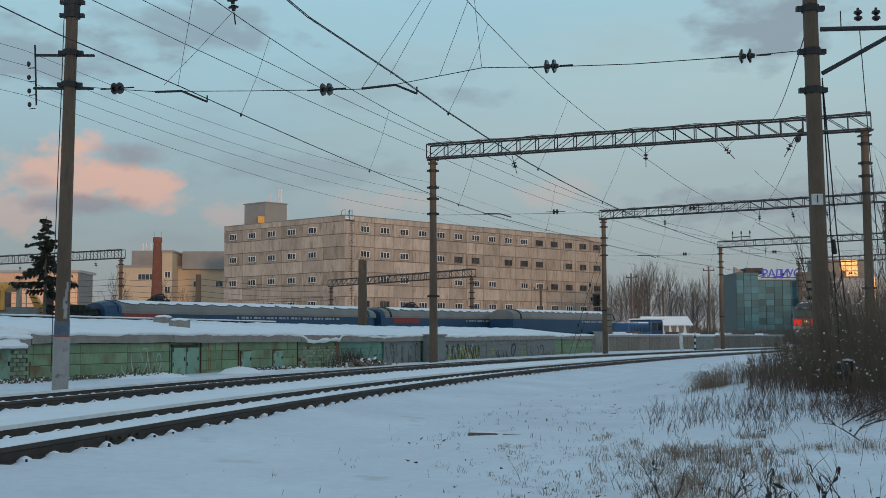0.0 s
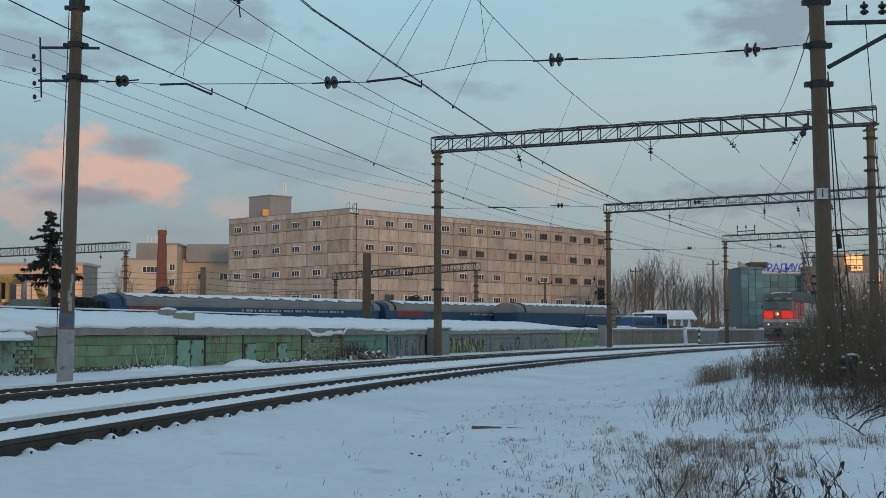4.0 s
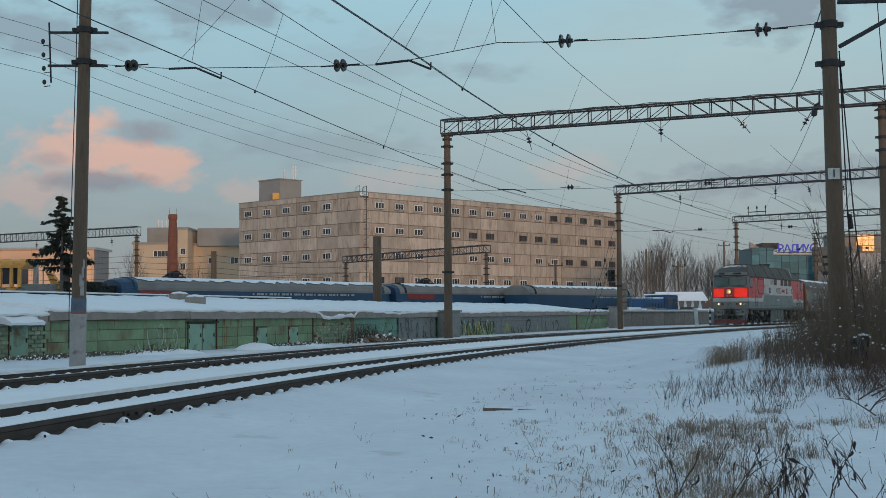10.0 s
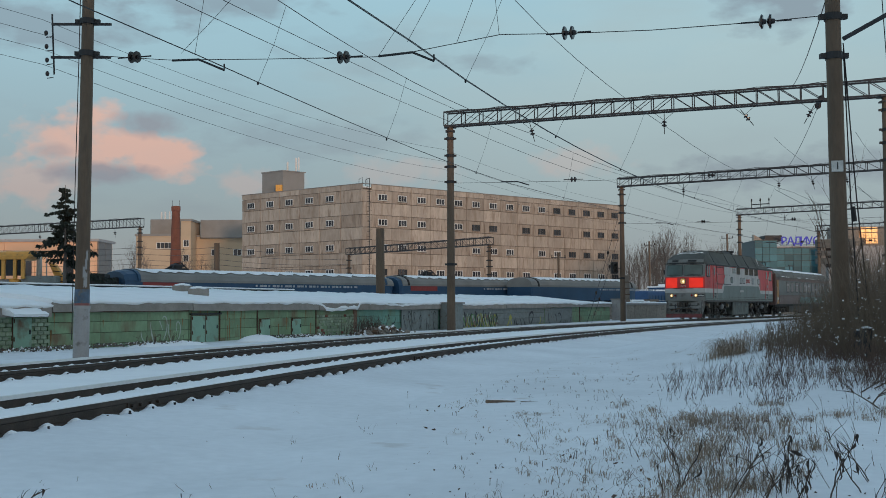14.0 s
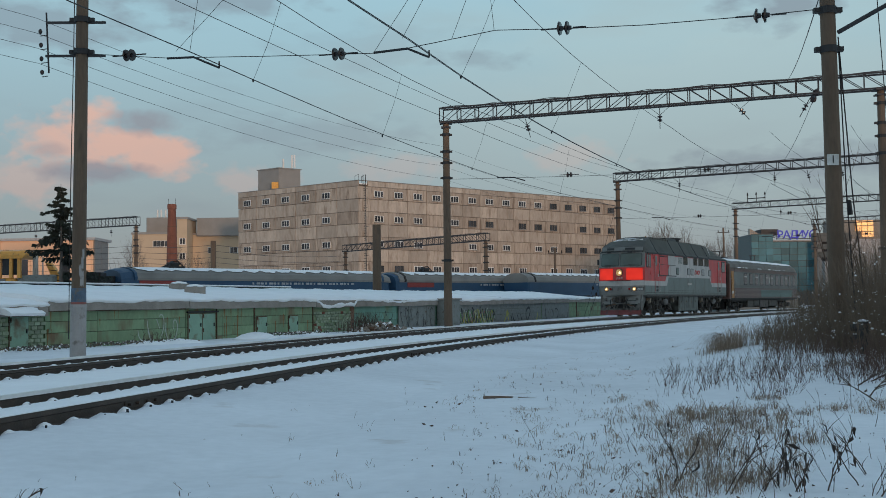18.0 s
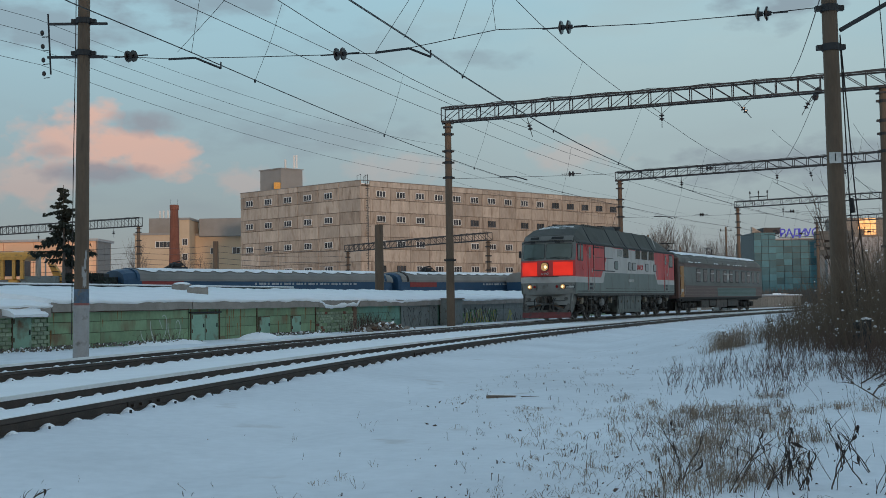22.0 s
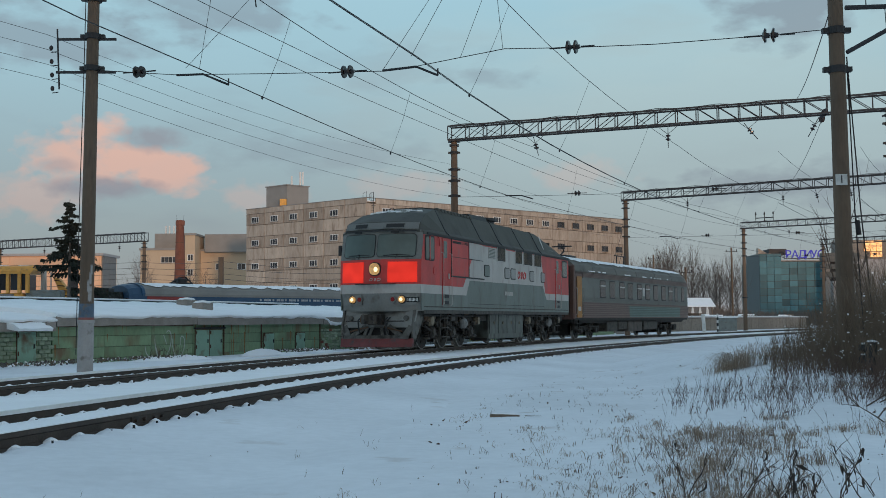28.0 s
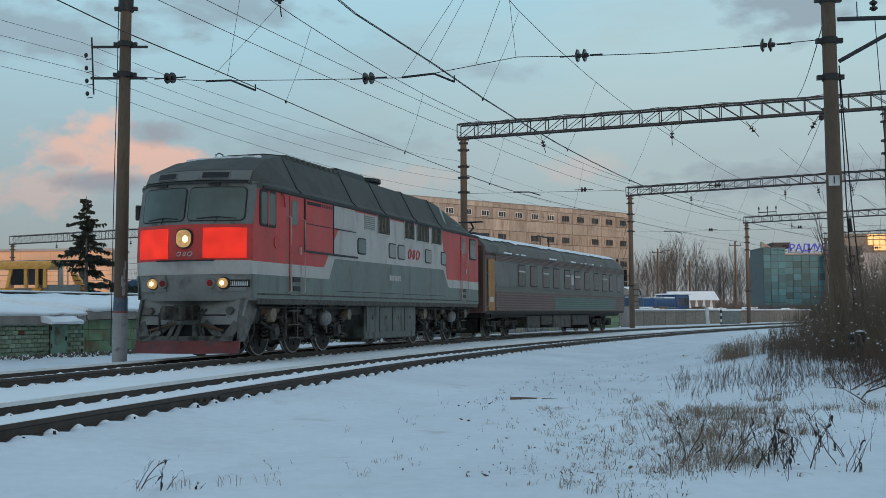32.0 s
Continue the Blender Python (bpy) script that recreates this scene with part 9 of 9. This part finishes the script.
def build_thicket():
    rnd = random.Random(33)
    s, snow = Shape(), Shape()
    n = 0
    while n < 3900:
        y = 17.6 + 13.0 * rnd.random() ** 1.25
        edge = 0.258 * y + 0.35 * soft(y, 2, 0.8) + 0.1
        x = edge + (0.44 * y - edge) * rnd.random()
        front = 20.4 + 1.3 * soft(x, 7, 0.55) + 0.6 * soft(x, 3, 1.7) + 0.9 * ease((7.6 - x) / 1.6) - 2.6 * ease((x - 6.1) / 0.9)
        if off_of(x, y)[0] < 9.6 or y < front:
            continue
        if (Vector((x, y, 0)) - Vector((RPOST.x, RPOST.y, 0))).length < 0.35:
            continue
        n += 1
        grow = ease((x - edge) / 2.4) * (0.35 + 0.65 * ease((y - front) / 1.6))
        h = (0.42 + 1.15 * grow) * (0.35 + 1.15 * rnd.random() ** 1.6)
        z = ground_z(x, y) - 0.05
        q = twig(s, (x, y, z), (rnd.uniform(-0.26, 0.26), rnd.uniform(-0.22, 0.22), 1), h, rnd.uniform(0.003, 0.007), rnd, 3, 1)
        if rnd.random() < 0.17 and x > 6.5:
            p = q[rnd.choice((2, 3, 4))]
            r = rnd.uniform(0.008, 0.026)
            snow.ball(p, (r * rnd.uniform(0.7, 1.4), r, r * rnd.uniform(0.5, 0.9)), 6, 3)
    tagged(part("thicket", s, "stem"), "dense brown thicket of leafless stems by the track", "thicket", kind="stuff")
    tagged(part("thicket_snow", snow, "snow"), "clots of snow caught in the thicket", "snow", kind="stuff")
    # taller saplings over the thicket
    for x, y, h in ((11.2, 28.5, 4.6), (10.6, 26.8, 3.9), (11.9, 29.5, 5.2), (9.6, 26.0, 3.2), (12.2, 31.0, 4.9), (9.3, 28.0, 3.6), (10.4, 30.0, 4.4), (8.9, 24.2, 2.8), (11.6, 27.4, 4.0), (8.1, 24.5, 2.5)):
        g = Shape()
        twig(g, (0, 0, -0.1), (rnd.uniform(-0.12, 0.12), 0, 1), h, 0.016, rnd, 9, 2)
        t = tagged(part("sapling", g, "twig", None, "", Matrix.Translation((x, y, ground_z(x, y)))), "thin leafless sapling rising out of the thicket", "sapling", "saplings")


def curl(s, p, d, h, w, bend, rnd):
    """One dry blade that rises and curls over."""
    side = Vector((-d.y, d.x, 0)) * w
    top, drop, pts = rnd.uniform(0.4, 0.65), rnd.uniform(0.3, 1.0), []
    veer = Vector((-d.y, d.x, 0)) * rnd.uniform(-0.7, 0.7)
    for k in range(5):
        u = k / 4
        z = h * (1 - ((u - top) / top) ** 2) if u < top else h * (1 - drop * ((u - top) / (1 - top)) ** 1.5)
        pts.append(Vector(p) + (d + veer * u) * bend * u ** 1.3 + Vector((0, 0, z)))
    n = len(s.v)
    for k, q in enumerate(pts[:-1]):
        f = (1, 0.95, 0.8, 0.6)[k]
        s.v += [tuple(q - side * f), tuple(q + side * f)]
    s.v.append(tuple(pts[-1]))
    s.f += [(n, n + 1, n + 3, n + 2), (n + 2, n + 3, n + 5, n + 4), (n + 4, n + 5, n + 7, n + 6), (n + 6, n + 7, n + 8)]
    s.i += [0, 0, 0, 0]


def curled_leaf(p, length, w, a, rnd):
    """A shrivelled leaf that hangs and rolls up."""
    s, q, d = Shape(), Vector(p), Vector((math.cos(a), math.sin(a), -0.5))
    side, rows_ = Vector((-math.sin(a), math.cos(a), 0)), []
    twist = rnd.uniform(-0.9, 0.9)
    for k in range(6):
        f = w * (0.25, 0.8, 1.0, 0.9, 0.6, 0.1)[k]
        sd = (side * math.cos(twist * k) + Vector((0, 0, 1)) * math.sin(twist * k)) * f
        mid = q - Vector((math.cos(a), math.sin(a), 0)) * f * 0.6
        rows_.append([q - sd, mid, q + sd])
        d = (d + Vector((math.cos(a) * rnd.uniform(-0.9, 0.4), math.sin(a) * rnd.uniform(-0.9, 0.4), rnd.uniform(-0.9, 0.25)))).normalized()
        q = q + d * length / 5
    s.add([v for r in rows_ for v in r], [(j * 3 + i, j * 3 + i + 1, j * 3 + i + 4, j * 3 + i + 3) for j in range(5) for i in range(2)])
    return s


def build_sprigs():
    """Single dry stalks that stand out of the open snow."""
    rnd = random.Random(77)
    shape = Shape()
    for k in range(48):
        x, y = rnd.uniform(-3.6, 2.6), 8.0 + 9.0 * rnd.random() ** 1.3
        for _ in range(rnd.choice((1, 1, 2, 3))):
            q = (x + rnd.uniform(-0.05, 0.05), y + rnd.uniform(-0.05, 0.05))
            twig(shape, (q[0], q[1], ground_z(*q) - 0.02), (rnd.uniform(-0.7, 0.7), rnd.uniform(-0.5, 0.5), 1), rnd.uniform(0.04, 0.11), 0.0022, rnd, rnd.choice((1, 2, 3)))
    tagged(part("dry_sprigs", shape, "stem"), "single dry stalks standing out of the open snow", "dry stalks", kind="stuff")


build_sprigs()


def build_weeds():
    rnd = random.Random(51)

    def spot(cx, cy, rx, ry):
        a, q = rnd.uniform(0, 6.283), rnd.random() ** 0.5
        return cx + rx * q * math.cos(a), cy + ry * q * math.sin(a)

    # upright red-brown stems in loose stands before the thicket
    w = Shape()
    for cx, cy, rx, ry, count, h in ((3.45, 17.4, 0.45, 1.0, 64, 0.34), (3.95, 18.9, 0.6, 1.8, 74, 0.36), (4.35, 17.0, 0.7, 1.2, 110, 0.32), (4.95, 17.6, 0.5, 0.9, 96, 0.34), (4.05, 15.3, 0.22, 0.3, 26, 0.28), (4.45, 15.6, 0.15, 0.2, 16, 0.30),
                                     (4.65, 19.6, 0.5, 1.2, 60, 0.38), (5.4, 18.9, 0.5, 0.9, 60, 0.36), (5.7, 17.4, 0.5, 0.8, 34, 0.32), (6.6, 18.3, 0.7, 0.8, 40, 0.34), (3.1, 15.9, 0.3, 0.6, 16, 0.18), (6.1, 20.4, 0.8, 0.7, 150, 0.55), (7.0, 20.0, 0.8, 0.7, 120, 0.55), (6.3, 17.6, 0.7, 0.8, 200, 0.55), (6.9, 17.8, 0.7, 0.8, 220, 0.6), (5.9, 16.7, 0.6, 0.6, 110, 0.4), (6.5, 16.6, 0.6, 0.6, 120, 0.45), (5.5, 18.6, 0.6, 0.8, 90, 0.42)):
        for k in range(count):
            x, y = spot(cx, cy, rx, ry)
            twig(w, (x, y, ground_z(x, y) - 0.03), (rnd.uniform(-0.45, 0.45), rnd.uniform(-0.4, 0.4), 1), h * (0.25 + 0.85 * rnd.random() ** 1.4), rnd.uniform(0.002, 0.0045), rnd, rnd.choice((2, 3, 5)), 1, rnd.choice((0, 0.02, 0.05, 0.12)))
    # thin stems scattered through the tufts and over the bank
    for k in range(150):
        y = rnd.uniform(7.0, 13.5)
        x = rnd.gauss(0.225, 0.05) * y
        twig(w, (x, y, ground_z(x, y) - 0.03), (rnd.uniform(-0.6, 0.6), rnd.uniform(-0.4, 0.4), 1), rnd.uniform(0.10, 0.34), rnd.uniform(0.0018, 0.0034), rnd, 2, 1, rnd.choice((0.02, 0.08, 0.14)))
    for k in range(26):
        y = rnd.uniform(8.5, 15.5)
        x = rnd.uniform(0.29, 0.39) * y
        twig(w, (x, y, ground_z(x, y) - 0.03), (rnd.uniform(-0.5, 0.3), rnd.uniform(-0.3, 0.3), 1), rnd.uniform(0.12, 0.5), rnd.uniform(0.002, 0.004), rnd, 2, 1, rnd.choice((0, 0.03, 0.08)))
    # short stubble over the open snow
    for k in range(620):
        y = 6.2 + 15 * rnd.random() ** 1.3
        x = (rnd.uniform(0.0, 0.20) if rnd.random() < 0.85 else rnd.uniform(-0.33, 0.0)) * y
        if off_of(x, y)[0] < 8.4 or soft(x, y, 1.0, 17) < -0.25 + 0.6 * rnd.random():
            continue
        a, hh = rnd.uniform(0, 6.28), rnd.uniform(0.02, 0.09)
        for j in range(rnd.choice((1, 1, 2, 4))):
            b = a + rnd.uniform(-1.2, 1.2)
            blade(w, (x + rnd.uniform(-0.04, 0.04), y, ground_z(x, y) - 0.005), Vector((math.cos(b), math.sin(b), 0)), hh * rnd.uniform(0.5, 1.1), 0.0026, hh * rnd.uniform(0.2, 1.0), rnd)
    tagged(part("dead_weeds", w, "weed"), "upright brown dead weeds in the snow", "weeds", kind="stuff")
    # branches fallen on the bank
    for cx, cy, a, length in ((5.9, 16.5, 0.5, 1.3), (5.6, 16.2, 0.7, 1.1), (6.2, 16.9, 0.35, 1.4), (5.3, 14.9, 1.0, 0.7), (5.7, 15.8, 0.2, 0.9), (5.2, 14.4, 2.0, 0.6), (6.4, 16.3, 0.6, 1.0)):
        g = Shape()
        twig(g, (0, 0, 0.02), (math.cos(a), math.sin(a) * 0.6, 0.42), length, 0.012, rnd, 5, 1, 0.06)
        tagged(part("fallen_branch", g, "twig", None, "", Matrix.Translation((cx, cy, ground_z(cx, cy) - 0.02))), "dark bare branch fallen on the snowy bank", "branch", "fallen branches")
    # drooping tan grass in tufts
    g = Shape()

    def tuft(x, y, r, count, h, wd):
        lean = rnd.uniform(0, 6.28)
        for k in range(count):
            px, py = spot(x, y, r, r)
            b = (math.atan2(py - y, px - x) if rnd.random() < 0.6 else lean) + rnd.uniform(-0.8, 0.8)
            hh = h * rnd.uniform(0.45, 1.2)
            curl(g, (px, py, ground_z(px, py) - 0.02), Vector((math.cos(b), math.sin(b), 0)), hh, wd, hh * rnd.uniform(0.6, 2.0), rnd)

    # arching tufts on the bank, with snow between them
    for k in range(470):
        y = 7.2 + 5.6 * rnd.random()
        u = rnd.gauss(0.222, 0.036)
        x = u * y
        if u > 0.305 or soft(x, y, 1.4, 7) < -0.30 + 0.55 * rnd.random():
            continue
        tuft(x, y, rnd.uniform(0.03, 0.13), rnd.randint(5, 15), rnd.uniform(0.06, 0.17), 0.0021)
    for cx, cy, rx, ry, count, h in ((2.95, 12.9, 0.50, 1.0, 18, 0.13), (3.45, 13.2, 0.5, 1.1, 9, 0.12), (4.2, 13.3, 0.4, 0.5, 5, 0.09), (4.65, 13.25, 0.4, 0.5, 5, 0.09), (3.3, 12.0, 0.5, 0.6, 8, 0.14), (5.0, 13.6, 0.3, 0.3, 5, 0.14),
                                     (4.05, 15.1, 0.25, 0.15, 6, 0.10), (2.45, 12.4, 0.5, 0.8, 8, 0.13), (3.05, 10.2, 0.25, 0.3, 4, 0.12), (2.2, 14.3, 0.5, 0.8, 6, 0.10), (6.0, 18.0, 0.6, 0.5, 7, 0.16)):
        for k in range(count):
            x, y = spot(cx, cy, rx, ry)
            tuft(x, y, rnd.uniform(0.05, 0.14), rnd.randint(12, 28), h * rnd.uniform(0.5, 1.1), 0.0024)
    tuft(5.78, 24.8, 0.36, 330, 0.34, 0.0035)
    tuft(6.15, 24.9, 0.40, 200, 0.45, 0.003)
    tuft(5.5, 24.4, 0.5, 120, 0.2, 0.003)
    # sparse tufts over the open snow, thicker towards the bank and the camera
    for k in range(260):
        y = 6.6 + 7.5 * rnd.random() ** 1.2
        u = rnd.uniform(0.02, 0.18) if rnd.random() < 0.85 else rnd.uniform(-0.3, 0.02)
        if rnd.random() > 0.25 + 4.0 * max(0.0, u):
            continue
        tuft(u * y, y, rnd.uniform(0.02, 0.09), rnd.randint(2, 10), rnd.uniform(0.03, 0.10), 0.0023)
    for k in range(60):
        y = rnd.uniform(15, 32)
        x = rnd.uniform(-0.05, 0.20) * y
        if off_of(x, y)[0] < 8.5:
            continue
        tuft(x, y, rnd.uniform(0.05, 0.3), rnd.randint(3, 12), rnd.uniform(0.03, 0.09), 0.0035)
    for x, y in ((-2.75, 7.0), (-2.45, 7.05), (-1.85, 7.2), (-2.1, 7.1)):
        tuft(x, y, 0.10, 7, 0.10, 0.0022)
    tagged(part("dry_grass", g, "grass"), "dry tan grass drooping over the snow", "grass", kind="stuff")
    # crumbs of earth and leaves
    c = Shape()
    for k in range(460):
        y = 7.5 + 21 * rnd.random() ** 1.6
        x = rnd.uniform(-0.05, 0.36) * y
        if off_of(x, y)[0] < 8.4:
            continue
        r, a = rnd.uniform(0.004, 0.034) * (0.25 + 0.75 * rnd.random() ** 2), rnd.uniform(0, 6.28)
        ca, sa, g0 = math.cos(a) * r, math.sin(a) * r, ground_z(x, y) + 0.004
        c.add([(x - ca, y - sa, g0), (x - sa * 0.5, y + ca * 0.5, g0 + r * rnd.uniform(0.2, 0.9)), (x + ca * 1.4, y + sa * 1.4, g0 + r * rnd.uniform(0.1, 1.2)), (x + sa * 0.5, y - ca * 0.5, g0), (x, y, g0 - 0.01)], [(0, 1, 2, 3), (0, 4, 1), (1, 4, 2), (2, 4, 3), (3, 4, 0)])
    tagged(part("leaf_litter", c, "weed"), "dark crumbs of leaves and earth on the snow", "litter", kind="stuff")
    # bare shrubs with curled dead leaves close to the camera
    for x, y, h, lean, stems, leaves in ((1.78, 7.75, 0.62, 0.35, 2, 1), (2.02, 7.85, 0.52, 0.5, 3, 5), (2.22, 7.95, 0.55, -0.1, 3, 9), (2.28, 7.75, 0.36, 0.1, 4, 16), (2.50, 7.80, 0.48, 0.30, 2, 8), (2.80, 7.95, 0.58, -0.25, 1, 2), (2.72, 7.6, 0.34, 0.6, 3, 4),
                                         (3.0, 8.4, 0.40, -0.3, 2, 2), (1.55, 8.3, 0.50, 0.15, 2, 2), (1.40, 7.9, 0.34, 0.5, 3, 3), (2.05, 9.3, 0.44, 0.2, 2, 1), (2.6, 9.2, 0.30, 0.3, 2, 2), (-2.82, 7.1, 0.30, 0.2, 2, 1), (-2.62, 7.0, 0.16, 0.1, 2, 2), (-2.3, 7.05, 0.10, 0.3, 2, 1), (1.9, 10.4, 0.30, 0.1, 2, 1)):
        t = thing("dead_shrub", Matrix.Translation((x, y, ground_z(x, y) - 0.02)), "bare dark shrub with a few curled dead leaves", "shrub", "dead shrubs near the camera")
        tips = []
        for k in range(stems):
            st = Shape()
            tips.append(twig(st, (rnd.uniform(-0.05, 0.05), rnd.uniform(-0.05, 0.05), -0.02), (lean + rnd.uniform(-0.22, 0.22), rnd.uniform(-0.25, 0.25), 1), h * rnd.uniform(0.7, 1.15), rnd.uniform(0.0032, 0.0068), rnd, 4, 1, rnd.choice((0, 0.02, 0.05)), 8, 0.24))
            part("stem", st, "twig", t)
        for k in range(leaves):
            q = rnd.choice(tips)
            p = q[rnd.choice((4, 5, 6, 7, 8))]
            part("dead_leaf", curled_leaf(p, rnd.uniform(0.06, 0.15), rnd.uniform(0.008, 0.018), rnd.uniform(0, 6.28), rnd), "dark_leaf", t)


build_thicket()
build_weeds()


def nose_place(t):
    """How far along the line the locomotive's nose stands at t seconds."""
    return ((((5.6539e-05 * t - 4.5863e-03) * t + 0.11772037) * t - 4.53047141) * t) + 122.6189


def rail_pose(s, front, rear):
    """The pose of a vehicle whose pivots, front and rear metres behind its nose, ride on the line."""
    a, b = on_line(s + front), on_line(s + rear)
    d = (b - a).normalized()
    p = a - d * front
    return pose(p.x, p.y, 0, 0, 0, -math.degrees(math.atan2(d.x, d.y)))


def motions():
    slow = [k * 0.5 for k in range(65)]
    walk(LOCO, [(t, rail_pose(nose_place(t), 4.2, 16.4)) for t in slow])
    walk(COACH, [(t, rail_pose(nose_place(t) + 21.3, 3.5, 20.0)) for t in slow])
    quick = [round(k * 0.2, 1) for k in range(161)]
    for sets, axles, r in ((LOCO_SETS, FRONT_AXLES + REAR_AXLES, 0.61), (COACH_SETS, COACH_AXLES, 0.475)):
        for w, y in zip(sets, axles):
            walk(w, [(t, pose(0, y, r, math.degrees((nose_place(0) - nose_place(t)) / r), 0, 0)) for t in (quick if r > 0.5 else [round(k * 0.1, 1) for k in range(321)])])


build_track(on_line, "far")
build_track(on_near, "near")
build_overhead()
motions()
